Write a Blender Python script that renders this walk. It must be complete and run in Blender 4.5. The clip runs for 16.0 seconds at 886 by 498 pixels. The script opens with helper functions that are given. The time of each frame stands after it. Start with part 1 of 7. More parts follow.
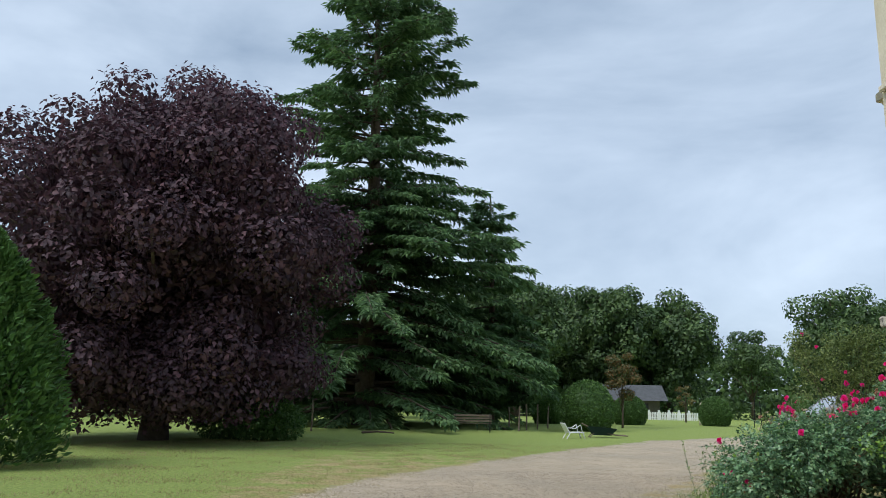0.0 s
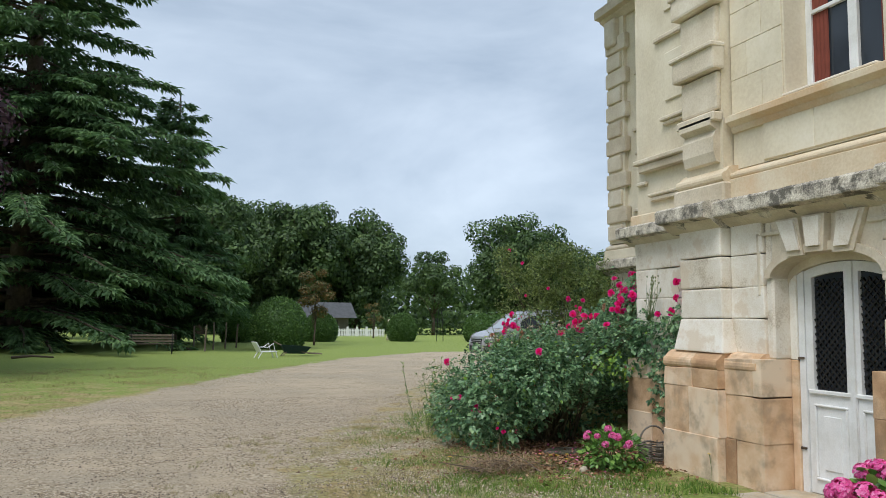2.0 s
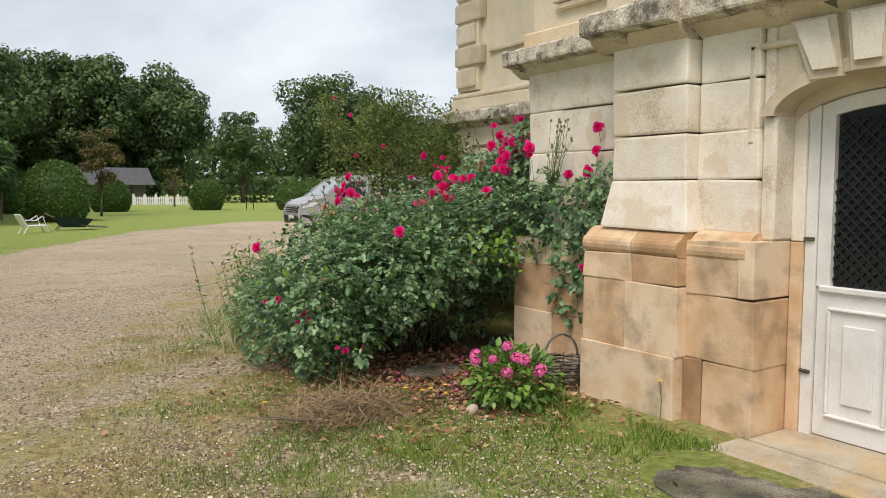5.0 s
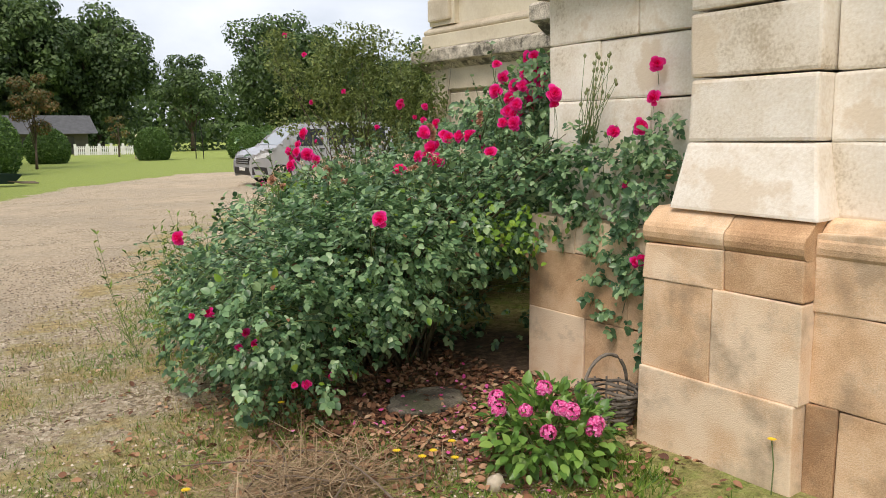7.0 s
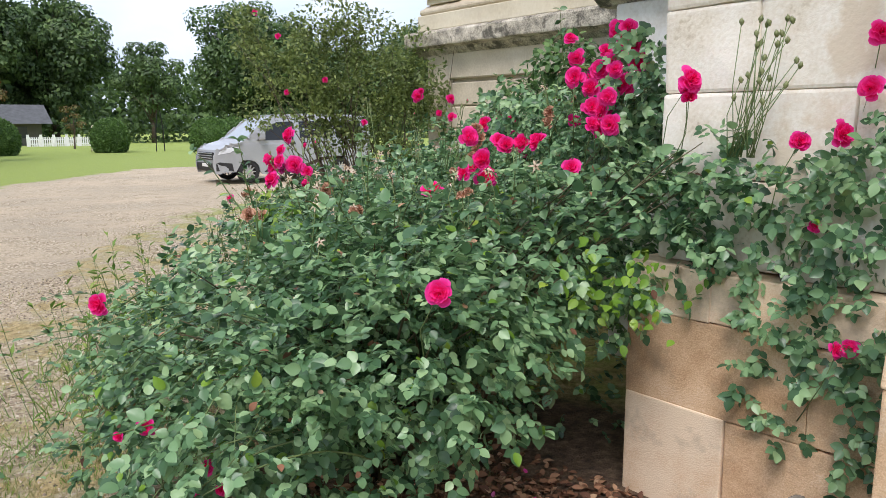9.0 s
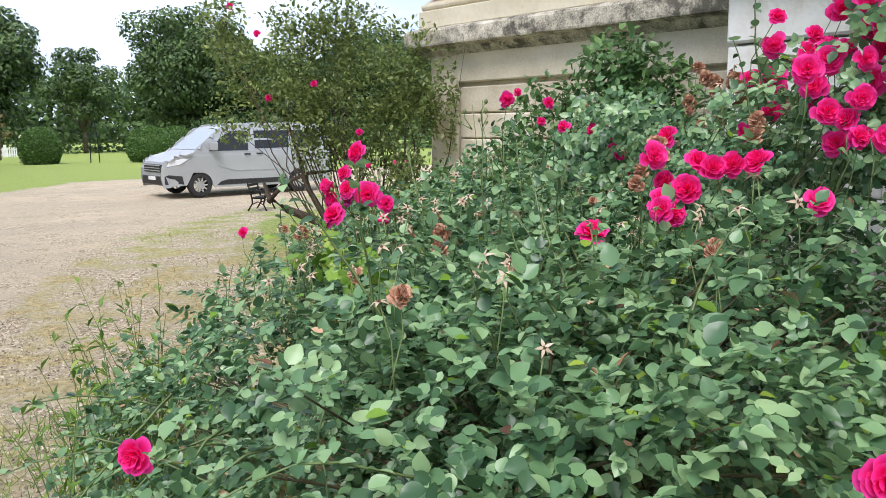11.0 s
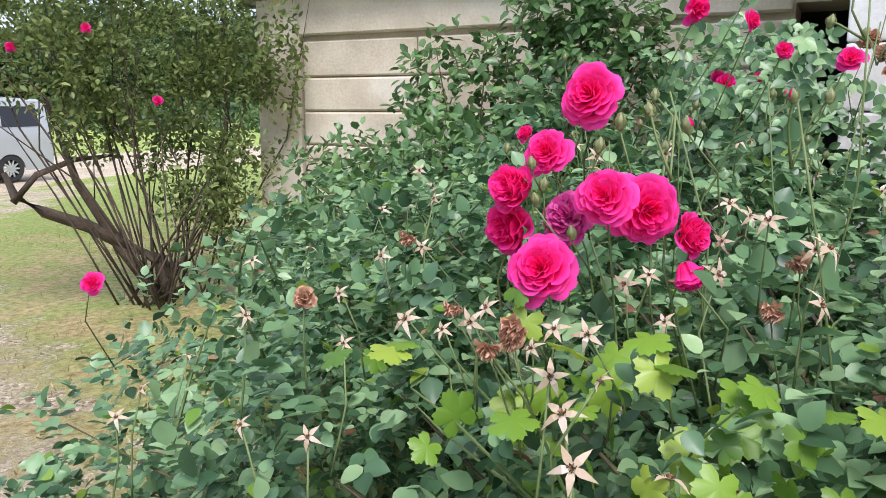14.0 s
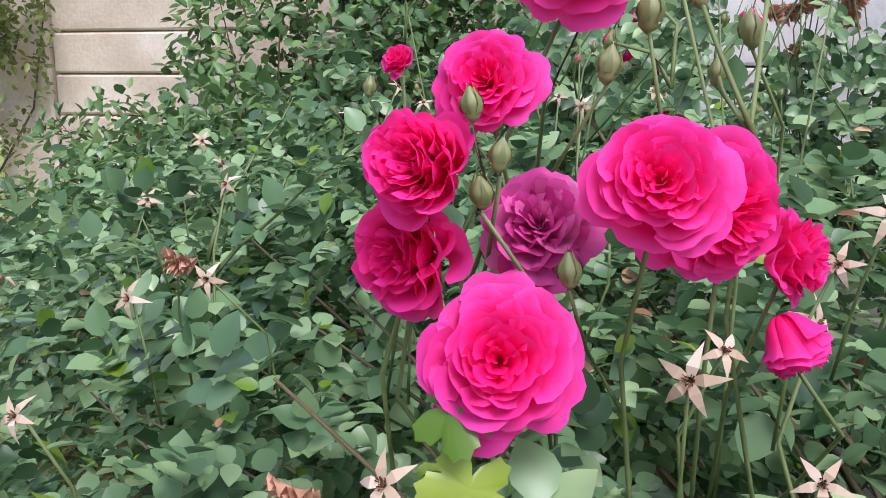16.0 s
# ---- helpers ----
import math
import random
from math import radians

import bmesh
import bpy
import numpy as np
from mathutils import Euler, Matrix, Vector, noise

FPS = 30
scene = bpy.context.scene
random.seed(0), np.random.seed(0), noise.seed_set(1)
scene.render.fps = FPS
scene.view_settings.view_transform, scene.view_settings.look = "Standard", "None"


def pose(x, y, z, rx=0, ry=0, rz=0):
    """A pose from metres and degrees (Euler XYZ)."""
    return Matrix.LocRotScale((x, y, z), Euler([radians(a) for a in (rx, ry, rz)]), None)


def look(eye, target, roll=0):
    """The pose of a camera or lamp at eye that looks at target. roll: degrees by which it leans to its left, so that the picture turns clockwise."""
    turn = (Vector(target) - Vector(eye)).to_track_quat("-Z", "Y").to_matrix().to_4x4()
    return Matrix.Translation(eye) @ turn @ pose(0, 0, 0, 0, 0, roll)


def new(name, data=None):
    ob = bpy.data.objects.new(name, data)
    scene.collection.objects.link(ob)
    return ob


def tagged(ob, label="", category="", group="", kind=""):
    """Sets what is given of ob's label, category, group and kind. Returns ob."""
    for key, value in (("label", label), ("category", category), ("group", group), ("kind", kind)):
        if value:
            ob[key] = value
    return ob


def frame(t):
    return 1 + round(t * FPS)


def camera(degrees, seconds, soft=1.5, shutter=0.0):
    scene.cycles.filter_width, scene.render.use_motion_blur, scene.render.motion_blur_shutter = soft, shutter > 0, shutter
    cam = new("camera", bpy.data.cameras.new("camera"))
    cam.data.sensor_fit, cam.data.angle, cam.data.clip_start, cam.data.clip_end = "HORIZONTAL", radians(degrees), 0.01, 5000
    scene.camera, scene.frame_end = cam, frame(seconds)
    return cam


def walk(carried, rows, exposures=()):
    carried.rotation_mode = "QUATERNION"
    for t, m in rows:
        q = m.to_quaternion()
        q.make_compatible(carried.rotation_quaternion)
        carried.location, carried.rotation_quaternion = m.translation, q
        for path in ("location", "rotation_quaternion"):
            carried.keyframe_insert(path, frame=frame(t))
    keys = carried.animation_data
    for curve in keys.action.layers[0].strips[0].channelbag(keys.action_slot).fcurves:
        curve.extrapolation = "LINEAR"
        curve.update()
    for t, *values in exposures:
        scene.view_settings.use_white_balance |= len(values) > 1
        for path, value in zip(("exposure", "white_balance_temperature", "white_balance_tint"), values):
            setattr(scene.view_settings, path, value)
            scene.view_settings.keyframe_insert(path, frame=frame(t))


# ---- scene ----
cam = camera(59.0, 16.0, 0.7)
PATH = [
    (0, (0.62, 0.1, 1.63), (0.51, 2.061, 2.005), 1.0),
    (0.5, (0.546, 0.615, 1.629), (0.498, 2.592, 1.933), 1.0),
    (1, (0.457, 1.131, 1.604), (0.588, 3.11, 1.859), 0.9),
    (1.5, (0.522, 1.745, 1.64), (0.923, 3.691, 1.867), 0.7),
    (2, (0.574, 2.358, 1.64), (1.234, 4.237, 1.82), 0.5),
    (2.5, (0.68, 2.942, 1.59), (1.55, 4.741, 1.665), 0.4),
    (3, (0.85, 3.475, 1.563), (1.793, 5.238, 1.55), 0.4),
    (3.5, (1.081, 3.973, 1.588), (2.081, 5.705, 1.531), 0.4),
    (4, (1.286, 4.461, 1.605), (2.327, 6.167, 1.523), 0.5),
    (4.2, (1.366, 4.684, 1.582), (2.417, 6.382, 1.488), 0.5),
    (6.3, (2.217, 6.422, 1.724), (3.353, 8.047, 1.463), -0.6),
    (6.5, (2.296, 6.604, 1.721), (3.444, 8.219, 1.451), -0.5),
    (7, (2.509, 7.08, 1.749), (3.67, 8.68, 1.448), -0.6),
    (7.5, (2.769, 7.522, 1.73), (3.949, 9.106, 1.412), -0.6),
    (8, (2.941, 7.956, 1.748), (4.136, 9.527, 1.427), -0.5),
    (8.5, (3.053, 8.37, 1.795), (4.264, 9.929, 1.475), -0.2),
    (9, (3.207, 8.764, 1.804), (4.434, 10.31, 1.483), -0.2),
    (9.5, (3.245, 9.117, 1.823), (4.491, 10.649, 1.505), -0.1),
    (9.7, (3.239, 9.271, 1.847), (4.492, 10.797, 1.53), -0.3),
    (11.8, (3.515, 10.889, 1.748), (4.955, 12.245, 1.449), 0.3),
    (12, (3.546, 11.06, 1.718), (5.011, 12.388, 1.417), 0.5),
    (12.5, (3.645, 11.533, 1.711), (5.153, 12.809, 1.4), 0.8),
    (13, (3.691, 12.015, 1.706), (5.262, 13.211, 1.388), 0.9),
    (13.5, (3.912, 12.322, 1.715), (5.572, 13.388, 1.388), 0.7),
    (14, (4.184, 12.553, 1.7), (5.938, 13.454, 1.361), 0.3),
    (14.5, (4.427, 12.727, 1.691), (6.272, 13.415, 1.346), 0.5),
    (15, (4.586, 12.762, 1.669), (6.474, 13.311, 1.3), 0.2),
    (15.5, (4.722, 12.831, 1.647), (6.625, 13.305, 1.257), 0.5),
    (16, (4.801, 12.878, 1.64), (6.715, 13.296, 1.236), 0.3),
]
EXPOSURES = [
    (0.0, 0.72, 6050, 10), (1.5, 0.70, 6100, 10), (3.0, 0.78, 6600, 11), (4.0, 0.86, 6950, 12), (6.5, 1.03, 7200, 17),
    (9.0, 1.30, 6350, 17), (12.0, 1.55, 6250, 15), (14.0, 1.68, 6150, 20), (16.0, 1.64, 6100, 28),
]
walk(cam, [(t, look(eye, target, roll)) for t, eye, target, roll in PATH], EXPOSURES)

# ---- world, sun and exposure ----
world = bpy.data.worlds.new("overcast_sky")
scene.world = world
world.use_nodes = True
wn, wl = world.node_tree.nodes, world.node_tree.links
wn.clear()
w_out = wn.new("ShaderNodeOutputWorld")
w_bg = wn.new("ShaderNodeBackground")
w_sky = wn.new("ShaderNodeTexSky")
w_sky.sky_type, w_sky.sun_disc = "NISHITA", False
w_sky.sun_elevation, w_sky.sun_rotation = radians(52), radians(215)
w_co = wn.new("ShaderNodeTexCoord")
w_map = wn.new("ShaderNodeMapping")
w_map.inputs["Scale"].default_value = (1.0, 1.0, 2.6)
w_no = wn.new("ShaderNodeTexNoise")
w_no.inputs["Scale"].default_value, w_no.inputs["Detail"].default_value = 1.9, 7.0
w_no.inputs["Roughness"].default_value = 0.52
w_no.inputs["Distortion"].default_value = 0.35
w_ra = wn.new("ShaderNodeValToRGB")
w_ra.color_ramp.elements[0].position, w_ra.color_ramp.elements[0].color = 0.30, (2.3, 2.95, 3.75, 1)
w_ra.color_ramp.elements[1].position, w_ra.color_ramp.elements[1].color = 0.72, (6.2, 6.9, 7.6, 1)
w_mix = wn.new("ShaderNodeMixRGB")
w_mix.inputs[0].default_value = 0.88
wl.new(w_co.outputs["Generated"], w_map.inputs["Vector"])
wl.new(w_map.outputs["Vector"], w_no.inputs["Vector"])
wl.new(w_no.outputs["Fac"], w_ra.inputs["Fac"])
wl.new(w_sky.outputs["Color"], w_mix.inputs[1])
wl.new(w_ra.outputs["Color"], w_mix.inputs[2])
wl.new(w_mix.outputs["Color"], w_bg.inputs["Color"])
w_bg.inputs["Strength"].default_value = 0.085
wl.new(w_bg.outputs["Background"], w_out.inputs["Surface"])

sun = new("sun", bpy.data.lights.new("sun", "SUN"))
sun.data.energy, sun.data.angle, sun.data.color = 1.5, radians(30), (1.0, 0.96, 0.9)
sun.matrix_world = look((-8, -6, 15), (0, 0, 0))


# ---- materials ----
def mat_new(name):
    m = bpy.data.materials.new(name)
    m.use_nodes = True
    n, l = m.node_tree.nodes, m.node_tree.links
    return m, n, l, n["Principled BSDF"]


def ramp(n, stops):
    r = n.new("ShaderNodeValToRGB")
    e = r.color_ramp.elements
    while len(e) < len(stops):
        e.new(0.5)
    for el, (p, c) in zip(e, stops):
        el.position, el.color = p, (*c, 1)
    return r


def surface(name, stops, scale=3.0, fine=40.0, rough=0.8, bump=0.3, metal=0.0, stain=None, stain_scale=1.2, stain_amount=0.5, dist=0.01, by_piece=0.0, stain_edge=0.16):
    """Two scales of mottling, a fine grain relief and optional stains."""
    m, n, l, b = mat_new(name)
    tc = n.new("ShaderNodeTexCoord")
    geo = n.new("ShaderNodeNewGeometry")
    a = n.new("ShaderNodeTexNoise")
    a.inputs["Scale"].default_value, a.inputs["Detail"].default_value = scale, 6
    l.new(geo.outputs["Position"], a.inputs["Vector"])
    f = n.new("ShaderNodeTexNoise")
    f.inputs["Scale"].default_value, f.inputs["Detail"].default_value = fine, 4
    l.new(geo.outputs["Position"], f.inputs["Vector"])
    mx = n.new("ShaderNodeMath")
    mx.operation = "MULTIPLY_ADD"
    mx.inputs[1].default_value = 0.35
    l.new(f.outputs["Fac"], mx.inputs[0])
    sc = n.new("ShaderNodeMath")
    sc.operation = "MULTIPLY_ADD"
    sc.inputs[1].default_value, sc.inputs[2].default_value = 0.65, 0.0
    l.new(a.outputs["Fac"], sc.inputs[0])
    l.new(sc.outputs[0], mx.inputs[2])
    fac = mx.outputs[0]
    if by_piece:
        oi = n.new("ShaderNodeObjectInfo")
        ad = n.new("ShaderNodeMath")
        ad.operation = "MULTIPLY_ADD"
        ad.inputs[1].default_value = by_piece
        l.new(oi.outputs["Random"], ad.inputs[0])
        su = n.new("ShaderNodeMath")
        su.operation = "SUBTRACT"
        su.inputs[1].default_value = by_piece / 2
        l.new(fac, su.inputs[0])
        l.new(su.outputs[0], ad.inputs[2])
        fac = ad.outputs[0]
    r = ramp(n, stops)
    l.new(fac, r.inputs["Fac"])
    col = r.outputs["Color"]
    if stain:
        s = n.new("ShaderNodeTexNoise")
        s.inputs["Scale"].default_value, s.inputs["Detail"].default_value = stain_scale, 8
        s.inputs["Roughness"].default_value = 0.65
        l.new(geo.outputs["Position"], s.inputs["Vector"])
        sr = ramp(n, [(0.57 - stain_edge / 2, (0, 0, 0)), (0.57 + stain_edge / 2, (stain_amount,) * 3)])
        l.new(s.outputs["Fac"], sr.inputs["Fac"])
        mi = n.new("ShaderNodeMixRGB")
        l.new(sr.outputs["Color"], mi.inputs[0])
        l.new(col, mi.inputs[1])
        mi.inputs[2].default_value = (*stain, 1)
        col = mi.outputs["Color"]
    l.new(col, b.inputs["Base Color"])
    b.inputs["Roughness"].default_value, b.inputs["Metallic"].default_value = rough, metal
    bu = n.new("ShaderNodeBump")
    bu.inputs["Strength"].default_value, bu.inputs["Distance"].default_value = bump, dist
    l.new(mx.outputs[0], bu.inputs["Height"])
    l.new(bu.outputs["Normal"], b.inputs["Normal"])
    return m


def leafy(name, stops, rough=0.5, through_light=0.25, clump=0.0, share=0.5):
    """Leaves: each one its own tint, some light passing through."""
    m, n, l, b = mat_new(name)
    geo = n.new("ShaderNodeNewGeometry")
    r = ramp(n, stops)
    fac = geo.outputs["Random Per Island"]
    if clump:
        no = n.new("ShaderNodeTexNoise")
        no.inputs["Scale"].default_value, no.inputs["Detail"].default_value = clump, 3
        l.new(geo.outputs["Position"], no.inputs["Vector"])
        ad = n.new("ShaderNodeMixRGB")
        ad.inputs[0].default_value = share
        l.new(fac, ad.inputs[1])
        l.new(no.outputs["Fac"], ad.inputs[2])
        fac = ad.outputs["Color"]
    l.new(fac, r.inputs["Fac"])
    l.new(r.outputs["Color"], b.inputs["Base Color"])
    b.inputs["Roughness"].default_value = rough
    tr = n.new("ShaderNodeBsdfTranslucent")
    l.new(r.outputs["Color"], tr.inputs["Color"])
    mi = n.new("ShaderNodeMixShader")
    mi.inputs[0].default_value = through_light
    l.new(b.outputs[0], mi.inputs[1])
    l.new(tr.outputs[0], mi.inputs[2])
    l.new(mi.outputs[0], n["Material Output"].inputs["Surface"])
    return m


STONE = surface("pale_limestone", [(0.3, (0.50, 0.43, 0.32)), (0.5, (0.66, 0.58, 0.45)), (0.7, (0.76, 0.70, 0.58))], 2.2, 45, 0.85, 0.6, stain=(0.40, 0.31, 0.20), stain_scale=1.6, stain_amount=0.4, by_piece=0.12)
STONE_UP = surface("cream_wall_stone", [(0.3, (0.60, 0.52, 0.38)), (0.52, (0.72, 0.65, 0.50)), (0.75, (0.80, 0.74, 0.61))], 1.4, 30, 0.85, 0.4, stain=(0.48, 0.41, 0.30), stain_scale=0.9, stain_amount=0.35, by_piece=0.1)
WHITE_STONE = surface("whitewashed_stone", [(0.3, (0.50, 0.42, 0.31)), (0.42, (0.71, 0.64, 0.53)), (0.60, (0.82, 0.775, 0.69))], 4.2, 60, 0.85, 0.55, stain=(0.60, 0.47, 0.32), stain_scale=2.1, stain_amount=0.6, dist=0.012, stain_edge=0.07, by_piece=0.12)
PLINTH = surface("ochre_plinth_stone", [(0.26, (0.30, 0.175, 0.09)), (0.42, (0.50, 0.31, 0.17)), (0.56, (0.66, 0.45, 0.275)), (0.74, (0.77, 0.61, 0.44))], 4.5, 150, 0.9, 0.7, stain=(0.27, 0.20, 0.13), stain_scale=3.4, stain_amount=0.6, dist=0.012, by_piece=0.5)
ORANGE_STONE = surface("orange_band_stone", [(0.3, (0.54, 0.42, 0.27)), (0.5, (0.66, 0.55, 0.39)), (0.7, (0.73, 0.65, 0.50))], 1.8, 40, 0.85, 0.4, stain=(0.60, 0.36, 0.17), stain_scale=1.1, stain_amount=0.55)
LICHEN = surface("lichened_cornice_stone", [(0.32, (0.12, 0.115, 0.10)), (0.42, (0.32, 0.29, 0.24)), (0.52, (0.54, 0.49, 0.40)), (0.64, (0.74, 0.69, 0.59))], 7.5, 60, 0.95, 1.0, stain=(0.10, 0.092, 0.075), stain_scale=4.2, stain_amount=0.9, dist=0.02, stain_edge=0.08)
WHITEWASH = surface("bright_limewash", [(0.3, (0.66, 0.63, 0.58)), (0.5, (0.84, 0.83, 0.80)), (0.7, (0.90, 0.89, 0.88))], 3.0, 40, 0.8, 0.6, stain=(0.60, 0.52, 0.42), stain_scale=2.4, stain_amount=0.4)
WHITE_PAINT = surface("old_white_paint", [(0.3, (0.66, 0.66, 0.64)), (0.6, (0.80, 0.80, 0.79))], 4, 60, 0.45, 0.1, stain=(0.55, 0.53, 0.48), stain_scale=3, stain_amount=0.4)
DARK_IRON = surface("dark_iron", [(0.3, (0.012, 0.012, 0.013)), (0.7, (0.035, 0.033, 0.03))], 12, 80, 0.6, 0.3, metal=0.6)
BARK = surface("grey_brown_bark", [(0.3, (0.045, 0.032, 0.022)), (0.6, (0.12, 0.09, 0.065)), (0.8, (0.2, 0.17, 0.13))], 6, 40, 0.95, 1.0, dist=0.03)
STEM = surface("rose_cane", [(0.3, (0.07, 0.05, 0.03)), (0.6, (0.13, 0.11, 0.05)), (0.8, (0.17, 0.19, 0.07))], 8, 60, 0.7, 0.4)
GREEN_STEM = surface("green_stem", [(0.3, (0.08, 0.13, 0.04)), (0.7, (0.17, 0.22, 0.08))], 15, 60, 0.6, 0.2)
WOOD_GREY = surface("weathered_wood", [(0.3, (0.10, 0.075, 0.055)), (0.7, (0.22, 0.17, 0.13))], 6, 60, 0.85, 0.5)
SLATE = surface("grey_slate_roof", [(0.3, (0.05, 0.052, 0.056)), (0.7, (0.11, 0.115, 0.12))], 3, 30, 0.7, 0.4)
WICKER = surface("grey_wicker", [(0.3, (0.09, 0.075, 0.06)), (0.7, (0.24, 0.21, 0.17))], 20, 90, 0.9, 0.5)
CONCRETE = surface("mossy_concrete", [(0.34, (0.04, 0.036, 0.03)), (0.46, (0.10, 0.088, 0.07)), (0.56, (0.22, 0.195, 0.155)), (0.70, (0.42, 0.37, 0.29))], 7, 75, 0.95, 1.0, stain=(0.07, 0.085, 0.035), stain_scale=3.5, stain_amount=0.8, dist=0.03)
SILL_STONE = surface("worn_threshold_stone", [(0.3, (0.30, 0.25, 0.18)), (0.6, (0.50, 0.44, 0.34))], 5, 60, 0.9, 0.6, stain=(0.60, 0.38, 0.14), stain_scale=2.2, stain_amount=0.5)
# indoor and under-roof shade put into a dark base colour
SHADE_DARK = surface("shade_dark_plaster", [(0.3, (0.10, 0.09, 0.08)), (0.7, (0.16, 0.15, 0.13))], 2, 30, 0.9, 0.1)
CURTAIN = surface("dark_red_curtain", [(0.3, (0.12, 0.025, 0.015)), (0.7, (0.22, 0.05, 0.03))], 6, 80, 0.85, 0.3)

ROSE_LEAF = leafy("rose_leaves", [(0.12, (0.024, 0.066, 0.030)), (0.36, (0.086, 0.183, 0.084)), (0.57, (0.188, 0.335, 0.157)), (0.82, (0.34, 0.50, 0.25)), (1.0, (0.46, 0.54, 0.17))], 0.34, 0.34, 4.0, 0.4)
YOUNG_LEAF = leafy("yellow_green_leaves", [(0.0, (0.09, 0.20, 0.022)), (0.6, (0.19, 0.34, 0.035)), (1.0, (0.32, 0.43, 0.06))], 0.4, 0.35)
HYD_LEAF = leafy("hydrangea_leaves", [(0.0, (0.07, 0.17, 0.035)), (0.6, (0.15, 0.30, 0.06)), (1.0, (0.25, 0.40, 0.09))], 0.4, 0.25)
SHRUB_LEAF = leafy("olive_shrub_leaves", [(0.15, (0.07, 0.10, 0.03)), (0.45, (0.16, 0.22, 0.068)), (0.75, (0.30, 0.37, 0.12)), (1.0, (0.44, 0.48, 0.18))], 0.45, 0.42, 2.5)
IVY_LEAF = leafy("dark_climber_leaves", [(0.15, (0.035, 0.09, 0.03)), (0.5, (0.12, 0.24, 0.085)), (0.9, (0.28, 0.44, 0.16))], 0.34, 0.32, 4.0)
PURPLE_LEAF = leafy("purple_leaves", [(0.15, (0.025, 0.014, 0.021)), (0.45, (0.066, 0.034, 0.048)), (0.7, (0.135, 0.066, 0.082)), (1.0, (0.22, 0.10, 0.10))], 0.7, 0.3, 1.1, 0.6)
CEDAR_LEAF = leafy("cedar_needles", [(0.15, (0.04, 0.085, 0.036)), (0.5, (0.11, 0.205, 0.08)), (0.85, (0.23, 0.36, 0.13))], 0.6, 0.36, 0.6, 0.6)
THUJA_LEAF = leafy("thuja_sprays", [(0.1, (0.035, 0.085, 0.022)), (0.5, (0.08, 0.175, 0.04)), (0.9, (0.15, 0.27, 0.065))], 0.6, 0.22, 1.2)
OAK_LEAF = leafy("oak_leaves", [(0.25, (0.020, 0.044, 0.016)), (0.45, (0.062, 0.114, 0.036)), (0.62, (0.12, 0.195, 0.06)), (0.8, (0.20, 0.29, 0.09))], 0.6, 0.32, 0.55, 0.7)
BOX_LEAF = leafy("clipped_yew_leaves", [(0.0, (0.04, 0.09, 0.02)), (0.6, (0.095, 0.19, 0.04)), (1.0, (0.16, 0.27, 0.065))], 0.6, 0.25)
AUTUMN_LEAF = leafy("rusty_leaves", [(0.0, (0.07, 0.09, 0.025)), (0.6, (0.14, 0.12, 0.035)), (1.0, (0.24, 0.12, 0.04))], 0.6, 0.25)
GRASS = leafy("grass_blades", [(0.1, (0.12, 0.15, 0.04)), (0.4, (0.27, 0.25, 0.09)), (0.7, (0.45, 0.37, 0.18)), (1.0, (0.60, 0.50, 0.29))], 0.6, 0.25, 0.8)
GREEN_GRASS = leafy("fresh_grass_blades", [(0.0, (0.07, 0.15, 0.02)), (0.6, (0.18, 0.32, 0.045)), (1.0, (0.34, 0.42, 0.10))], 0.6, 0.35)
DRY = leafy("dry_stalks", [(0.0, (0.16, 0.10, 0.05)), (0.6, (0.30, 0.21, 0.12)), (1.0, (0.44, 0.34, 0.22))], 0.8, 0.1)
FALLEN = leafy("fallen_leaves", [(0.0, (0.10, 0.042, 0.024)), (0.45, (0.25, 0.115, 0.06)), (0.8, (0.42, 0.23, 0.13)), (1.0, (0.56, 0.38, 0.24))], 0.8, 0.1)
ROSE = leafy("rose_petals", [(0.0, (0.84, 0.003, 0.13)), (0.4, (0.92, 0.005, 0.19)), (0.8, (0.95, 0.012, 0.25)), (1.0, (0.95, 0.04, 0.34))], 0.55, 0.45)
ROSE.node_tree.nodes["Principled BSDF"].inputs["Specular IOR Level"].default_value = 0.2
def pale_rim(m, rim):
    """Petals grow paler towards their rims."""
    n, l = m.node_tree.nodes, m.node_tree.links
    r = next(k for k in n if k.type == "VALTORGB")
    at = n.new("ShaderNodeAttribute")
    at.attribute_name = "rim"
    mi = n.new("ShaderNodeMixRGB")
    l.new(at.outputs["Fac"], mi.inputs[0])
    l.new(r.outputs["Color"], mi.inputs[1])
    mi.inputs[2].default_value = (*rim, 1)
    l.new(mi.outputs["Color"], n["Principled BSDF"].inputs["Base Color"])
    l.new(mi.outputs["Color"], next(k for k in n if k.type == "BSDF_TRANSLUCENT").inputs["Color"])


pale_rim(ROSE, (0.95, 0.08, 0.46))
ROSE_FADED = leafy("faded_rose_petals", [(0.0, (0.56, 0.035, 0.26)), (0.6, (0.70, 0.09, 0.38)), (1.0, (0.76, 0.20, 0.50))], 0.6, 0.4)
DEAD_PETAL = leafy("withered_petals", [(0.0, (0.30, 0.13, 0.075)), (0.5, (0.56, 0.31, 0.20)), (1.0, (0.72, 0.48, 0.35))], 0.7, 0.25)
SEPAL = leafy("pale_sepals", [(0.0, (0.30, 0.20, 0.12)), (0.5, (0.52, 0.40, 0.28)), (1.0, (0.66, 0.54, 0.44))], 0.7, 0.2)
BUD_GREEN = leafy("bud_green", [(0.0, (0.13, 0.17, 0.06)), (1.0, (0.26, 0.27, 0.12))], 0.5, 0.1)
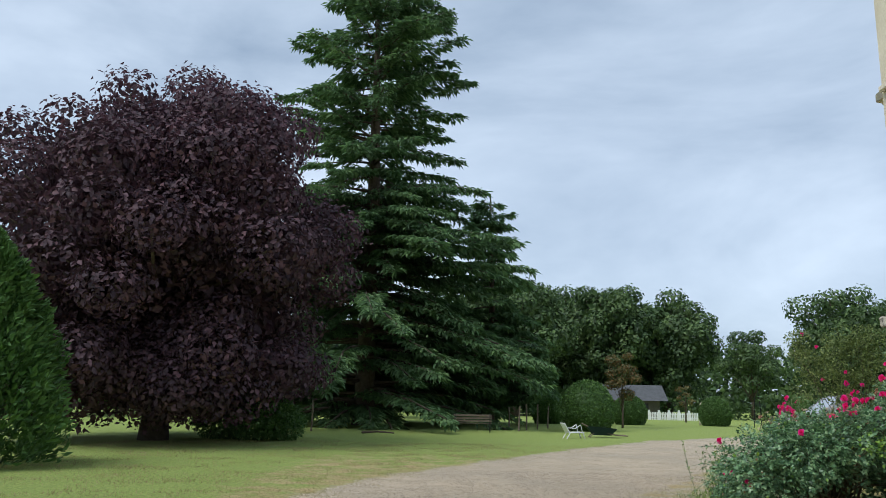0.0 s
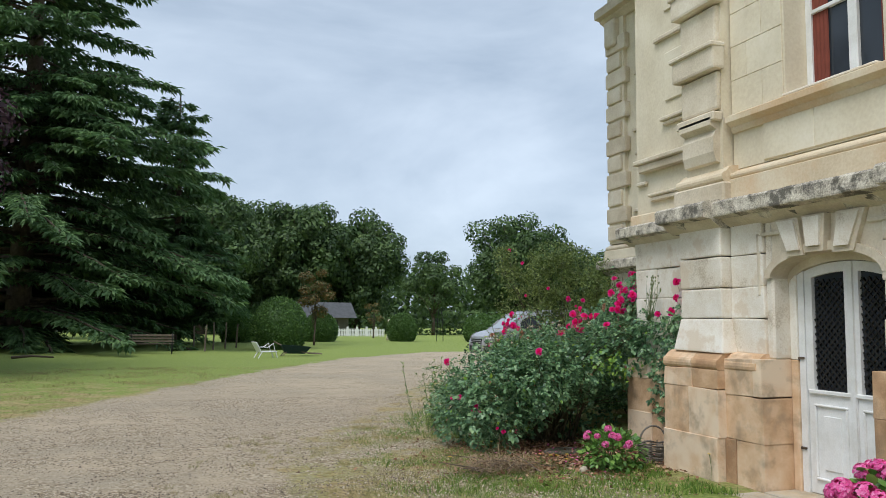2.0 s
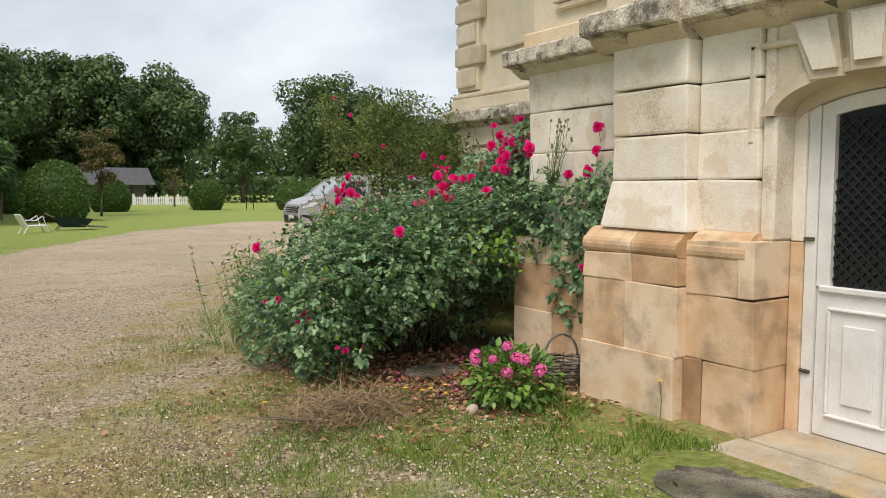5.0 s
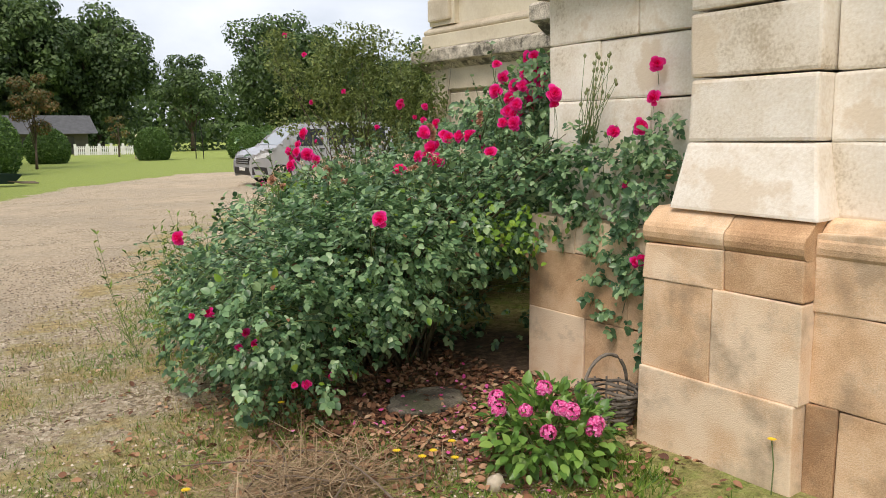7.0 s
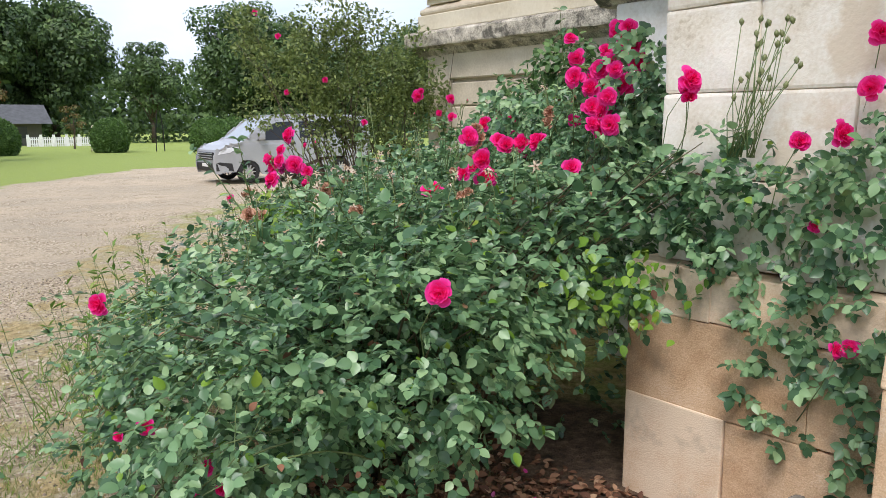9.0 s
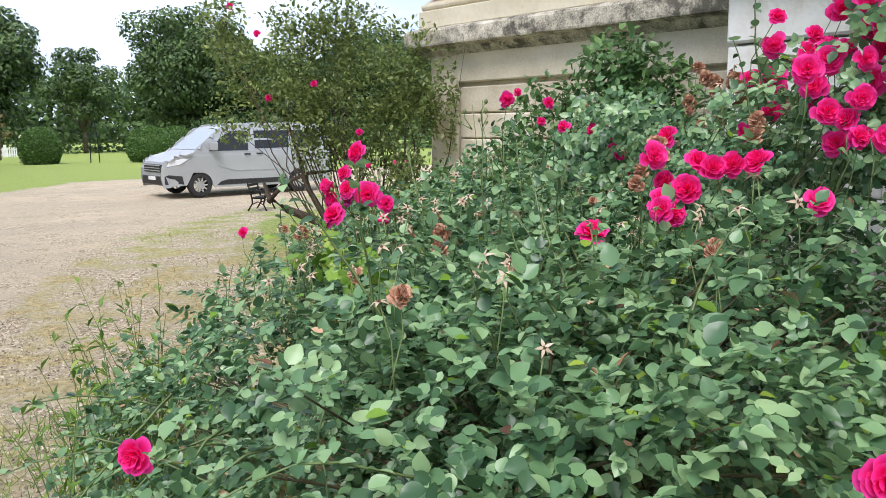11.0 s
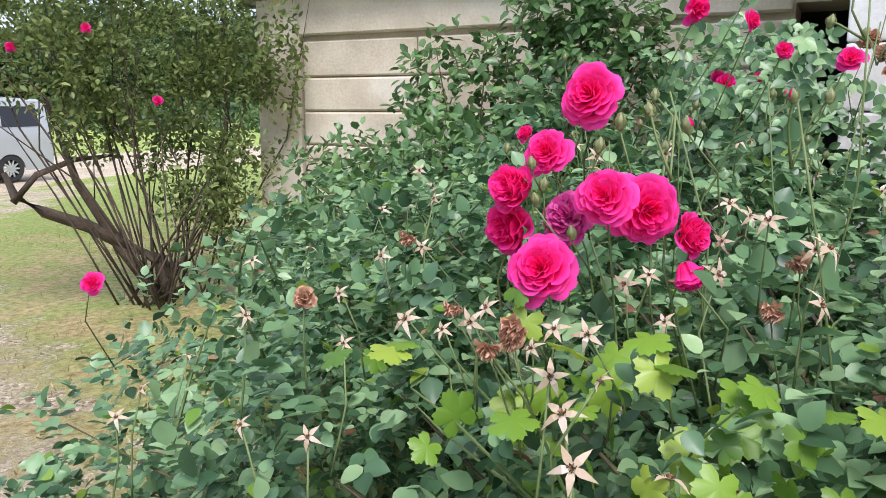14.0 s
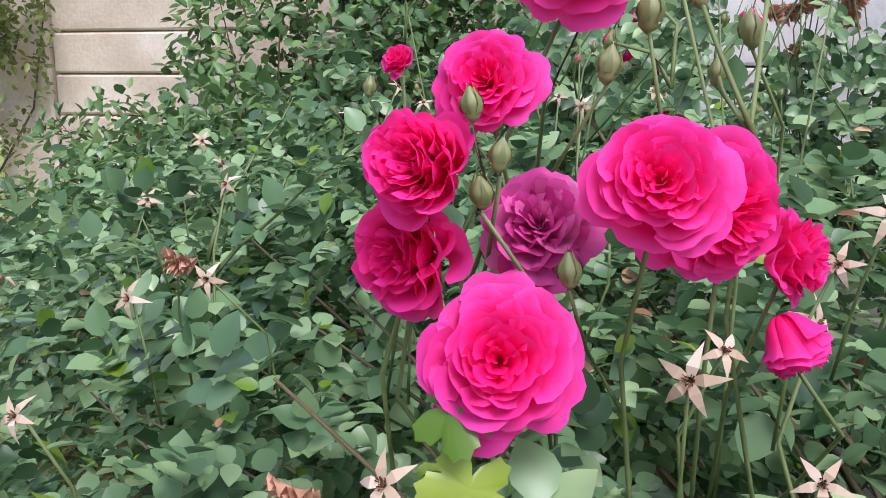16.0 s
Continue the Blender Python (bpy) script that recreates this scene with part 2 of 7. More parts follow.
HYD_BLOOM = leafy("pink_hydrangea_florets", [(0.0, (0.72, 0.055, 0.28)), (0.5, (0.86, 0.14, 0.44)), (1.0, (0.90, 0.34, 0.60))], 0.6, 0.3)
YELLOW = leafy("yellow_petals", [(0.0, (0.75, 0.5, 0.02)), (1.0, (0.85, 0.65, 0.05))], 0.6, 0.2)


# ---- mesh helpers ----
def mesh_object(name, verts, faces, material, parent=None, smooth=False):
    me = bpy.data.meshes.new(name)
    me.from_pydata([tuple(v) for v in verts], [], faces)
    me.materials.append(material)
    if smooth:
        me.polygons.foreach_set("use_smooth", [True] * len(me.polygons))
    ob = new(name, me)
    ob.parent = parent
    return ob


def part(name, bm, material, parent=None, label="", smooth=False):
    me = bpy.data.meshes.new(name)
    bmesh.ops.recalc_face_normals(bm, faces=bm.faces)
    bm.to_mesh(me)
    bm.free()
    me.materials.append(material)
    if smooth:
        me.polygons.foreach_set("use_smooth", [True] * len(me.polygons))
    ob = new(name, me)
    ob.parent = parent
    if label:
        ob["label"] = label
    return ob


def empty(name, place, label, category, group="", kind=""):
    ob = new(name)
    ob.location = place
    ob.empty_display_size = 0.2
    return tagged(ob, label, category, group, kind)


def rest(ob, parent):
    """Make ob a part of parent while it keeps its world place."""
    ob.parent = parent
    ob.matrix_parent_inverse = Matrix.Translation(-parent.location)
    return ob


def box_bm(x0, x1, y0, y1, z0, z1, bevel=0.0, segments=1, jitter=0.0, bm=None):
    bm = bm or bmesh.new()
    made = bmesh.ops.create_cube(bm, size=1.0)["verts"]
    for v in made:
        v.co = Vector(((x0 + x1) / 2 + v.co.x * (x1 - x0), (y0 + y1) / 2 + v.co.y * (y1 - y0), (z0 + z1) / 2 + v.co.z * (z1 - z0)))
        if jitter:
            v.co += Vector((random.uniform(-jitter, jitter), random.uniform(-jitter, jitter), random.uniform(-jitter, jitter)))
    if bevel:
        edges = {e for v in made for e in v.link_edges}
        bmesh.ops.bevel(bm, geom=list(edges), offset=bevel, segments=segments, affect="EDGES", profile=0.6)
    return bm


def prism_bm(profile, y0, y1, bm=None, axis="y"):
    """A closed outline (x, z) drawn out along y (or an outline (y, z) along x)."""
    bm = bm or bmesh.new()
    put = (lambda a, c, b: (a, c, b)) if axis == "y" else (lambda a, c, b: (c, a, b))
    lo = [bm.verts.new(put(a, y0, b)) for a, b in profile]
    hi = [bm.verts.new(put(a, y1, b)) for a, b in profile]
    k = len(profile)
    for i in range(k):
        bm.faces.new((lo[i], lo[(i + 1) % k], hi[(i + 1) % k], hi[i]))
    bm.faces.new(lo)
    bm.faces.new(hi[::-1])
    return bm


def tube_into(verts, faces, pts, radii, sides=6):
    """Adds a tapered tube along pts to the lists."""
    base = len(verts)
    pts = [Vector(p) for p in pts]
    for i, p in enumerate(pts):
        d = (pts[min(i + 1, len(pts) - 1)] - pts[max(i - 1, 0)]).normalized()
        u = d.orthogonal().normalized()
        w = d.cross(u)
        for k in range(sides):
            a = 2 * math.pi * k / sides
            verts.append(p + (u * math.cos(a) + w * math.sin(a)) * radii[i])
    for i in range(len(pts) - 1):
        for k in range(sides):
            a, b = base + i * sides + k, base + i * sides + (k + 1) % sides
            faces.append((a, b, b + sides, a + sides))
    top = base + (len(pts) - 1) * sides
    faces.append(tuple(range(top, top + sides)))
    faces.append(tuple(range(base + sides - 1, base - 1, -1)))


DIAMOND = (np.array([[0, 0, 0], [-0.5, 0.45, 0.10], [0, 1, -0.06], [0.5, 0.45, 0.10]]), [(0, 3, 2), (0, 2, 1)])
OVAL = (np.array([[0, 0, 0], [-0.33, 0.13, 0.05], [-0.50, 0.38, 0.10], [-0.46, 0.62, 0.09], [-0.26, 0.86, 0.03], [0, 1.06, -0.08], [0.26, 0.86, 0.03], [0.46, 0.62, 0.09], [0.50, 0.38, 0.10], [0.33, 0.13, 0.05], [0, 0.5, 0.0]]),
        [(0, 10, 1), (1, 10, 2), (2, 10, 3), (3, 10, 4), (4, 10, 5), (5, 10, 6), (6, 10, 7), (7, 10, 8), (8, 10, 9), (9, 10, 0)])
PLAIN = (np.array([[0, 0, 0], [-0.46, 0.32, 0.09], [-0.36, 0.72, 0.07], [0, 1.05, -0.06], [0.36, 0.72, 0.07], [0.46, 0.32, 0.09]]), [(0, 3, 2, 1), (0, 5, 4, 3)])
BLADE = (np.array([[-0.5, 0, 0], [0.5, 0, 0], [0.35, 0.55, 0.04], [-0.35, 0.55, 0.04], [0.0, 1.0, 0.16]]), [(0, 1, 2, 3), (3, 2, 4)])
def lobed_leaf():
    """A five-lobed leaf with toothed edges, folded along its veins."""
    pts, n_ = [], 40
    for k in range(n_):
        a = 2 * math.pi * k / n_
        lobe = abs(math.cos(2.5 * (a - math.pi)))
        r = 0.36 + 0.20 * lobe ** 0.8 + (0.035 if k % 2 else -0.02)
        r *= 1 - 0.45 * math.exp(-(min(a, 2 * math.pi - a) / 0.35) ** 2)
        pts.append((r * math.sin(a) * 1.05, 0.45 - r * math.cos(a), 0.10 * lobe - 0.16 * r * r * 3))
    pts.append((0, 0.40, 0.06))
    return np.array(pts), [(k, (k + 1) % n_, n_) for k in range(n_)]


LOBED = lobed_leaf()


def unit(v):
    return v / np.maximum(np.linalg.norm(v, axis=1, keepdims=True), 1e-9)


def leaves(name, shape, places, along, up, length, width, material, parent=None):
    """One mesh of many leaves: shape laid at each place, its tip pointing along, its face turned up."""
    base, faces = shape
    y = unit(np.asarray(along, float))
    x = unit(np.cross(y, np.asarray(up, float)))
    z = np.cross(x, y)
    n, k = len(places), len(base)
    length, width = np.broadcast_to(length, n)[:, None, None], np.broadcast_to(width, n)[:, None, None]
    v = (np.asarray(places)[:, None, :] + base[None, :, 0:1] * width * x[:, None, :] + base[None, :, 1:2] * length * y[:, None, :]
         + base[None, :, 2:3] * length * z[:, None, :]).reshape(-1, 3)
    sizes = np.array([len(f) for f in faces])
    flat = np.concatenate([np.array(f) for f in faces])
    loops = (flat[None, :] + (np.arange(n) * k)[:, None]).ravel()
    me = bpy.data.meshes.new(name)
    me.vertices.add(n * k)
    me.vertices.foreach_set("co", v.ravel())
    me.loops.add(len(loops))
    me.loops.foreach_set("vertex_index", loops.astype(np.int32))
    total = np.tile(sizes, n)
    me.polygons.add(len(total))
    me.polygons.foreach_set("loop_start", np.concatenate([[0], np.cumsum(total)[:-1]]).astype(np.int32))
    me.polygons.foreach_set("loop_total", total.astype(np.int32))
    me.update(calc_edges=True)
    me.materials.append(material)
    if shape is OVAL or shape is LOBED:
        me.polygons.foreach_set("use_smooth", [True] * len(me.polygons))
    ob = new(name, me)
    ob.parent = parent
    return ob


rng = np.random.default_rng(7)


def in_lumps(lumps, n, shell=0.55):
    """Random points near the skins of ellipsoids (centre, radii), with the outward way at each."""
    weight = np.array([(b[0] * b[1] + b[1] * b[2] + b[0] * b[2]) for a, b in lumps])
    pick = rng.choice(len(lumps), n, p=weight / weight.sum())
    c, r = np.array([a for a, b in lumps])[pick], np.array([b for a, b in lumps])[pick]
    d = unit(rng.normal(size=(n, 3)))
    s = shell + (1.06 - shell) * rng.random(n) ** 0.6
    return c + d * r * s[:, None], unit(d / r)


# ---- ground ----
def ground_height(x, y):
    """Flat park with a faint rise towards the house."""
    return 0.07 * np.clip((x - 3.2) / 2.2, 0, 1) * np.clip((13.0 - y) / 3.0, 0, 1) * np.clip((y + 20) / 5, 0, 1)


def drive_edges(y):
    """West and east edges of the gravel at each y."""
    west = np.interp(y, [-30, 0, 8, 11.7, 13.3, 16.9, 21.1, 26.8, 34.7, 40.6], [-7, -5.0, -3.4, -2.5, -2.3, -1.4, 0.6, 3.3, 7.8, 13.5])
    east = np.interp(y, [-30, 0, 7, 10, 13.2, 16, 20, 24.2, 30, 34], [3.2, 2.4, 1.7, 1.5, 2.3, 4.0, 5.8, 8.5, 17.0, 40.0])
    return west, east


def spaced(near, far, step):
    inner = np.arange(near[0], near[1] + step / 2, step)
    grow = []
    d = step
    while sum(grow) < far:
        d *= 1.35
        grow.append(d)
    g = np.cumsum(grow)
    return np.concatenate([near[0] - g[::-1], inner, near[1] + g])


gx, gy = spaced((-14, 24), 900, 0.2), spaced((-4, 46), 900, 0.2)
GX, GY = np.meshgrid(gx, gy)
GZ = ground_height(GX, GY)
nx, ny = len(gx), len(gy)
for j in range(ny):
    for i in range(nx):
        if -14 < gx[i] < 24 and -4 < gy[j] < 46:
            p = Vector((gx[i], gy[j], 0))
            GZ[j, i] += 0.020 * noise.noise(p * 0.7) + 0.012 * noise.noise(p * 2.3)
gverts = np.stack([GX, GY, GZ], -1).reshape(-1, 3)
idx = np.arange(nx * ny).reshape(ny, nx)
gfaces = np.stack([idx[:-1, :-1], idx[:-1, 1:], idx[1:, 1:], idx[1:, :-1]], -1).reshape(-1, 4).tolist()
W, Eo = drive_edges(GY)
inside = np.minimum(GX - W, Eo - GX)
inside = np.where(GY > 40.6, -np.abs(GY - 40.6) - 0.5, inside)
gravel_share = np.clip(inside / 2.2 + 0.5, 0, 1) * np.where((GY < 12) & (GX > 1), 0.92, 1.0)
# thin, worn turf between the drive and the house
worn = 0.36 * np.clip((Eo + 3.9 - GX) / 1.5, 0, 1) * np.clip((GX - 1) / 1, 0, 1) * (GY < 11.5) + 0.42 * np.clip((Eo + 4.5 - GX) / 2, 0, 1) * (GY >= 11.5) * (GY < 29)
gravel_share = np.maximum(gravel_share, np.where(inside > -6.5, worn, 0) * (GX > W))
bed = np.exp(-(((GX - 5.6) / 1.5) ** 2 + ((GY - 11.5) / 1.5) ** 2) ** 2)
green_share = 0.17 * np.clip(1.1 - np.abs(GX - 4.5) / 1.4, 0, 1) * np.clip((10.6 - GY) / 1.0, 0, 1) + np.clip((GY - 43) / 4, 0, 1) + 0.75 * np.clip((-3.5 - GX) / 3, 0, 1) + 0.35 * np.clip((GY - 20) / 8, 0, 1) + 0.1

m_ground, n, l, b = mat_new("park_ground")
geo = n.new("ShaderNodeNewGeometry")


def noise_node(scale, detail=5, rough=0.55):
    no = n.new("ShaderNodeTexNoise")
    no.inputs["Scale"].default_value, no.inputs["Detail"].default_value, no.inputs["Roughness"].default_value = scale, detail, rough
    l.new(geo.outputs["Position"], no.inputs["Vector"])
    return no.outputs["Fac"]


def mixed(fac, a, c):
    mi = n.new("ShaderNodeMixRGB")
    l.new(fac, mi.inputs[0])
    l.new(a, mi.inputs[1])
    l.new(c, mi.inputs[2])
    return mi.outputs["Color"]


def ramped(fac, stops):
    r = ramp(n, stops)
    l.new(fac, r.inputs["Fac"])
    return r.outputs["Color"]


def zone(name, wobble, amount, lo, hi):
    at = n.new("ShaderNodeAttribute")
    at.attribute_name = name
    ma = n.new("ShaderNodeMath")
    ma.operation = "MULTIPLY_ADD"
    l.new(wobble, ma.inputs[0])
    ma.inputs[1].default_value = amount
    l.new(at.outputs["Fac"], ma.inputs[2])
    return ramped(ma.outputs[0], [(lo, (0, 0, 0)), (hi, (1, 1, 1))])


n_big, n_mid, n_fine, n_tiny = noise_node(0.35), noise_node(1.5, 9, 0.72), noise_node(14, 9, 0.75), noise_node(60, 4)
dry_grass = ramped(n_fine, [(0.28, (0.14, 0.10, 0.04)), (0.42, (0.35, 0.265, 0.115)), (0.55, (0.56, 0.43, 0.21)), (0.70, (0.72, 0.60, 0.36))])
green_grass = ramped(n_fine, [(0.3, (0.12, 0.17, 0.03)), (0.5, (0.28, 0.36, 0.075)), (0.7, (0.46, 0.50, 0.15))])
stones = n.new("ShaderNodeTexVoronoi")
stones.inputs["Scale"].default_value = 38
l.new(geo.outputs["Position"], stones.inputs["Vector"])
stone_tint = ramped(stones.outputs["Color"], [(0.1, (0.14, 0.10, 0.06)), (0.35, (0.35, 0.265, 0.165)), (0.65, (0.62, 0.51, 0.36)), (0.95, (0.86, 0.78, 0.62))])
dust = ramped(n_fine, [(0.28, (0.42, 0.315, 0.20)), (0.5, (0.66, 0.535, 0.375)), (0.72, (0.84, 0.73, 0.55))])
grey_dust = ramped(n_tiny, [(0.3, (0.22, 0.175, 0.125)), (0.7, (0.66, 0.57, 0.43))])
gravel = mixed(ramped(n_mid, [(0.42, (0, 0, 0)), (0.62, (1, 1, 1))]), mixed(ramped(n_big, [(0.4, (0.2,) * 3), (0.6, (0.8,) * 3)]), dust, grey_dust), stone_tint)
lawn = mixed(zone("green", n_mid, 1.5, 0.72, 1.25), dry_grass, green_grass)
base = mixed(zone("gravel", n_mid, 1.1, 0.88, 1.16), lawn, gravel)
litter = ramped(n_fine, [(0.35, (0.06, 0.04, 0.025)), (0.5, (0.16, 0.10, 0.06)), (0.65, (0.30, 0.20, 0.125))])
final = mixed(zone("bed", n_mid, 0.5, 0.45, 0.85), base, litter)
l.new(final, b.inputs["Base Color"])
b.inputs["Roughness"].default_value = 0.95
bu = n.new("ShaderNodeBump")
bu.inputs["Strength"].default_value, bu.inputs["Distance"].default_value = 1.0, 0.035
su = n.new("ShaderNodeMath")
su.operation = "MULTIPLY_ADD"
l.new(n_fine, su.inputs[0])
su.inputs[1].default_value = 1.5
l.new(n_tiny, su.inputs[2])
l.new(su.outputs[0], bu.inputs["Height"])
l.new(bu.outputs["Normal"], b.inputs["Normal"])

ground = mesh_object("ground", gverts, gfaces, m_ground, smooth=True)
for name, values in (("gravel", gravel_share), ("bed", bed), ("green", green_share)):
    at = ground.data.attributes.new(name, "FLOAT", "POINT")
    at.data.foreach_set("value", values.ravel().astype(np.float32))
tagged(ground, "worn lawn and pale gravel drive of a park", "ground", kind="structure")


# ---- the house: near pavilion ----
wall_west = tagged(new("wall_west"), "pale limestone wall of a manor house with rusticated piers", "wall", kind="structure")


def wall_box(name, x0, x1, y0, y1, z0, z1, material, bevel=0.0, jitter=0.0, segments=1):
    return part(name, box_bm(x0, x1, y0, y1, z0, z1, bevel, segments, jitter), material, wall_west)


DOOR_Y0, DOOR_Y1, SPRING, CROWN = 7.12, 8.36, 2.06, 2.28
# core of the wall, with the door and window openings through it
wall_box("masonry", 6.42, 6.9, -9.0, DOOR_Y0, -0.3, 2.7, STONE)
wall_box("masonry", 6.42, 6.9, DOOR_Y1, 10.93, -0.3, 2.7, STONE)
wall_box("masonry", 6.42, 6.9, DOOR_Y0, DOOR_Y1, CROWN + 0.02, 2.7, STONE)
wall_box("masonry", 6.42, 6.9, -9.0, 7.1, 2.7, 12.0, STONE_UP)
wall_box("masonry", 6.42, 6.9, 8.2, 10.93, 2.7, 12.0, STONE_UP)
wall_box("masonry", 6.42, 6.9, 7.1, 8.2, 2.7, 3.74, STONE_UP)
wall_box("masonry", 6.42, 6.9, 7.1, 8.2, 6.2, 12.0, STONE_UP)
# north face of the pavilion and the closing walls behind
wall_north = tagged(part("wall_north", box_bm(6.9, 9.9, 10.45, 10.93, -0.3, 12.0), STONE_UP), "pale limestone side wall of the manor house", "wall", kind="structure")
wall_back = tagged(part("wall_back", box_bm(18.0, 18.4, -9, 17.12, -0.3, 12.0), STONE_UP), "plain limestone back wall of the manor house", "wall", kind="structure")
wall_south = tagged(part("wall_south", box_bm(6.9, 18.0, -9, -8.6, -0.3, 12.0), STONE_UP), "plain limestone end wall of the manor house", "wall", kind="structure")
# inner surfaces take the dark colour in place of room shade
inner_wall = tagged(part("wall_inner", box_bm(9.2, 9.4, -8.6, 10.45, -0.3, 12.0), SHADE_DARK), "plastered inner wall behind the door, coloured dark for room shade", "wall", kind="structure")
floor_in = tagged(part("floor", box_bm(6.9, 9.2, -8.6, 10.45, -0.3, 0.06), SHADE_DARK), "stone floor inside the house, coloured dark for room shade", "floor", kind="structure")
ceiling_in = tagged(part("ceiling", box_bm(6.9, 9.2, -8.6, 10.45, 2.72, 2.98), SHADE_DARK), "plaster ceiling inside the house, coloured dark for room shade", "ceiling", kind="structure")
roof = tagged(part("roof", prism_bm([(5.7, 12.0), (12.2, 17.5), (18.7, 12.0)], -9.4, 17.9), SLATE), "grey slate roof of the manor house", "roof", kind="structure")


def courses(x0, x1, y0, y1, levels, splits, material, bevel=0.015, name="stone_block", jitter=0.008):
    """Rows of stone blocks: levels in z, and for each row the joints in y."""
    for i in range(len(levels) - 1):
        ys = [y0, *splits[i % len(splits)], y1]
        for a, c in zip(ys[:-1], ys[1:]):
            d = random.uniform(-0.006, 0.006)
            part(name, box_bm(x0 + d, x1, a + 0.002, c - 0.002, levels[i] + 0.002, levels[i + 1] - 0.002, bevel, 2, jitter), material, wall_west)


# plinths
courses(5.86, 6.42, DOOR_Y1, 8.88, [-0.2, 0.5, 0.93, 1.29], [(8.74,), (), (8.48,)], PLINTH, 0.008)
courses(5.76, 6.42, 8.88, 9.77, [-0.2, 0.49, 0.97], [(), (9.34,)], PLINTH, 0.008)
courses(5.77, 6.42, 8.88, 9.76, [0.97, 1.16], [(9.28,)], PLINTH, 0.008)
courses(5.84, 6.42, 6.90, DOOR_Y0, [-0.2, 0.45, 0.9, 1.27], [()], PLINTH, 0.008)
courses(5.76, 6.42, 6.0, 6.90, [-0.2, 0.49, 0.97, 1.16], [(), (6.45,)], PLINTH, 0.008)
courses(5.9, 6.42, 2.0, 6.0, [-0.2, 0.49, 0.97, 1.29], [(3.0, 4.1, 5.2), (2.6, 3.6, 4.6, 5.5)], PLINTH, 0.008)
courses(6.10, 6.42, 9.77, 11.02, [-0.2, 0.55, 0.95, 1.18], [(10.5,), (10.15,), (10.6,)], PLINTH, 0.008)


def torus_profile(x, z0, z1, out):
    """Outline of a rounded plinth moulding."""
    pts = [(x + 0.25, z0), (x, z0)]
    for i in range(7):
        a = math.pi * i / 6
        pts.append((x - out * math.sin(a), z0 + (z1 - z0) * 0.62 * (1 - math.cos(a)) / 2))
    return pts + [(x + 0.05, z1 - 0.02), (x + 0.09, z1), (x + 0.25, z1)]


for y0, y1, x in ((8.88, 9.28, 5.79), (9.285, 9.765, 5.79), (8.43, 8.875, 5.88), (6.0, 6.9, 5.79)):
    part("plinth_moulding", prism_bm(torus_profile(x, 1.16, 1.34, 0.035), y0, y1), PLINTH, wall_west)

# rusticated courses above the plinths
LEV = [1.33, 1.68, 1.99, 2.31, 2.62]
for yc0, yc1 in ((8.92, 9.60), (6.08, 6.86)):
    for i in range(4):
        flare = 0.06 if i == 0 else 0.0
        bm = box_bm(5.88, 6.42, yc0, yc1, LEV[i] + 0.003, LEV[i + 1] - 0.003, 0.018, 2, 0.007)
        for v in bm.verts:
            if flare:
                s = flare * max(0, (LEV[1] - v.co.z) / 0.35) ** 1.4
                v.co.x -= s * (v.co.x < 6.2)
                v.co.y += s * (1 if v.co.y > (yc0 + yc1) / 2 else -1)
        part("stone_block", bm, WHITE_STONE, wall_west, smooth=False)
courses(6.0, 6.42, 8.46, 8.92, LEV, [()], WHITE_STONE, 0.016)
courses(6.0, 6.42, 6.87, DOOR_Y0, LEV, [()], WHITE_STONE, 0.02)
courses(6.2, 6.42, 9.60, 10.95, [1.18, 1.56, 1.92, 2.28, 2.62], [(10.35,), (10.1,), (10.5,), (10.2,)], WHITE_STONE, 0.016)
courses(6.0, 6.42, 2.0, 6.08, LEV, [(3.2, 4.4, 5.4), (2.8, 3.9, 5.0)], WHITE_STONE, 0.028)

# arched door head: spandrel, reveal and voussoirs
YC = (DOOR_Y0 + DOOR_Y1) / 2


def arch_z(y, grow=0.0):
    half = (DOOR_Y1 - DOOR_Y0) / 2 + grow
    s = max(0.0, 1 - ((y - YC) / half) ** 2)
    return SPRING + (CROWN - SPRING + grow) * s ** 0.5


bm = bmesh.new()
STEPS = 28
ys = [DOOR_Y0 + (DOOR_Y1 - DOOR_Y0) * (1 - math.cos(math.pi * i / STEPS)) / 2 for i in range(STEPS + 1)]
grid = []
for y in ys:
    z = arch_z(y)
    grid.append([bm.verts.new(p) for p in ((6.02, y, z), (6.02, y, 2.62), (6.42, y, 2.62), (6.42, y, z))])
for a, c in zip(grid[:-1], grid[1:]):
    for k in range(4):
        bm.faces.new((a[k], a[(k + 1) % 4], c[(k + 1) % 4], c[k]))
part("arch_head", bm, STONE, wall_west)
wall_box("door_jamb", 6.207, 6.42, 8.275, DOOR_Y1, 1.292, 2.2, WHITE_STONE, 0.006)
wall_box("door_jamb", 6.207, 6.42, 8.275, DOOR_Y1, 0.08, 1.288, PLINTH, 0.006)
bm = bmesh.new()
prev = None
for y in ys:
    z = arch_z(y)
    ring = [bm.verts.new(p) for p in ((6.20, y, z - 0.08), (6.20, y, z + 0.01), (6.42, y, z + 0.01), (6.42, y, z - 0.08))]
    if prev:
        for k in range(4):
            bm.faces.new((prev[k], prev[(k + 1) % 4], ring[(k + 1) % 4], ring[k]))
    prev = ring
part("arch_soffit", bm, STONE, wall_west)
wall_box("door_surround", 6.02, 6.42, DOOR_Y1, 8.46, 1.29, 2.62, WHITE_STONE, 0.02)
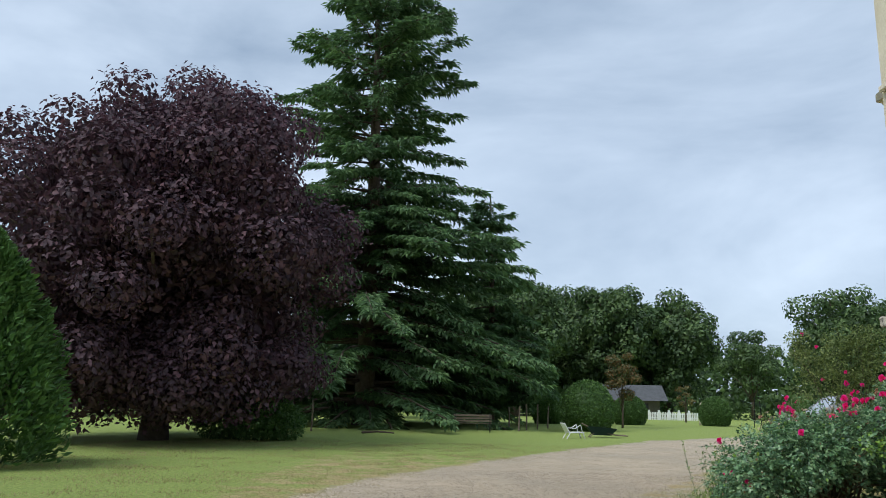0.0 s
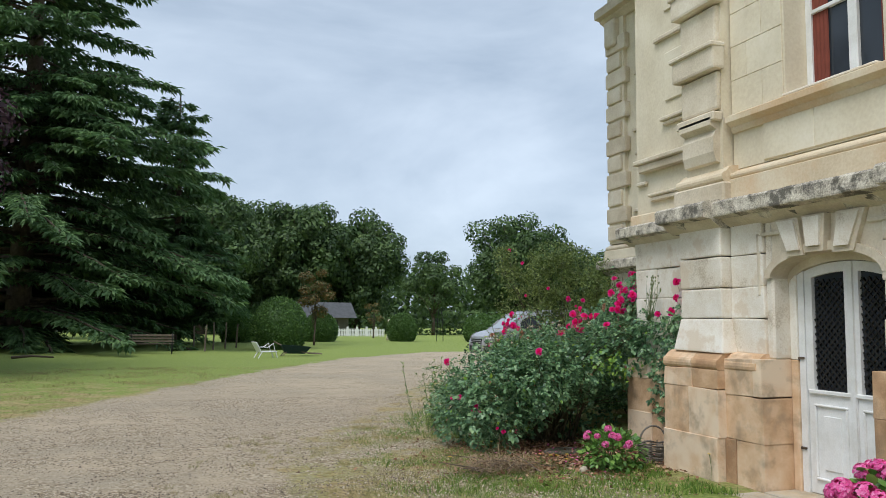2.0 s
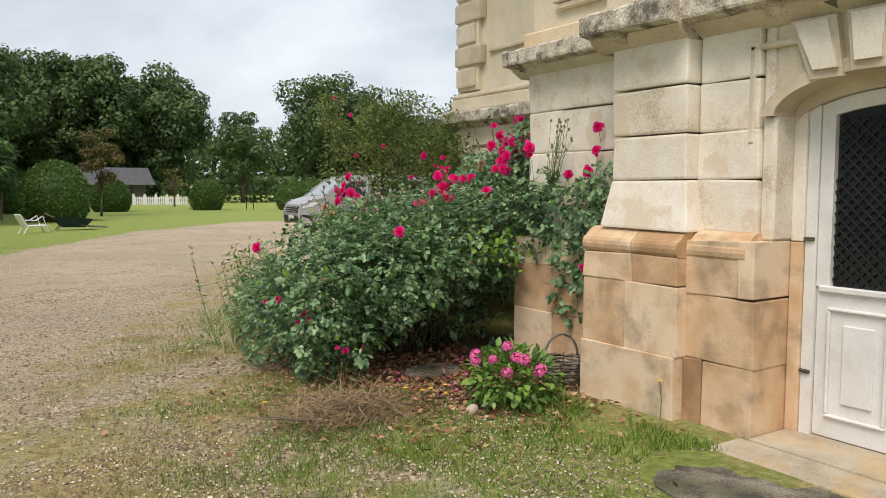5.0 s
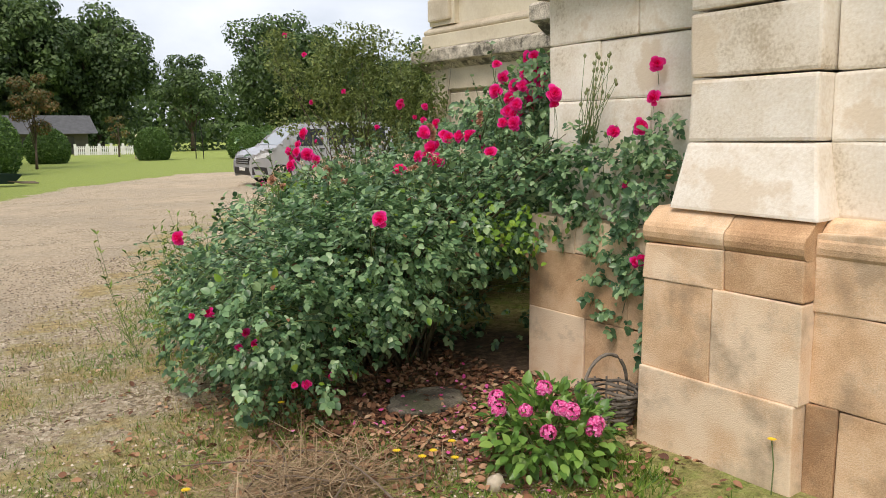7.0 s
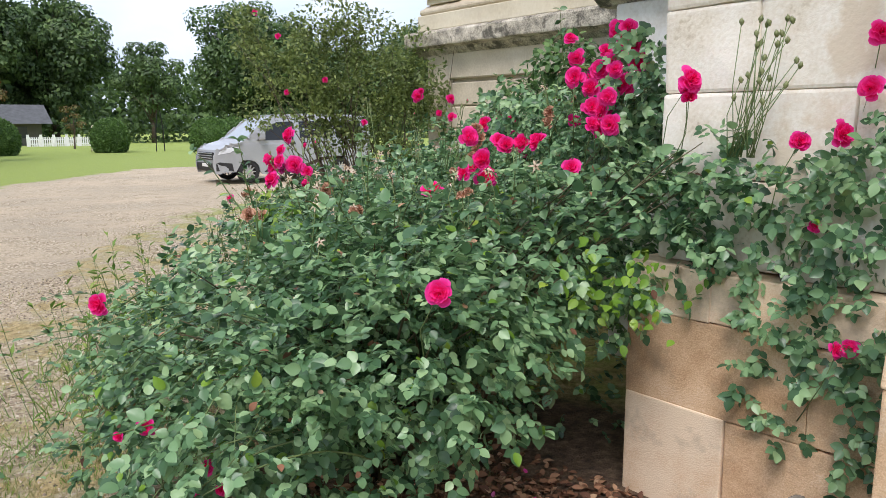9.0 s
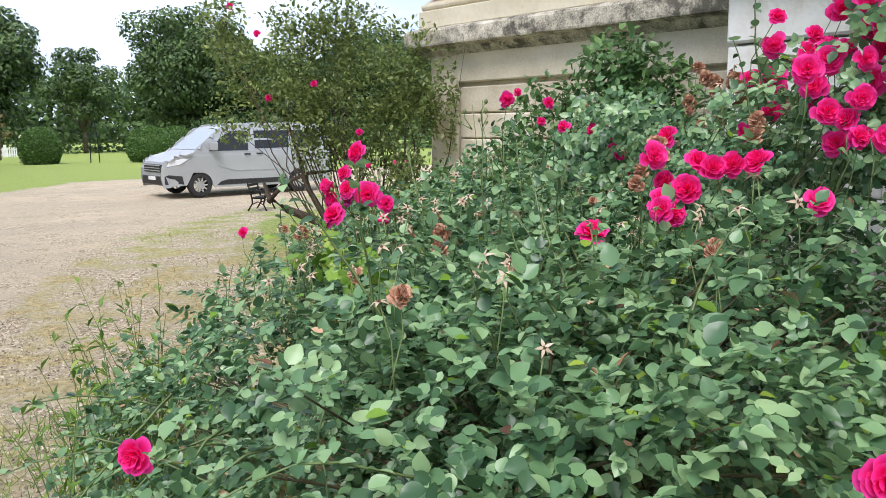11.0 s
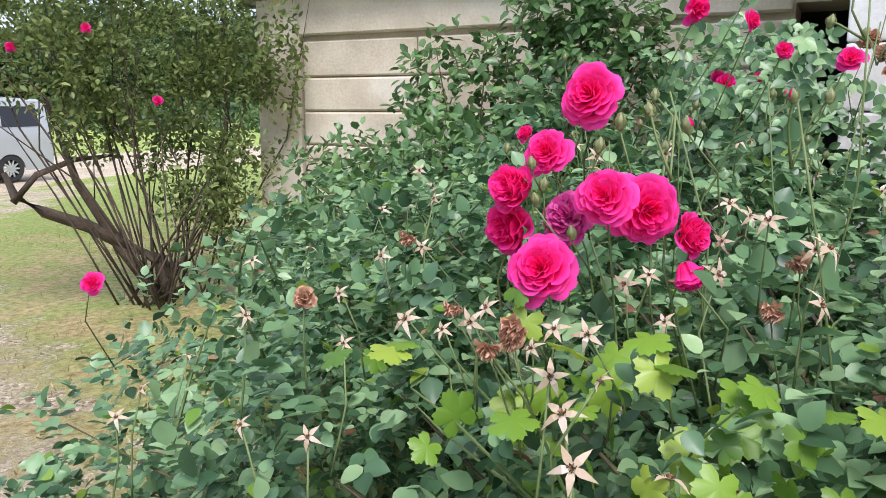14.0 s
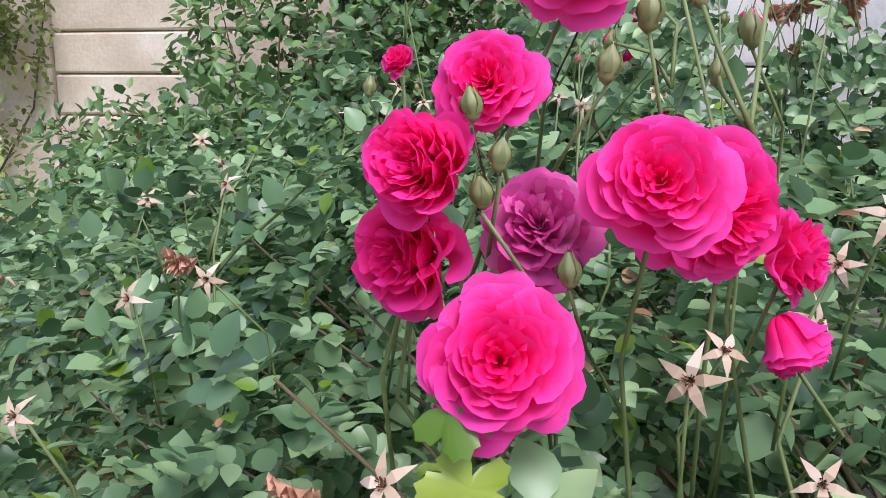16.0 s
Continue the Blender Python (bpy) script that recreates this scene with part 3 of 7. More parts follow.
# raised roll along the arch and the panel frame
bm = bmesh.new()
prev = None
for i, y in enumerate([YC + (DOOR_Y1 - DOOR_Y0 + 0.0) / 2 * math.cos(math.pi * (1 - k / 30)) for k in range(31)]):
    z = arch_z(y)
    zo = arch_z(YC + (y - YC) * 1.13, 0.08)
    yo = YC + (y - YC) * 1.13
    ring = [bm.verts.new(p) for p in ((6.02, y, z), (5.985, y, z), (5.985, yo, zo), (6.02, yo, zo))]
    if prev:
        for k in range(4):
            bm.faces.new((prev[k], prev[(k + 1) % 4], ring[(k + 1) % 4], ring[k]))
    prev = ring
part("arch_roll", bm, STONE, wall_west)
for y0, y1, z0, z1 in ((8.50, 8.54, 1.9, 2.50), (8.1, 8.54, 2.47, 2.51), (6.9, 7.25, 2.47, 2.51)):
    wall_box("panel_frame", 5.99, 6.02, y0, y1, z0, z1, STONE, 0.008)
for cy, w0, w1, z0, x in ((8.02, 0.10, 0.14, 2.25, 5.97), (7.76, 0.10, 0.13, 2.27, 5.94), (7.48, 0.11, 0.15, 2.25, 5.97)):
    lean = (cy - YC) * 0.34
    for k, (s, xo) in enumerate(((1.0, x), (0.72, x - 0.025))):
        zz = z0 + 0.05 * k
        top = 2.60 if k == 0 else 2.58
        part("voussoir", prism_bm([(cy - w0 * s, zz), (cy + w0 * s, zz), (cy + lean + w1 * s, top), (cy + lean - w1 * s, top)], xo, 6.02, axis="x"), STONE if k == 0 else WHITE_STONE, wall_west)


def cornice_profile(x, z0, z1, out):
    """Weathered drip cornice: throat, fillet, slab and sloping top."""
    h = z1 - z0
    return [(x + 0.3, z0), (x, z0), (x - out * 0.45, z0 + h * 0.22), (x - out * 0.52, z0 + h * 0.30), (x - out * 0.98, z0 + h * 0.36),
            (x - out, z0 + h * 0.42), (x - out, z0 + h * 0.80), (x - out * 0.9, z0 + h * 0.88), (x - out * 0.2, z1), (x + 0.3, z1)]


def cornice(y0, y1, x, z0, z1, out, material=LICHEN):
    bm = prism_bm(cornice_profile(x, z0, z1, out), y0, y1)
    bmesh.ops.subdivide_edges(bm, edges=[e for e in bm.edges if abs(e.verts[0].co.y - e.verts[1].co.y) > 0.5], cuts=int((y1 - y0) / 0.08))
    for v in bm.verts:
        v.co.x += 0.012 * noise.noise(v.co * 7)
        v.co.z += 0.010 * noise.noise(v.co * 6 + Vector((5, 0, 0)))
    part("cornice", bm, material, wall_west)
    part("cornice_cove", prism_bm([(x + 0.29, z0 - 0.002), (x - 0.004, z0 - 0.002), (x - out * 0.47, z0 + (z1 - z0) * 0.215), (x - out * 0.54, z0 + (z1 - z0) * 0.30), (x + 0.29, z0 + (z1 - z0) * 0.3)], y0 + 0.004, y1 - 0.004), STONE, wall_west)


cornice(6.86, 8.92, 6.02, 2.60, 2.90, 0.24)
cornice(8.915, 9.74, 5.90, 2.60, 2.90, 0.24)
cornice(6.0, 6.865, 5.90, 2.60, 2.90, 0.24)
cornice(-3.0, 6.0, 6.02, 2.60, 2.90, 0.24)
cornice(9.735, 11.10, 6.22, 2.60, 2.86, 0.22)

# upper storey
wall_box("base_band", 5.98, 6.42, -3.0, 8.92, 2.88, 3.10, ORANGE_STONE, 0.006)
part("base_moulding", prism_bm(torus_profile(6.03, 3.10, 3.22, 0.04), -3.0, 8.92), ORANGE_STONE, wall_west)
wall_box("ashlar_field", 6.10, 6.42, 8.2, 8.95, 3.22, 12.0, STONE_UP)
wall_box("ashlar_field", 6.10, 6.42, 7.1, 8.2, 3.22, 3.64, STONE_UP)
wall_box("ashlar_field", 6.10, 6.42, -3.0, 7.1, 3.22, 12.0, STONE_UP)
wall_box("ashlar_field", 6.10, 6.42, 7.1, 8.2, 6.2, 12.0, STONE_UP)
for i in range(8):
    z0 = 3.80 + i * 0.36
    cut = 8.5 + 0.22 * (i % 2)
    for y0, y1 in ((8.225, cut), (cut, 8.95)):
        wall_box("ashlar_block", 6.085, 6.10, y0 + 0.002, y1 - 0.002, z0 + 0.002, z0 + 0.358, STONE_UP, 0.004)
for y0, y1 in ((7.02, 7.85), (7.853, 8.5)):
    wall_box("apron_panel", 6.075, 6.10, y0, y1, 3.24, 3.62, STONE_UP, 0.006)
part("sill_moulding", prism_bm([(6.42, 3.60), (6.07, 3.60), (6.05, 3.64), (6.05, 3.66), (5.98, 3.70), (5.98, 3.76), (6.02, 3.78), (6.42, 3.78)], -3.0, 8.93), ORANGE_STONE, wall_west)
# quoin pier of the upper storey
wall_box("pier_base", 5.88, 6.42, 8.86, 9.70, 2.86, 3.08, STONE, 0.02)
part("pier_moulding", prism_bm(torus_profile(5.94, 3.08, 3.26, 0.05), 8.89, 9.66), ORANGE_STONE, wall_west)
wall_box("pier_shaft", 5.98, 6.42, 8.97, 9.58, 3.2, 12.0, STONE_UP)
part("console", prism_bm([(6.0, 3.30), (5.93, 3.32), (5.90, 3.42), (5.90, 3.58), (5.94, 3.66), (5.86, 3.70), (5.86, 3.78), (6.0, 3.80)], 9.02, 9.54), STONE, wall_west)
wall_box("console_cap", 5.86, 6.0, 8.97, 9.60, 3.74, 3.84, STONE, 0.015)
z, k = 3.86, 0
while z < 9.0:
    h = 0.30 if k % 2 else 0.42
    out = 5.84 if k % 2 else 5.92
    wall_box("quoin", out, 6.0, 8.93 if k % 2 else 8.98, 9.64 if k % 2 else 9.58, z + 0.006, z + h - 0.006, STONE, 0.03, 0.004, 2)
    if k % 2:
        wall_box("quoin_cap", out - 0.03, 6.0, 8.92, 9.66, z + h - 0.06, z + h - 0.008, STONE, 0.012)
    z, k = z + h, k + 1
# set-back bay north of the pier
wall_box("setback_field", 6.24, 6.42, 9.58, 10.95, 2.84, 12.0, STONE_UP)
for z0, z1, out, y0, y1 in ((2.84, 2.98, 0.08, 9.6, 11.0), (3.12, 3.18, 0.05, 9.75, 10.6), (3.18, 3.22, 0.07, 9.72, 10.63), (3.50, 3.60, 0.10, 9.70, 10.78), (3.60, 3.66, 0.14, 9.66, 10.84),
                            (4.02, 4.07, 0.05, 9.7, 10.32), (4.07, 4.12, 0.08, 9.7, 10.35), (3.35, 3.40, 0.05, 10.70, 10.9), (5.1, 5.16, 0.05, 9.7, 10.5), (6.0, 6.08, 0.08, 9.6, 10.9)):
    wall_box("moulding", 6.24 - out, 6.24, y0, y1, z0, z1, ORANGE_STONE if z0 < 3.0 else STONE, 0.012)
for z0 in (4.12, 5.25, 6.4, 7.5):
    wall_box("raised_panel", 6.215, 6.24, 9.78, 10.30, z0 + 0.2, z0 + 0.8, STONE_UP, 0.01)

# ---- the far wing ----
wing = tagged(new("wall_wing"), "cream limestone wing of the manor house with quoins", "wall", kind="structure")
WX = 9.65


def wing_box(name, x0, x1, y0, y1, z0, z1, material, bevel=0.0, segments=1):
    return part(name, box_bm(x0, x1, y0, y1, z0, z1, bevel, segments), material, wing)


DK0, DK1 = 12.58, 12.92
wing_box("masonry", WX + 0.06, WX + 0.6, DK1, 17.12, -0.3, 2.7, STONE)
wing_box("masonry", 7.97, WX + 0.6, 10.93, DK0, -0.3, 12.0, STONE)
wing_box("masonry", WX + 0.06, WX + 0.6, DK0, DK1, -0.3, 0.9, STONE)
wing_box("masonry", WX + 0.06, WX + 0.6, DK0, DK1, 2.4, 2.7, STONE)
wing_box("masonry", WX + 0.06, WX + 0.6, DK0, 17.12, 2.7, 12.0, STONE_UP)
wing_box("end_wall", WX + 0.6, 18.0, 16.8, 17.12, -0.3, 12.0, STONE_UP)
# dark-coloured backing added so that the wing's opening looks shaded
wing_box("shade_backing", WX + 1.6, WX + 1.7, 11.2, 14.2, -0.3, 2.7, SHADE_DARK)
wing_box("corner_pier", WX - 0.02, WX + 0.1, 16.72, 17.18, -0.2, 2.66, STONE, 0.02)
wing_levels = [0.0, 0.42, 0.80, 1.12, 1.44, 1.72, 2.0, 2.30]
for i in range(7):
    for y0, y1 in ((12.93, 14.3), (14.304, 15.6), (15.604, 16.70)):
        wing_box("stone_block", WX, WX + 0.1, y0 + 0.003, y1 - 0.003, wing_levels[i] + 0.006, wing_levels[i + 1] - 0.006, STONE, 0.014)
wing_box("panel_head", WX - 0.03, WX + 0.1, 12.93, 16.72, 2.34, 2.66, STONE, 0.015)
# limewashed step between the pavilion and the wing
for i in range(7):
    cut = 11.7 + 0.25 * (i % 2)
    for y0, y1 in ((10.95, cut), (cut, 12.60)):
        wing_box("stone_block", 7.88, 7.98, y0 + 0.002, y1 - 0.002, wing_levels[i] + 0.004, wing_levels[i + 1] - 0.004, WHITEWASH, 0.012, 2)
wing_box("panel_head", 7.86, 7.98, 10.95, 12.60, 2.31, 2.64, WHITEWASH, 0.015)
part("cornice", prism_bm(cornice_profile(7.90, 2.64, 2.96, 0.22), 10.95, 12.78), LICHEN, wing)
bm = prism_bm(cornice_profile(WX + 0.02, 2.62, 2.98, 0.26), 10.95, 17.38)
bmesh.ops.subdivide_edges(bm, edges=[e for e in bm.edges if abs(e.verts[0].co.y - e.verts[1].co.y) > 0.5], cuts=70)
for v in bm.verts:
    v.co.x += 0.014 * noise.noise(v.co * 6)
    v.co.z += 0.012 * noise.noise(v.co * 5)
part("cornice", bm, LICHEN, wing)
wing_box("base_band", WX - 0.10, WX + 0.1, 10.95, 17.28, 2.96, 3.16, STONE_UP, 0.01)
part("base_moulding", prism_bm(torus_profile(WX - 0.04, 3.16, 3.30, 0.05), 10.95, 17.24), STONE, wing)
wing_box("pier_shaft", WX - 0.02, WX + 0.1, 16.55, 17.18, 3.3, 12.0, STONE_UP)
z, k = 3.34, 0
while z < 7.6:
    y0 = 16.42 if k % 2 else 16.62
    wing_box("quoin", WX - 0.08, WX + 0.06, y0, 17.20 if k % 2 else 17.16, z + 0.02, z + 0.35, STONE, 0.035, 2)
    z, k = z + 0.375, k + 1
wing_box("console", WX - 0.16, WX + 0.06, 16.7, 17.12, 7.62, 8.22, STONE, 0.06, 3)
part("high_cornice", prism_bm(cornice_profile(WX, 8.22, 8.62, 0.26), 10.95, 17.34), STONE, wing)
for z0, y0, y1 in ((3.9, 11.2, 16.3), (5.6, 11.2, 16.3)):
    wing_box("moulding", WX + 0.0, WX + 0.06, y0, y1, z0, z0 + 0.07, STONE, 0.012)
    wing_box("moulding", WX + 0.0, WX + 0.06, y0 + 0.1, y1 - 0.1, z0 + 1.2, z0 + 1.27, STONE, 0.012)


# ---- trees of the park ----
def limb_points(start, way, length, sag, steps=6, wander=0.15):
    pts, p, d = [Vector(start)], Vector(start), Vector(way).normalized()
    for i in range(steps):
        d = (d + Vector((random.uniform(-wander, wander), random.uniform(-wander, wander), random.uniform(-wander, wander) - sag))).normalized()
        p = p + d * (length / steps)
        pts.append(p.copy())
    return pts


def broad_tree(name, place, height, radius, trunk, material, count, size, label, low=0.2, lumps_n=22, group="", squash=1.0, seed=1, lump=1.0, inner=0, skirt=0):
    """A broadleaf: tapered trunk, limbs and a crown of leaf clumps."""
    random.seed(seed)
    tree = empty(name, place, label, "tree", group)
    v, f = [], []
    c = Vector((0, 0, height * (low + 1) / 2))
    ry = height * (1 - low) / 2
    tube_into(v, f, [(0, 0, -0.1), (0.02 * height * 0.2, 0, height * 0.12), (0.1, 0.1, height * 0.4), (0, 0.1, height * 0.75)], [trunk * 1.35, trunk, trunk * 0.7, trunk * 0.2], 10)
    lumps = []
    for i in range(lumps_n):
        a = 2.399963 * i + random.uniform(-0.3, 0.3)
        h = 1 - 2 * (i + 0.5) / lumps_n
        rr = math.sqrt(1 - h * h)
        k = random.uniform(0.6, 0.9) if i % 3 or lump > 0.6 else random.uniform(0.86, 1.02)
        k = random.uniform(0.15, 0.5) if i % 5 == 2 else k
        q = c + Vector((math.cos(a) * rr * radius * k, math.sin(a) * rr * radius * k, h * ry * k * 1.02))
        s = radius * random.uniform(0.25, 0.42) * lump
        lumps.append((tuple(q), (s, s, s * 0.72 * squash)))
        start = Vector((0, 0, height * random.uniform(0.14, 0.45)))
        way = q - start
        tube_into(v, f, [start, start + way * 0.35 + Vector((0, 0, 0.05 * height)), start + way * 0.7, q], [trunk * 0.42, trunk * 0.3, trunk * 0.17, trunk * 0.05], 5)
    for i in range(skirt):
        a = 2 * math.pi * i / skirt + random.uniform(-0.15, 0.15)
        q = Vector((math.cos(a) * radius * random.uniform(0.6, 0.82), math.sin(a) * radius * random.uniform(0.6, 0.82), height * random.uniform(0.13, 0.24)))
        lumps.append((tuple(q), (radius * 0.2, radius * 0.2, radius * 0.15)))
        tube_into(v, f, [(0, 0, height * 0.25), q * 0.5 + Vector((0, 0, height * 0.18)), q], [trunk * 0.3, trunk * 0.2, trunk * 0.05], 5)
    mesh_object("trunk", v, f, BARK, tree, True)
    pts, out = in_lumps(lumps, count, 0.6)
    pts += rng.normal(size=pts.shape) * radius * 0.018
    up = unit(out * 1.2 + np.array([0, 0, 0.5]) + rng.normal(size=out.shape) * 0.42)
    along = np.cross(up, unit(rng.normal(size=out.shape))) + np.array([0, 0, -0.3])
    s = size * rng.uniform(0.6, 1.3, count)
    if inner:
        # shaded foliage deep in the crown
        q, d = in_lumps([(tuple(c), (radius * 0.74, radius * 0.74, ry * 0.78))], inner, 0.25)
        w = rng.uniform(0.5, 1.0, inner) * size * 2.6
        pts, along, up, s = np.concatenate([pts, q]), np.concatenate([along, rng.normal(size=q.shape)]), np.concatenate([up, rng.normal(size=q.shape)]), np.concatenate([s, w])
    leaves("crown", DIAMOND, pts, along, up, s, s * 0.62, material, tree)
    return tree


broad_tree("purple_leaved_tree", (-11.2, 28.2, 0), 13.4, 6.5, 0.42, PURPLE_LEAF, 125000, 0.215, "dark purple-leaved broad tree standing on the lawn", 0.03, 150, seed=3, lump=0.60, inner=13000, skirt=22)


def cedar(place, height, label, spread=1.0, seed=11):
    """A tall conifer of layered, drooping boughs set with sprays of needles."""
    random.seed(seed)
    tree = empty("cedar_tree", place, label, "tree")
    v, f = [], []
    tube_into(v, f, [(0, 0, -0.2), (0, 0, 2), (0.15, 0, height * 0.5), (0, 0, height)], [height * 0.024, height * 0.019, height * 0.0116, 0.04], 10)
    P, A, U, L = [], [], [], []
    z = 1.2
    while z < height - 0.5:
        s = z / height
        reach = float(np.interp(s, [0, 0.08, 0.2, 0.38, 0.48, 0.60, 0.7, 0.8, 0.9, 1.0], [9.0, 11.6, 12.0, 10.0, 7.6, 6.6, 6.8, 5.8, 4.2, 0.5])) * spread
        boughs = 9 if s < 0.45 else 7
        for k in range(boughs):
            a = random.uniform(0, 2 * math.pi)
            ln = reach * random.uniform(0.5, 1.12 if s < 0.45 else 0.98)
            rise = 0.28 if s > 0.55 else 0.10
            pts = limb_points((0, 0, z + random.uniform(-0.3, 0.3)), (math.cos(a), math.sin(a), rise), ln, 0.035 if s > 0.5 else 0.06, 8, 0.07)
            tube_into(v, f, pts, list(np.linspace(0.13 * (1.2 - s), 0.02, 9)), 4)
            side = Vector((-math.sin(a), math.cos(a), 0))
            n_s = int(ln * 14)
            for i in range(n_s):
                u = 0.22 + 0.78 * (i + random.random()) / n_s
                q = pts[min(int(u * 8), 7)].lerp(pts[min(int(u * 8) + 1, 8)], u * 8 % 1)
                wide = 1.25 * (1.15 - u) * random.uniform(-1, 1)
                q = q + side * wide + Vector((0, 0, -0.10 * abs(wide) + random.uniform(-0.12, 0.08)))
                d = Vector((math.cos(a), math.sin(a), -0.25)) * 0.7 + side * (1.0 if wide > 0 else -1.0) * random.uniform(0.2, 1.0)
                for j in range(5):
                    P.append(q + Vector((random.uniform(-.2, .2), random.uniform(-.2, .2), random.uniform(-.08, .06))))
                    A.append(d + Vector((random.uniform(-.6, .6), random.uniform(-.6, .6), random.uniform(-.55, .15))))
                    U.append((random.uniform(-.4, .4), random.uniform(-.4, .4), 1))
                    L.append(random.uniform(0.28, 0.6))
        z += 0.6 if s < 0.45 else 0.85
    mesh_object("trunk", v, f, BARK, tree, True)
    L = np.array(L)
    leaves("crown", DIAMOND, np.array([tuple(p) for p in P]), np.array([tuple(p) for p in A]), np.array(U), L, L * 0.30, CEDAR_LEAF, tree)
    return tree


cedar((-6.6, 47.5, 0), 31.0, "tall dark green cedar with layered drooping boughs")
cedar((0.9, 53.5, 0), 15.8, "smaller dark green cedar beside the tall one", 0.42, 12)


def conifer_hedge(place, height, radius, label, count=26000):
    tree = empty("thuja_tree", place, label, "tree")
    v, f = [], []
    tube_into(v, f, [(0, 0, -0.1), (0, 0, height * 0.9)], [0.16, 0.02], 8)
    mesh_object("trunk", v, f, BARK, tree, True)
    h = rng.random(count) ** 0.8
    a = rng.random(count) * 2 * np.pi
    rr = radius * np.interp(h, [0, 0.15, 0.5, 0.85, 1.0], [0.85, 1.0, 0.78, 0.35, 0.03]) * (1 + 0.10 * np.sin(a * 5 + h * 9) + 0.07 * np.sin(a * 11 - h * 23)) * rng.uniform(0.72, 1.05, count)
    out = np.stack([np.cos(a), np.sin(a), np.zeros(count)], 1)
    pts = out * rr[:, None] + np.stack([np.zeros(count), np.zeros(count), h * height + 0.05], 1)
    along = out * 0.8 + np.array([0, 0, 0.55]) + rng.normal(size=pts.shape) * 0.4
    s = rng.uniform(0.10, 0.26, count)
    leaves("crown", DIAMOND, pts, along, out + rng.normal(size=pts.shape) * 0.4, s, s * 0.4, THUJA_LEAF, tree)
    return tree


conifer_hedge((-10.85, 17.3, 0), 5.2, 1.95, "bushy bright green thuja tree beside the lawn")

# oaks and other trees at the far side of the park
for i, (deg, dist, h, r) in enumerate(((2.2, 82, 14.5, 6.0), (5.4, 96, 15.6, 6.8), (9.0, 90, 15.4, 5.6), (13.0, 94, 14.2, 6.0), (24.9, 100, 15.2, 7.4), (28.6, 104, 10.5, 5.6), (31.8, 110, 11.0, 6.4),
                                         (-2.0, 88, 15.0, 7.0), (-6.5, 96, 14, 7.0), (36.5, 106, 14.5, 8.0), (41.5, 112, 15.0, 8.0), (47, 108, 14, 8.0), (53, 112, 15, 8.5))):
    a = radians(deg)
    broad_tree("oak_tree", (0.5 + dist * math.sin(a), 1.7 + dist * math.cos(a), 0), h, r, 0.45, OAK_LEAF, 20000, 0.45, "full green oak tree at the edge of the park", 0.10, 60, "far oaks", seed=20 + i, lump=0.78, inner=1600)
a = radians(18.6)
broad_tree("slender_tree", (0.5 + 84 * math.sin(a), 1.7 + 84 * math.cos(a), 0), 9.6, 3.1, 0.16, OAK_LEAF, 6500, 0.3, "slender open-crowned green tree", 0.25, 16, seed=77)
for i, (deg, dist, h, r) in enumerate(((-32, 62, 9, 6), (-27, 70, 10, 6), (-20, 70, 11, 6), (-14, 74, 10, 6), (-9, 66, 8, 5))):
    a = radians(deg)
    broad_tree("oak_tree", (0.5 + dist * math.sin(a), 1.7 + dist * math.cos(a), 0), h, r, 0.35, OAK_LEAF, 9000, 0.5, "full green oak tree at the edge of the park", 0.05, 20, "far oaks", seed=90 + i)

# the woods that close the horizon
woods = []
for i in range(150):
    a = radians(-75 + i * 1.05)
    d = 150 + 25 * random.random()
    s = random.uniform(4.5, 7.5)
    woods.append(((d * math.sin(a), d * math.cos(a), s * 0.62), (s * 1.3, s * 1.3, s * random.uniform(0.75, 1.1))))
pts, out = in_lumps(woods, 60000, 0.7)
s = rng.uniform(0.9, 1.9, len(pts))
far_woods = leaves("woods", DIAMOND, pts, out + rng.normal(size=pts.shape) * 0.8, rng.normal(size=pts.shape) + np.array([0, 0, 1.0]), s, s * 0.7, OAK_LEAF)
tagged(far_woods, "dense dark green woods along the horizon", "woods", kind="stuff")
# dark shrubs below the far oaks
hedge_l = []
for i in range(46):
    a = radians(-30 + i * 2.0)
    d = 84 + 20 * random.random()
    s = random.uniform(1.2, 2.4)
    hedge_l.append(((d * math.sin(a), d * math.cos(a), s * 0.6), (s * 1.8, s * 1.4, s)))
pts, out = in_lumps(hedge_l, 24000, 0.6)
s = rng.uniform(0.35, 0.7, len(pts))
under = leaves("undergrowth", DIAMOND, pts, out + rng.normal(size=pts.shape) * 0.8, rng.normal(size=pts.shape) + np.array([0, 0, 1.0]), s, s * 0.7, OAK_LEAF)
tagged(under, "dark green undergrowth below the far oaks", "undergrowth", kind="stuff")


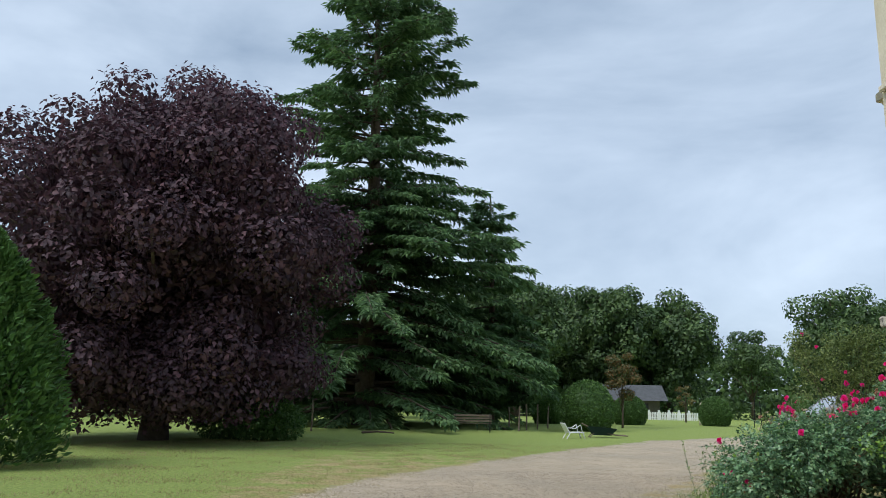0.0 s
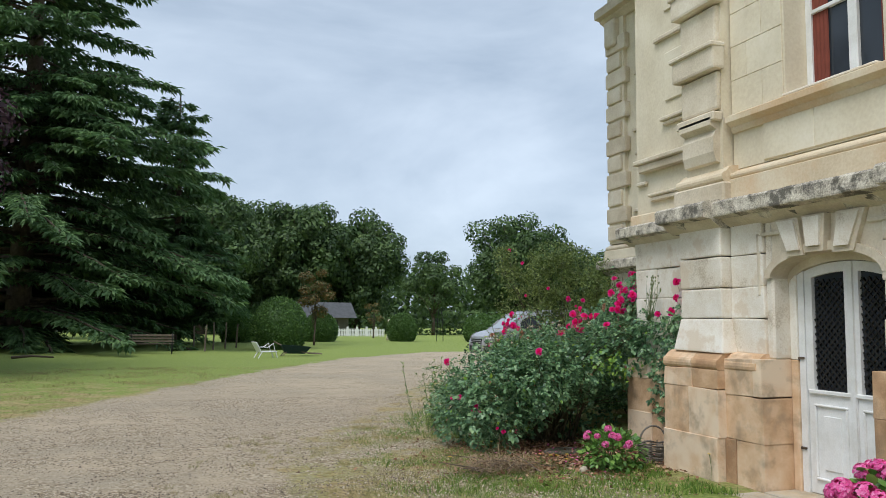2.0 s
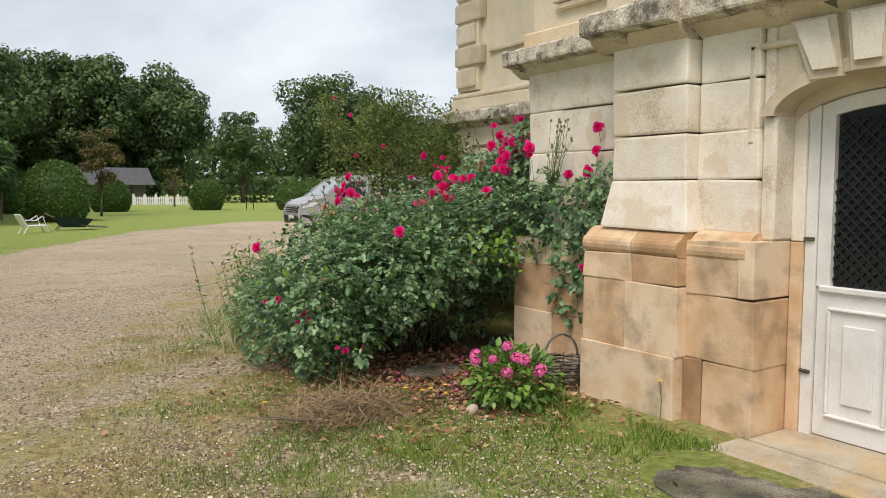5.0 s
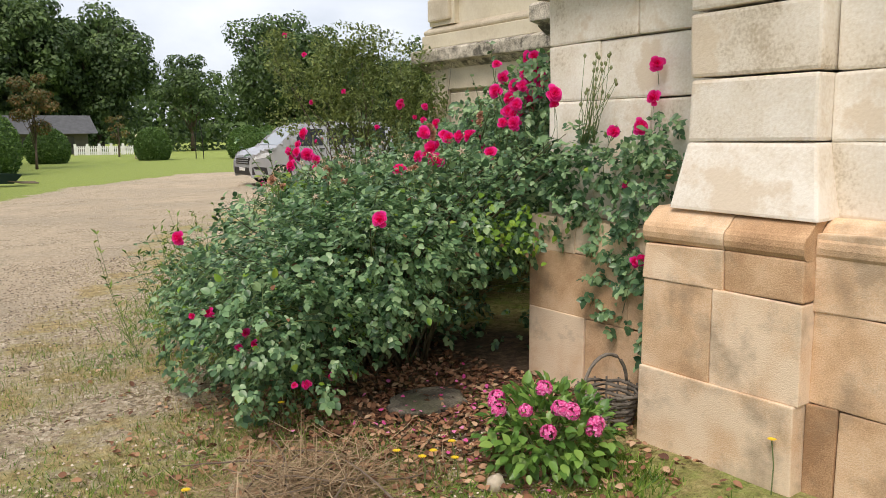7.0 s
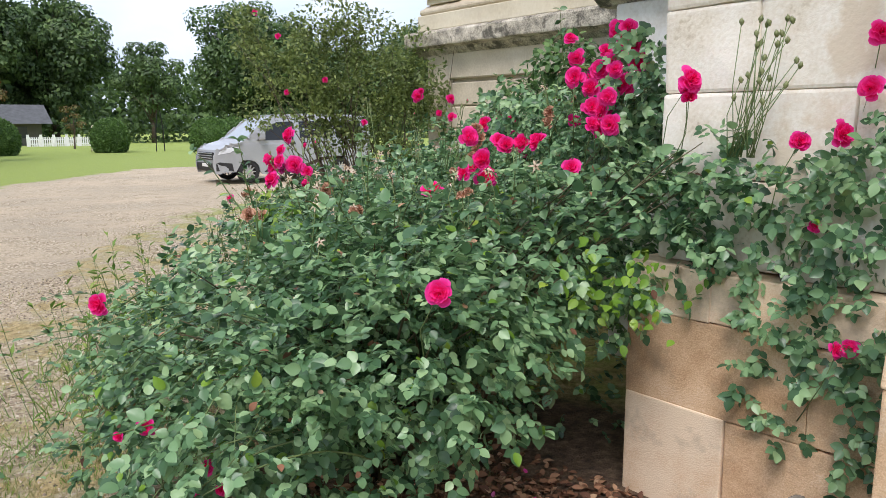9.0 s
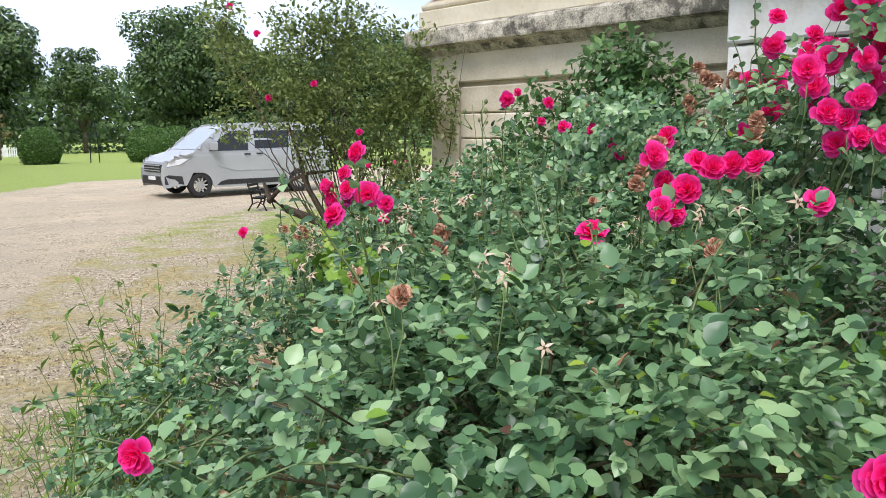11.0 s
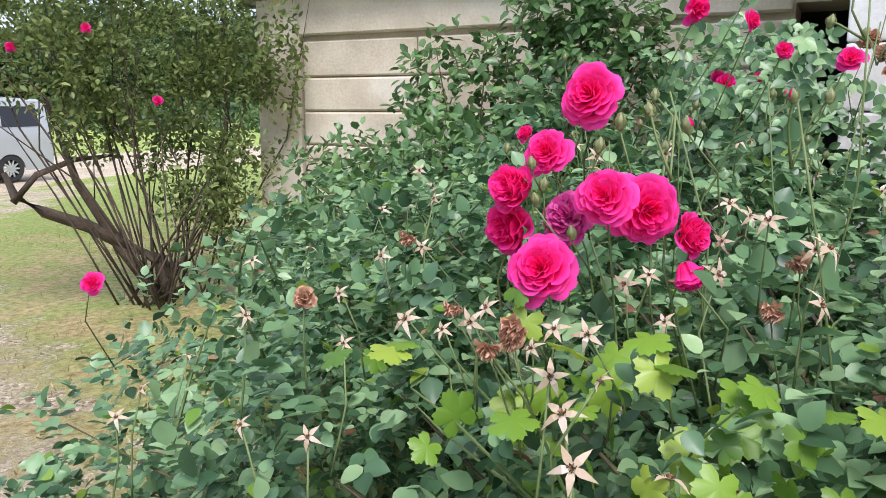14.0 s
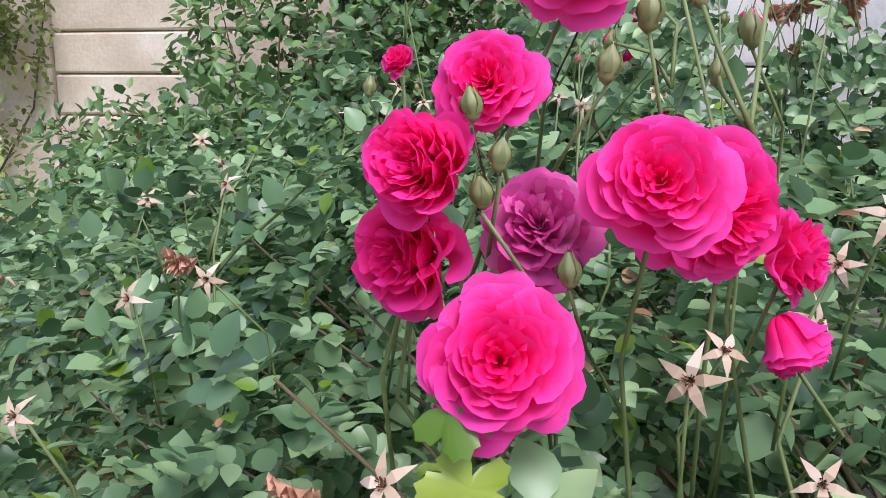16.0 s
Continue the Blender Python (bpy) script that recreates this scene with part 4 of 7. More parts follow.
def topiary(place, height, radius):
    """A clipped dome: a close skin of small leaves over a solid core."""
    dome = empty("topiary_dome", place, "clipped dark green yew dome on the lawn", "topiary", "topiary domes")
    bm = bmesh.new()
    bmesh.ops.create_uvsphere(bm, u_segments=24, v_segments=16, radius=1)
    for v in bm.verts:
        v.co = Vector((v.co.x * radius * 0.93, v.co.y * radius * 0.93, height * 0.40 + v.co.z * height * (0.56 if v.co.z > 0 else 0.48)))
        v.co *= 1 + 0.02 * noise.noise(v.co * 2)
    part("core", bm, BOX_LEAF, dome, smooth=True)
    count = 9000
    d = unit(rng.normal(size=(count, 3)))
    pts = d * np.array([radius, radius, height * 0.6]) * rng.uniform(0.93, 1.02, (count, 1)) + np.array([0, 0, height * 0.40])
    keep = pts[:, 2] > 0
    pts, d = pts[keep], d[keep]
    s = rng.uniform(0.07, 0.16, len(pts))
    leaves("foliage", DIAMOND, pts, d + rng.normal(size=d.shape) * 0.7, d + rng.normal(size=d.shape) * 0.5, s, s * 0.6, BOX_LEAF, dome)
    return dome


for deg, dist, h, r in ((7.63, 44, 2.75, 1.45), (4.85, 56, 2.2, 1.25), (10.5, 58, 2.05, 1.2), (16.3, 60, 2.05, 1.08), (22.0, 60, 2.1, 1.3), (23.4, 62, 2.1, 1.3)):
    a = radians(deg)
    topiary((0.52 + dist * math.sin(a), 1.75 + dist * math.cos(a), 0), h, r)

# ---- rose bush against the house ----
bush = empty("rose_bush", (5.2, 11.9, 0), "large sprawling rose bush with crimson blooms against the house wall", "rose bush")
LUMPS = [((4.75, 11.75, 0.80), (0.72, 0.85, 0.62)), ((4.50, 12.1, 0.55), (0.60, 0.75, 0.55)), ((5.15, 11.35, 1.0), (0.70, 0.62, 0.48)), ((5.35, 12.3, 0.95), (0.75, 0.80, 0.50)), ((5.7, 11.3, 1.15), (0.55, 0.55, 0.42)),
         ((6.05, 11.05, 1.30), (0.32, 0.50, 0.38)), ((6.15, 10.45, 1.45), (0.20, 0.55, 0.30)), ((6.05, 12.4, 1.0), (0.75, 0.9, 0.48)), ((5.4, 13.3, 0.78), (0.65, 0.62, 0.50)), ((6.2, 13.4, 0.95), (0.8, 0.85, 0.5)),
         ((7.0, 12.4, 1.05), (0.8, 1.1, 0.55)), ((7.1, 13.6, 1.0), (0.8, 0.9, 0.55)), ((6.45, 11.55, 1.55), (0.35, 0.45, 0.50)), ((4.35, 11.2, 0.60), (0.42, 0.45, 0.50)), ((4.85, 10.95, 0.95), (0.5, 0.42, 0.38)), ((5.65, 13.0, 1.12), (0.36, 0.55, 0.30)), ((6.35, 13.0, 1.25), (0.55, 0.65, 0.34)), ((5.5, 12.1, 1.15), (0.5, 0.5, 0.32)), ((6.0, 12.2, 0.45), (0.7, 0.6, 0.45)), ((5.5, 12.2, 0.35), (0.6, 0.5, 0.4)), ((6.5, 11.7, 0.4), (0.35, 0.4, 0.45)), ((5.7, 11.75, 0.55), (0.5, 0.3, 0.35)),
         ((5.15, 14.3, 0.32), (0.50, 0.55, 0.40)), ((5.75, 14.15, 0.55), (0.60, 0.60, 0.48)), ((6.55, 14.3, 0.75), (0.75, 0.7, 0.55)), ((7.3, 14.4, 0.9), (0.6, 0.7, 0.6)), ((4.75, 13.55, 0.34), (0.40, 0.55, 0.42)),
         ((7.55, 13.1, 1.55), (0.35, 0.40, 0.48)), ((7.0, 13.55, 1.45), (0.35, 0.35, 0.36))]
pts, out = in_lumps(LUMPS, 21000, 0.5)
# clumps with dark hollows between them
hollow = np.array([noise.noise(Vector(p) * 3.6) + 0.6 * noise.noise(Vector(p) * 8.0) for p in pts])
keep = hollow + rng.normal(size=len(pts)) * 0.12 > -0.20
pts, out = pts[keep], out[keep]
# a gap is kept where one can stand and lean in
lean = np.clip(((pts[:, 0] - 3.9) * 0.9 + (pts[:, 1] - 12.3) * 0.6) / 1.17, 0, 1)
clear = np.hypot(pts[:, 0] - 3.9 - 0.9 * lean, pts[:, 1] - 12.3 - 0.6 * lean) < 0.32
keep = (pts[:, 2] > 0.04) & ~(clear & (pts[:, 2] > 0.72))
pts, out = pts[keep], out[keep]
# the overhang by the wall stays open below
under = (pts[:, 1] < 12.0) & (pts[:, 2] < 0.30 + 0.55 * np.clip((pts[:, 0] - 4.9) / 0.9, 0, 1)) & (pts[:, 0] > 4.9) & (rng.random(len(pts)) < 0.8)
pts, out = pts[~under], out[~under]
axis = unit(out * 0.7 + rng.normal(size=out.shape) * 0.65 + np.array([0, 0, -0.2]))
face = unit(out * 0.7 + np.array([0, 0, 1.1]) + rng.normal(size=out.shape) * 0.4)


def compound(p, axis, face, length):
    """Rose leaves: five leaflets on each leaf stalk."""
    side = unit(np.cross(axis, face))
    P, A, U, S = [], [], [], []
    for t_, s_, k_ in ((0.30, 1, 0.8), (0.30, -1, 0.8), (0.66, 1, 0.95), (0.66, -1, 0.95), (0.80, 0, 1.1)):
        P.append(p + axis * (length * t_)[:, None])
        A.append(axis * (0.45 if s_ else 1.0) + side * s_ * 0.9 + rng.normal(size=p.shape) * 0.12 - face * 0.12)
        U.append(face + rng.normal(size=p.shape) * 0.22)
        S.append(length * 0.52 * k_ * rng.uniform(0.85, 1.15, len(p)))
    return np.concatenate(P), np.concatenate(A), np.concatenate(U), np.concatenate(S)


pts, along, up, s = compound(pts, axis, face, rng.uniform(0.055, 0.10, len(pts)))
rest(leaves("foliage", OVAL, pts, along, up, s, s * 0.82, ROSE_LEAF), bush)
pick = rng.choice(len(pts), 520, replace=False)
rest(leaves("turning_leaves", OVAL, pts[pick] + up[pick] * 0.012, along[pick], up[pick], s[pick], s[pick] * 0.7, FALLEN), bush)["kind"] = "stuff"
pick = rng.choice(len(pts), 1700, replace=False)
rest(leaves("pale_leaves", OVAL, pts[pick] + up[pick] * 0.012, along[pick], up[pick], s[pick], s[pick] * 0.7, YOUNG_LEAF), bush)["kind"] = "stuff"


# ---- door and window of the house ----
def glass_material(name, tint, rough=0.05):
    m, n, l, b = mat_new(name)
    b.inputs["Base Color"].default_value = (*tint, 1)
    b.inputs["Roughness"].default_value = rough
    b.inputs["Transmission Weight"].default_value = 0.0
    b.inputs["Specular IOR Level"].default_value = 0.45
    return m


DARK_GLASS = glass_material("dark_glass", (0.035, 0.042, 0.052))
CAR_GLASS = glass_material("tinted_car_glass", (0.015, 0.017, 0.02))
door = tagged(new("door_1"), "closed white-painted double door with arched wire-grilled panes", "door", kind="structure")
DX = 6.24


def door_part(name, x0, x1, y0, y1, z0, z1, material=None, bevel=0.006, parent=None, label=""):
    return part(name, box_bm(x0, x1, y0, y1, z0, z1, bevel), material or WHITE_PAINT, parent or door, label)


def arched_bm(y0, y1, z0, x0, x1, inset):
    """A panel whose head follows the door arch."""
    pts = [(y0, z0), (y1, z0)]
    for i in range(9):
        y = y1 + (y0 - y1) * i / 8
        pts.append((y, arch_z(y) - 0.075 - inset))
    return prism_bm(pts, x0, x1, axis="x")


# fixed frame along the opening
part("door_frame", arched_bm(8.20, 8.272, 0.08, DX - 0.01, DX + 0.09, 0.006), WHITE_PAINT, door)
part("door_frame", arched_bm(DOOR_Y0 + 0.002, 7.143, 0.08, DX - 0.01, DX + 0.09, 0.006), WHITE_PAINT, door)
for side, (a, c) in enumerate(((7.665, 8.195), (7.145, 7.660))):
    leaf = part("door_leaf", box_bm(DX + 0.01, DX + 0.055, a, c, 0.09, 1.02, 0.004), WHITE_PAINT, door)
    inner, outer = (a + 0.075, c - 0.085) if side == 0 else (a + 0.085, c - 0.075)
    # stiles and arched head round the pane
    part("stile", arched_bm(outer, c, 1.02, DX, DX + 0.055, 0.012), WHITE_PAINT, leaf)
    part("stile", arched_bm(a, inner, 1.02, DX, DX + 0.055, 0.012), WHITE_PAINT, leaf)
    bm = bmesh.new()
    prev = None
    for i in range(11):
        y = inner + (outer - inner) * i / 10
        zo, zi = arch_z(y) - 0.087, arch_z(y) - 0.175
        ring = [bm.verts.new(p) for p in ((DX, y, zi), (DX, y, zo), (DX + 0.055, y, zo), (DX + 0.055, y, zi))]
        if prev:
            for k in range(4):
                bm.faces.new((prev[k], prev[(k + 1) % 4], ring[(k + 1) % 4], ring[k]))
        prev = ring
    part("head_rail", bm, WHITE_PAINT, leaf)
    part("pane", arched_bm(inner - 0.01, outer + 0.01, 1.01, DX + 0.040, DX + 0.046, 0.09), DARK_GLASS, leaf, "dark window pane")
    # raised lower panel with mouldings
    for z0, z1 in ((0.22, 0.24), (0.88, 0.90)):
        part("moulding", box_bm(DX - 0.012, DX + 0.012, a + 0.08, c - 0.08, z0, z1, 0.006), WHITE_PAINT, leaf)
    for y in (a + 0.08, c - 0.10):
        part("moulding", box_bm(DX - 0.012, DX + 0.012, y, y + 0.02, 0.243, 0.877, 0.006), WHITE_PAINT, leaf)
    part("raised_panel", box_bm(DX - 0.004, DX + 0.012, a + 0.16, c - 0.18, 0.32, 0.80, 0.004), WHITE_PAINT, leaf)
    part("drip_rail", box_bm(DX - 0.015, DX + 0.02, a + 0.02, c - 0.02, 0.99, 1.03, 0.008), WHITE_PAINT, leaf)
    # wire lattice of small crossing bars in front of the pane
    v, f = [], []
    step = 0.066
    hgt = 1.0
    for s in (1, -1):
        k = -30
        while k < 30:
            p0 = None
            for i in range(61):
                z = 1.04 + hgt * i / 60
                y = inner + k * step + s * (z - 1.04)
                ok = inner < y < outer and z < arch_z(y) - 0.175
                if ok and p0 is None:
                    p0 = (y, z)
                if ok:
                    p1 = (y, z)
                if (not ok or i == 60) and p0 is not None:
                    if p1[1] - p0[1] > 0.02:
                        tube_into(v, f, [(DX + 0.028, *p0), (DX + 0.028, *p1)], [0.009, 0.009], 4)
                    p0 = None
            k += 1
    mesh_object("wire_grille", v, f, DARK_IRON, leaf)["label"] = "dark iron lattice grille"
part("meeting_strip", arched_bm(7.635, 7.69, 0.10, DX - 0.022, DX + 0.005, 0.016), WHITE_PAINT, door)
for z in (0.47, 1.30):
    part("hinge", box_bm(DX - 0.03, DX + 0.0, 8.21, 8.275, z, z + 0.022, 0.004), BARK, door, "rusty iron hinge")

window = tagged(new("window_1"), "white casement window with dark red curtains in a stone reveal", "window", kind="structure")
for y0, y1, z0, z1 in ((7.1, 7.17, 3.78, 6.2), (8.13, 8.2, 3.78, 6.2), (7.60, 7.70, 3.78, 6.2), (7.17, 7.60, 3.78, 3.87), (7.70, 8.13, 3.78, 3.87), (7.17, 7.6, 4.62, 4.66), (7.70, 8.13, 4.62, 4.66), (7.17, 8.13, 6.1, 6.2)):
    part("window_frame", box_bm(6.36, 6.42, y0, y1, z0, z1, 0.006), WHITE_PAINT, window)
part("window_sill", box_bm(6.02, 6.40, 7.12, 8.18, 3.782, 3.81, 0.008), WHITE_STONE, window)
for y0, y1 in ((7.17, 7.6), (7.70, 8.13)):
    part("pane", box_bm(6.40, 6.405, y0, y1, 3.87, 6.1), DARK_GLASS, window)
curtain_bm = bmesh.new()
for y0, y1 in ((7.17, 7.36), (7.94, 8.13)):
    for i in range(8):
        a, c = y0 + (y1 - y0) * i / 8, y0 + (y1 - y0) * (i + 1) / 8
        x = 6.386 + 0.006 * (i % 2)
        x2 = 6.386 + 0.006 * ((i + 1) % 2)
        q = [curtain_bm.verts.new(p) for p in ((x, a, 3.88), (x2, c, 3.88), (x2, c, 6.1), (x, a, 6.1))]
        curtain_bm.faces.new(q)
part("curtain", curtain_bm, CURTAIN, window, "dark red curtain")

# threshold, apron and mossy slab before the door
tagged(part("door_threshold", box_bm(5.84, 6.42, DOOR_Y0 + 0.005, DOOR_Y1 - 0.005, -0.05, 0.085, 0.012, 2), SILL_STONE), "worn pale stone threshold below the door", "threshold", kind="structure")
tagged(part("apron_stone", box_bm(5.52, 5.838, 6.95, 8.42, -0.05, 0.072, 0.02, 2, 0.01), SILL_STONE), "worn stone apron with an orange stain before the door", "stone slab")
bm = bmesh.new()
ring = []
for i in range(40):
    a = 2 * math.pi * i / 40
    r = 0.62 * (1 + 0.16 * noise.noise(Vector((math.cos(a) * 1.6, math.sin(a) * 1.6, 3))))
    ring.append((5.20 + r * math.cos(a) * 0.72, 7.72 + r * math.sin(a) * 1.18))
lo = [bm.verts.new((x, y, -0.02)) for x, y in ring]
hi = [bm.verts.new((min(x, 5.51), y, 0.062 + 0.008 * noise.noise(Vector((x * 5, y * 5, 0))))) for x, y in ring]
mid = bm.verts.new((5.18, 7.72, 0.072))
for i in range(40):
    bm.faces.new((lo[i], lo[(i + 1) % 40], hi[(i + 1) % 40], hi[i]))
    bm.faces.new((hi[i], hi[(i + 1) % 40], mid))
tagged(part("concrete_slab", bm, CONCRETE), "dark mossy concrete slab set in the grass", "slab")

# ---- the van ----
PAINT = surface("silver_paint", [(0.3, (0.40, 0.41, 0.43)), (0.7, (0.46, 0.47, 0.49))], 2, 60, 0.25, 0.02, metal=0.3)
BLACK_PLASTIC = surface("black_plastic", [(0.3, (0.012, 0.012, 0.013)), (0.7, (0.028, 0.028, 0.03))], 8, 60, 0.6, 0.2)
RUBBER = surface("tyre_rubber", [(0.3, (0.012, 0.012, 0.012)), (0.7, (0.03, 0.03, 0.03))], 10, 60, 0.85, 0.2)
ALLOY = surface("alloy_rim", [(0.3, (0.45, 0.46, 0.47)), (0.7, (0.6, 0.6, 0.61))], 10, 60, 0.35, 0.05, metal=0.8)
LAMP_GLASS = surface("lamp_lens", [(0.3, (0.6, 0.62, 0.65)), (0.7, (0.8, 0.82, 0.85))], 10, 60, 0.1, 0.02)
van = empty("van", (12.35, 31.7, 0.05), "silver passenger van parked on the gravel", "van")


def curve_y(bm, z_roof):
    """Draw the upper body in towards the roof and round the nose in plan."""
    for v in bm.verts:
        s = max(0, (v.co.z - 1.0) / 0.97)
        v.co.y *= 1 - 0.13 * s * s
        nose = max(0, (0.75 - v.co.x) / 0.75)
        v.co.y *= 1 - 0.16 * nose * nose


def side_profile_bm(outline, half, cuts=5):
    bm = bmesh.new()
    rows = []
    for i in range(cuts + 1):
        y = -half + 2 * half * i / cuts
        rows.append([bm.verts.new((x, y, z)) for x, z in outline])
    k = len(outline)
    for a, c in zip(rows[:-1], rows[1:]):
        for i in range(k):
            bm.faces.new((a[i], a[(i + 1) % k], c[(i + 1) % k], c[i]))
    bm.faces.new(rows[0])
    bm.faces.new(rows[-1][::-1])
    return bm


def arch_pts(cx, r, z, n=9):
    return [(cx + r * math.cos(math.pi * i / n), z + r * math.sin(math.pi * i / n)) for i in range(n + 1)]


outline = [(0.02, 0.30), (-0.03, 0.52), (-0.01, 0.76), (0.07, 0.95), (0.28, 1.07), (0.78, 1.20), (0.90, 1.26), (1.30, 1.58), (1.62, 1.82), (1.84, 1.91), (2.6, 1.96), (4.0, 1.96), (4.85, 1.92), (5.0, 1.84), (5.07, 1.2), (5.08, 0.55), (5.04, 0.30)]
outline += arch_pts(4.02, 0.40, 0.30)[0:] + [(3.6, 0.26), (1.4, 0.26)] + arch_pts(0.95, 0.40, 0.30)
bm = side_profile_bm(outline, 0.975, 8)
for z in (0.8, 1.0, 1.1, 1.2, 1.3, 1.4, 1.5, 1.6, 1.7, 1.8, 1.88):
    bmesh.ops.bisect_plane(bm, geom=bm.verts[:] + bm.edges[:] + bm.faces[:], plane_co=(0, 0, z), plane_no=(0, 0, 1))
for x in (0.12, 0.25, 0.4, 0.55, 0.75):
    bmesh.ops.bisect_plane(bm, geom=bm.verts[:] + bm.edges[:] + bm.faces[:], plane_co=(x, 0, 0), plane_no=(1, 0, 0))
curve_y(bm, 1.96)
sharp = [e for e in bm.edges if len(e.link_faces) == 2 and e.calc_face_angle(0) > 0.9 and abs(e.verts[0].co.y) > 0.7 and abs(e.verts[1].co.y) > 0.7]
bmesh.ops.bevel(bm, geom=sharp, offset=0.05, segments=2, affect="EDGES")
part("body", bm, PAINT, van)


def van_side(name, pts, material, thick=0.012, parent=None, label=""):
    """A panel on both flanks, following the tumblehome."""
    for s in (-1, 1):
        bm = bmesh.new()
        inner, outer = [], []
        for x, z in pts:
            k = max(0, (z - 1.0) / 0.97)
            nose = max(0, (0.75 - x) / 0.75)
            y = 0.975 * (1 - 0.13 * k * k) * (1 - 0.16 * nose * nose)
            inner.append(bm.verts.new((x, s * (y - 0.03), z)))
            outer.append(bm.verts.new((x, s * (y + thick), z)))
        m = len(pts)
        for i in range(m):
            bm.faces.new((inner[i], inner[(i + 1) % m], outer[(i + 1) % m], outer[i]))
        bm.faces.new(outer)
        bm.faces.new(inner[::-1])
        part(name, bm, material, parent or van, label)


van_side("side_window", [(1.22, 1.22), (2.40, 1.23), (2.45, 1.72), (2.38, 1.78), (1.90, 1.76), (1.62, 1.62)], CAR_GLASS, label="tinted side window")
van_side("side_window", [(2.62, 1.27), (3.72, 1.29), (3.72, 1.79), (2.62, 1.78)], CAR_GLASS, label="tinted side window")
van_side("side_window", [(3.86, 1.29), (4.82, 1.31), (4.76, 1.79), (3.86, 1.79)], CAR_GLASS, label="tinted side window")
van_side("sill_trim", [(1.42, 0.28), (3.58, 0.28), (3.58, 0.42), (1.75, 0.42), (1.55, 0.38)], BLACK_PLASTIC)
van_side("bumper_corner", [(0.0, 0.34), (0.48, 0.34), (0.44, 0.56), (0.10, 0.60), (0.0, 0.56)], BLACK_PLASTIC)
van_side("headlight", [(0.06, 0.82), (0.40, 0.88), (0.66, 1.04), (0.42, 1.03), (0.12, 0.94)], LAMP_GLASS, 0.016, label="clear headlight")
van_side("door_handle", [(2.28, 1.10), (2.46, 1.10), (2.46, 1.14), (2.28, 1.14)], BLACK_PLASTIC, 0.03)
van_side("door_handle", [(2.66, 1.11), (2.84, 1.11), (2.84, 1.15), (2.66, 1.15)], BLACK_PLASTIC, 0.03)
van_side("door_gap", [(2.535, 0.45), (2.545, 0.45), (2.555, 1.82), (2.545, 1.82)], BLACK_PLASTIC, 0.003)
van_side("door_gap", [(3.785, 0.45), (3.795, 0.45), (3.795, 1.82), (3.785, 1.82)], BLACK_PLASTIC, 0.003)
van_side("swage_line", [(1.5, 0.80), (2.0, 0.66), (3.6, 0.66), (3.6, 0.68), (2.02, 0.685), (1.55, 0.82)], PAINT, 0.014)
bm = bmesh.new()
q = [bm.verts.new(p) for p in ((0.90, -0.82, 1.275), (0.90, 0.82, 1.275), (1.60, 0.74, 1.825), (1.60, -0.74, 1.825))]
w2 = [bm.verts.new(p) for p in ((0.96, -0.82, 1.22), (0.96, 0.82, 1.22), (1.66, 0.74, 1.77), (1.66, -0.74, 1.77))]
bm.faces.new(q)
bm.faces.new(w2[::-1])
for i in range(4):
    bm.faces.new((q[i], q[(i + 1) % 4], w2[(i + 1) % 4], w2[i]))
# pale grey-blue base paints the sky's reflection into the opaque glass
part("windscreen", bm, glass_material("sky_toned_windscreen", (0.34, 0.38, 0.42), 0.08), van, "sloping windscreen")
part("grille", box_bm(-0.035, 0.10, -0.62, 0.62, 0.66, 0.88, 0.02), BLACK_PLASTIC, van)
for z in (0.70, 0.77, 0.84):
    part("grille_bar", box_bm(-0.055, 0.0, -0.60, 0.60, z, z + 0.022, 0.006), ALLOY, van)
part("front_bumper", box_bm(-0.04, 0.12, -0.80, 0.80, 0.32, 0.58, 0.03), BLACK_PLASTIC, van)
part("number_plate", box_bm(-0.052, -0.03, -0.26, 0.26, 0.45, 0.55, 0.004), WHITE_PAINT, van)
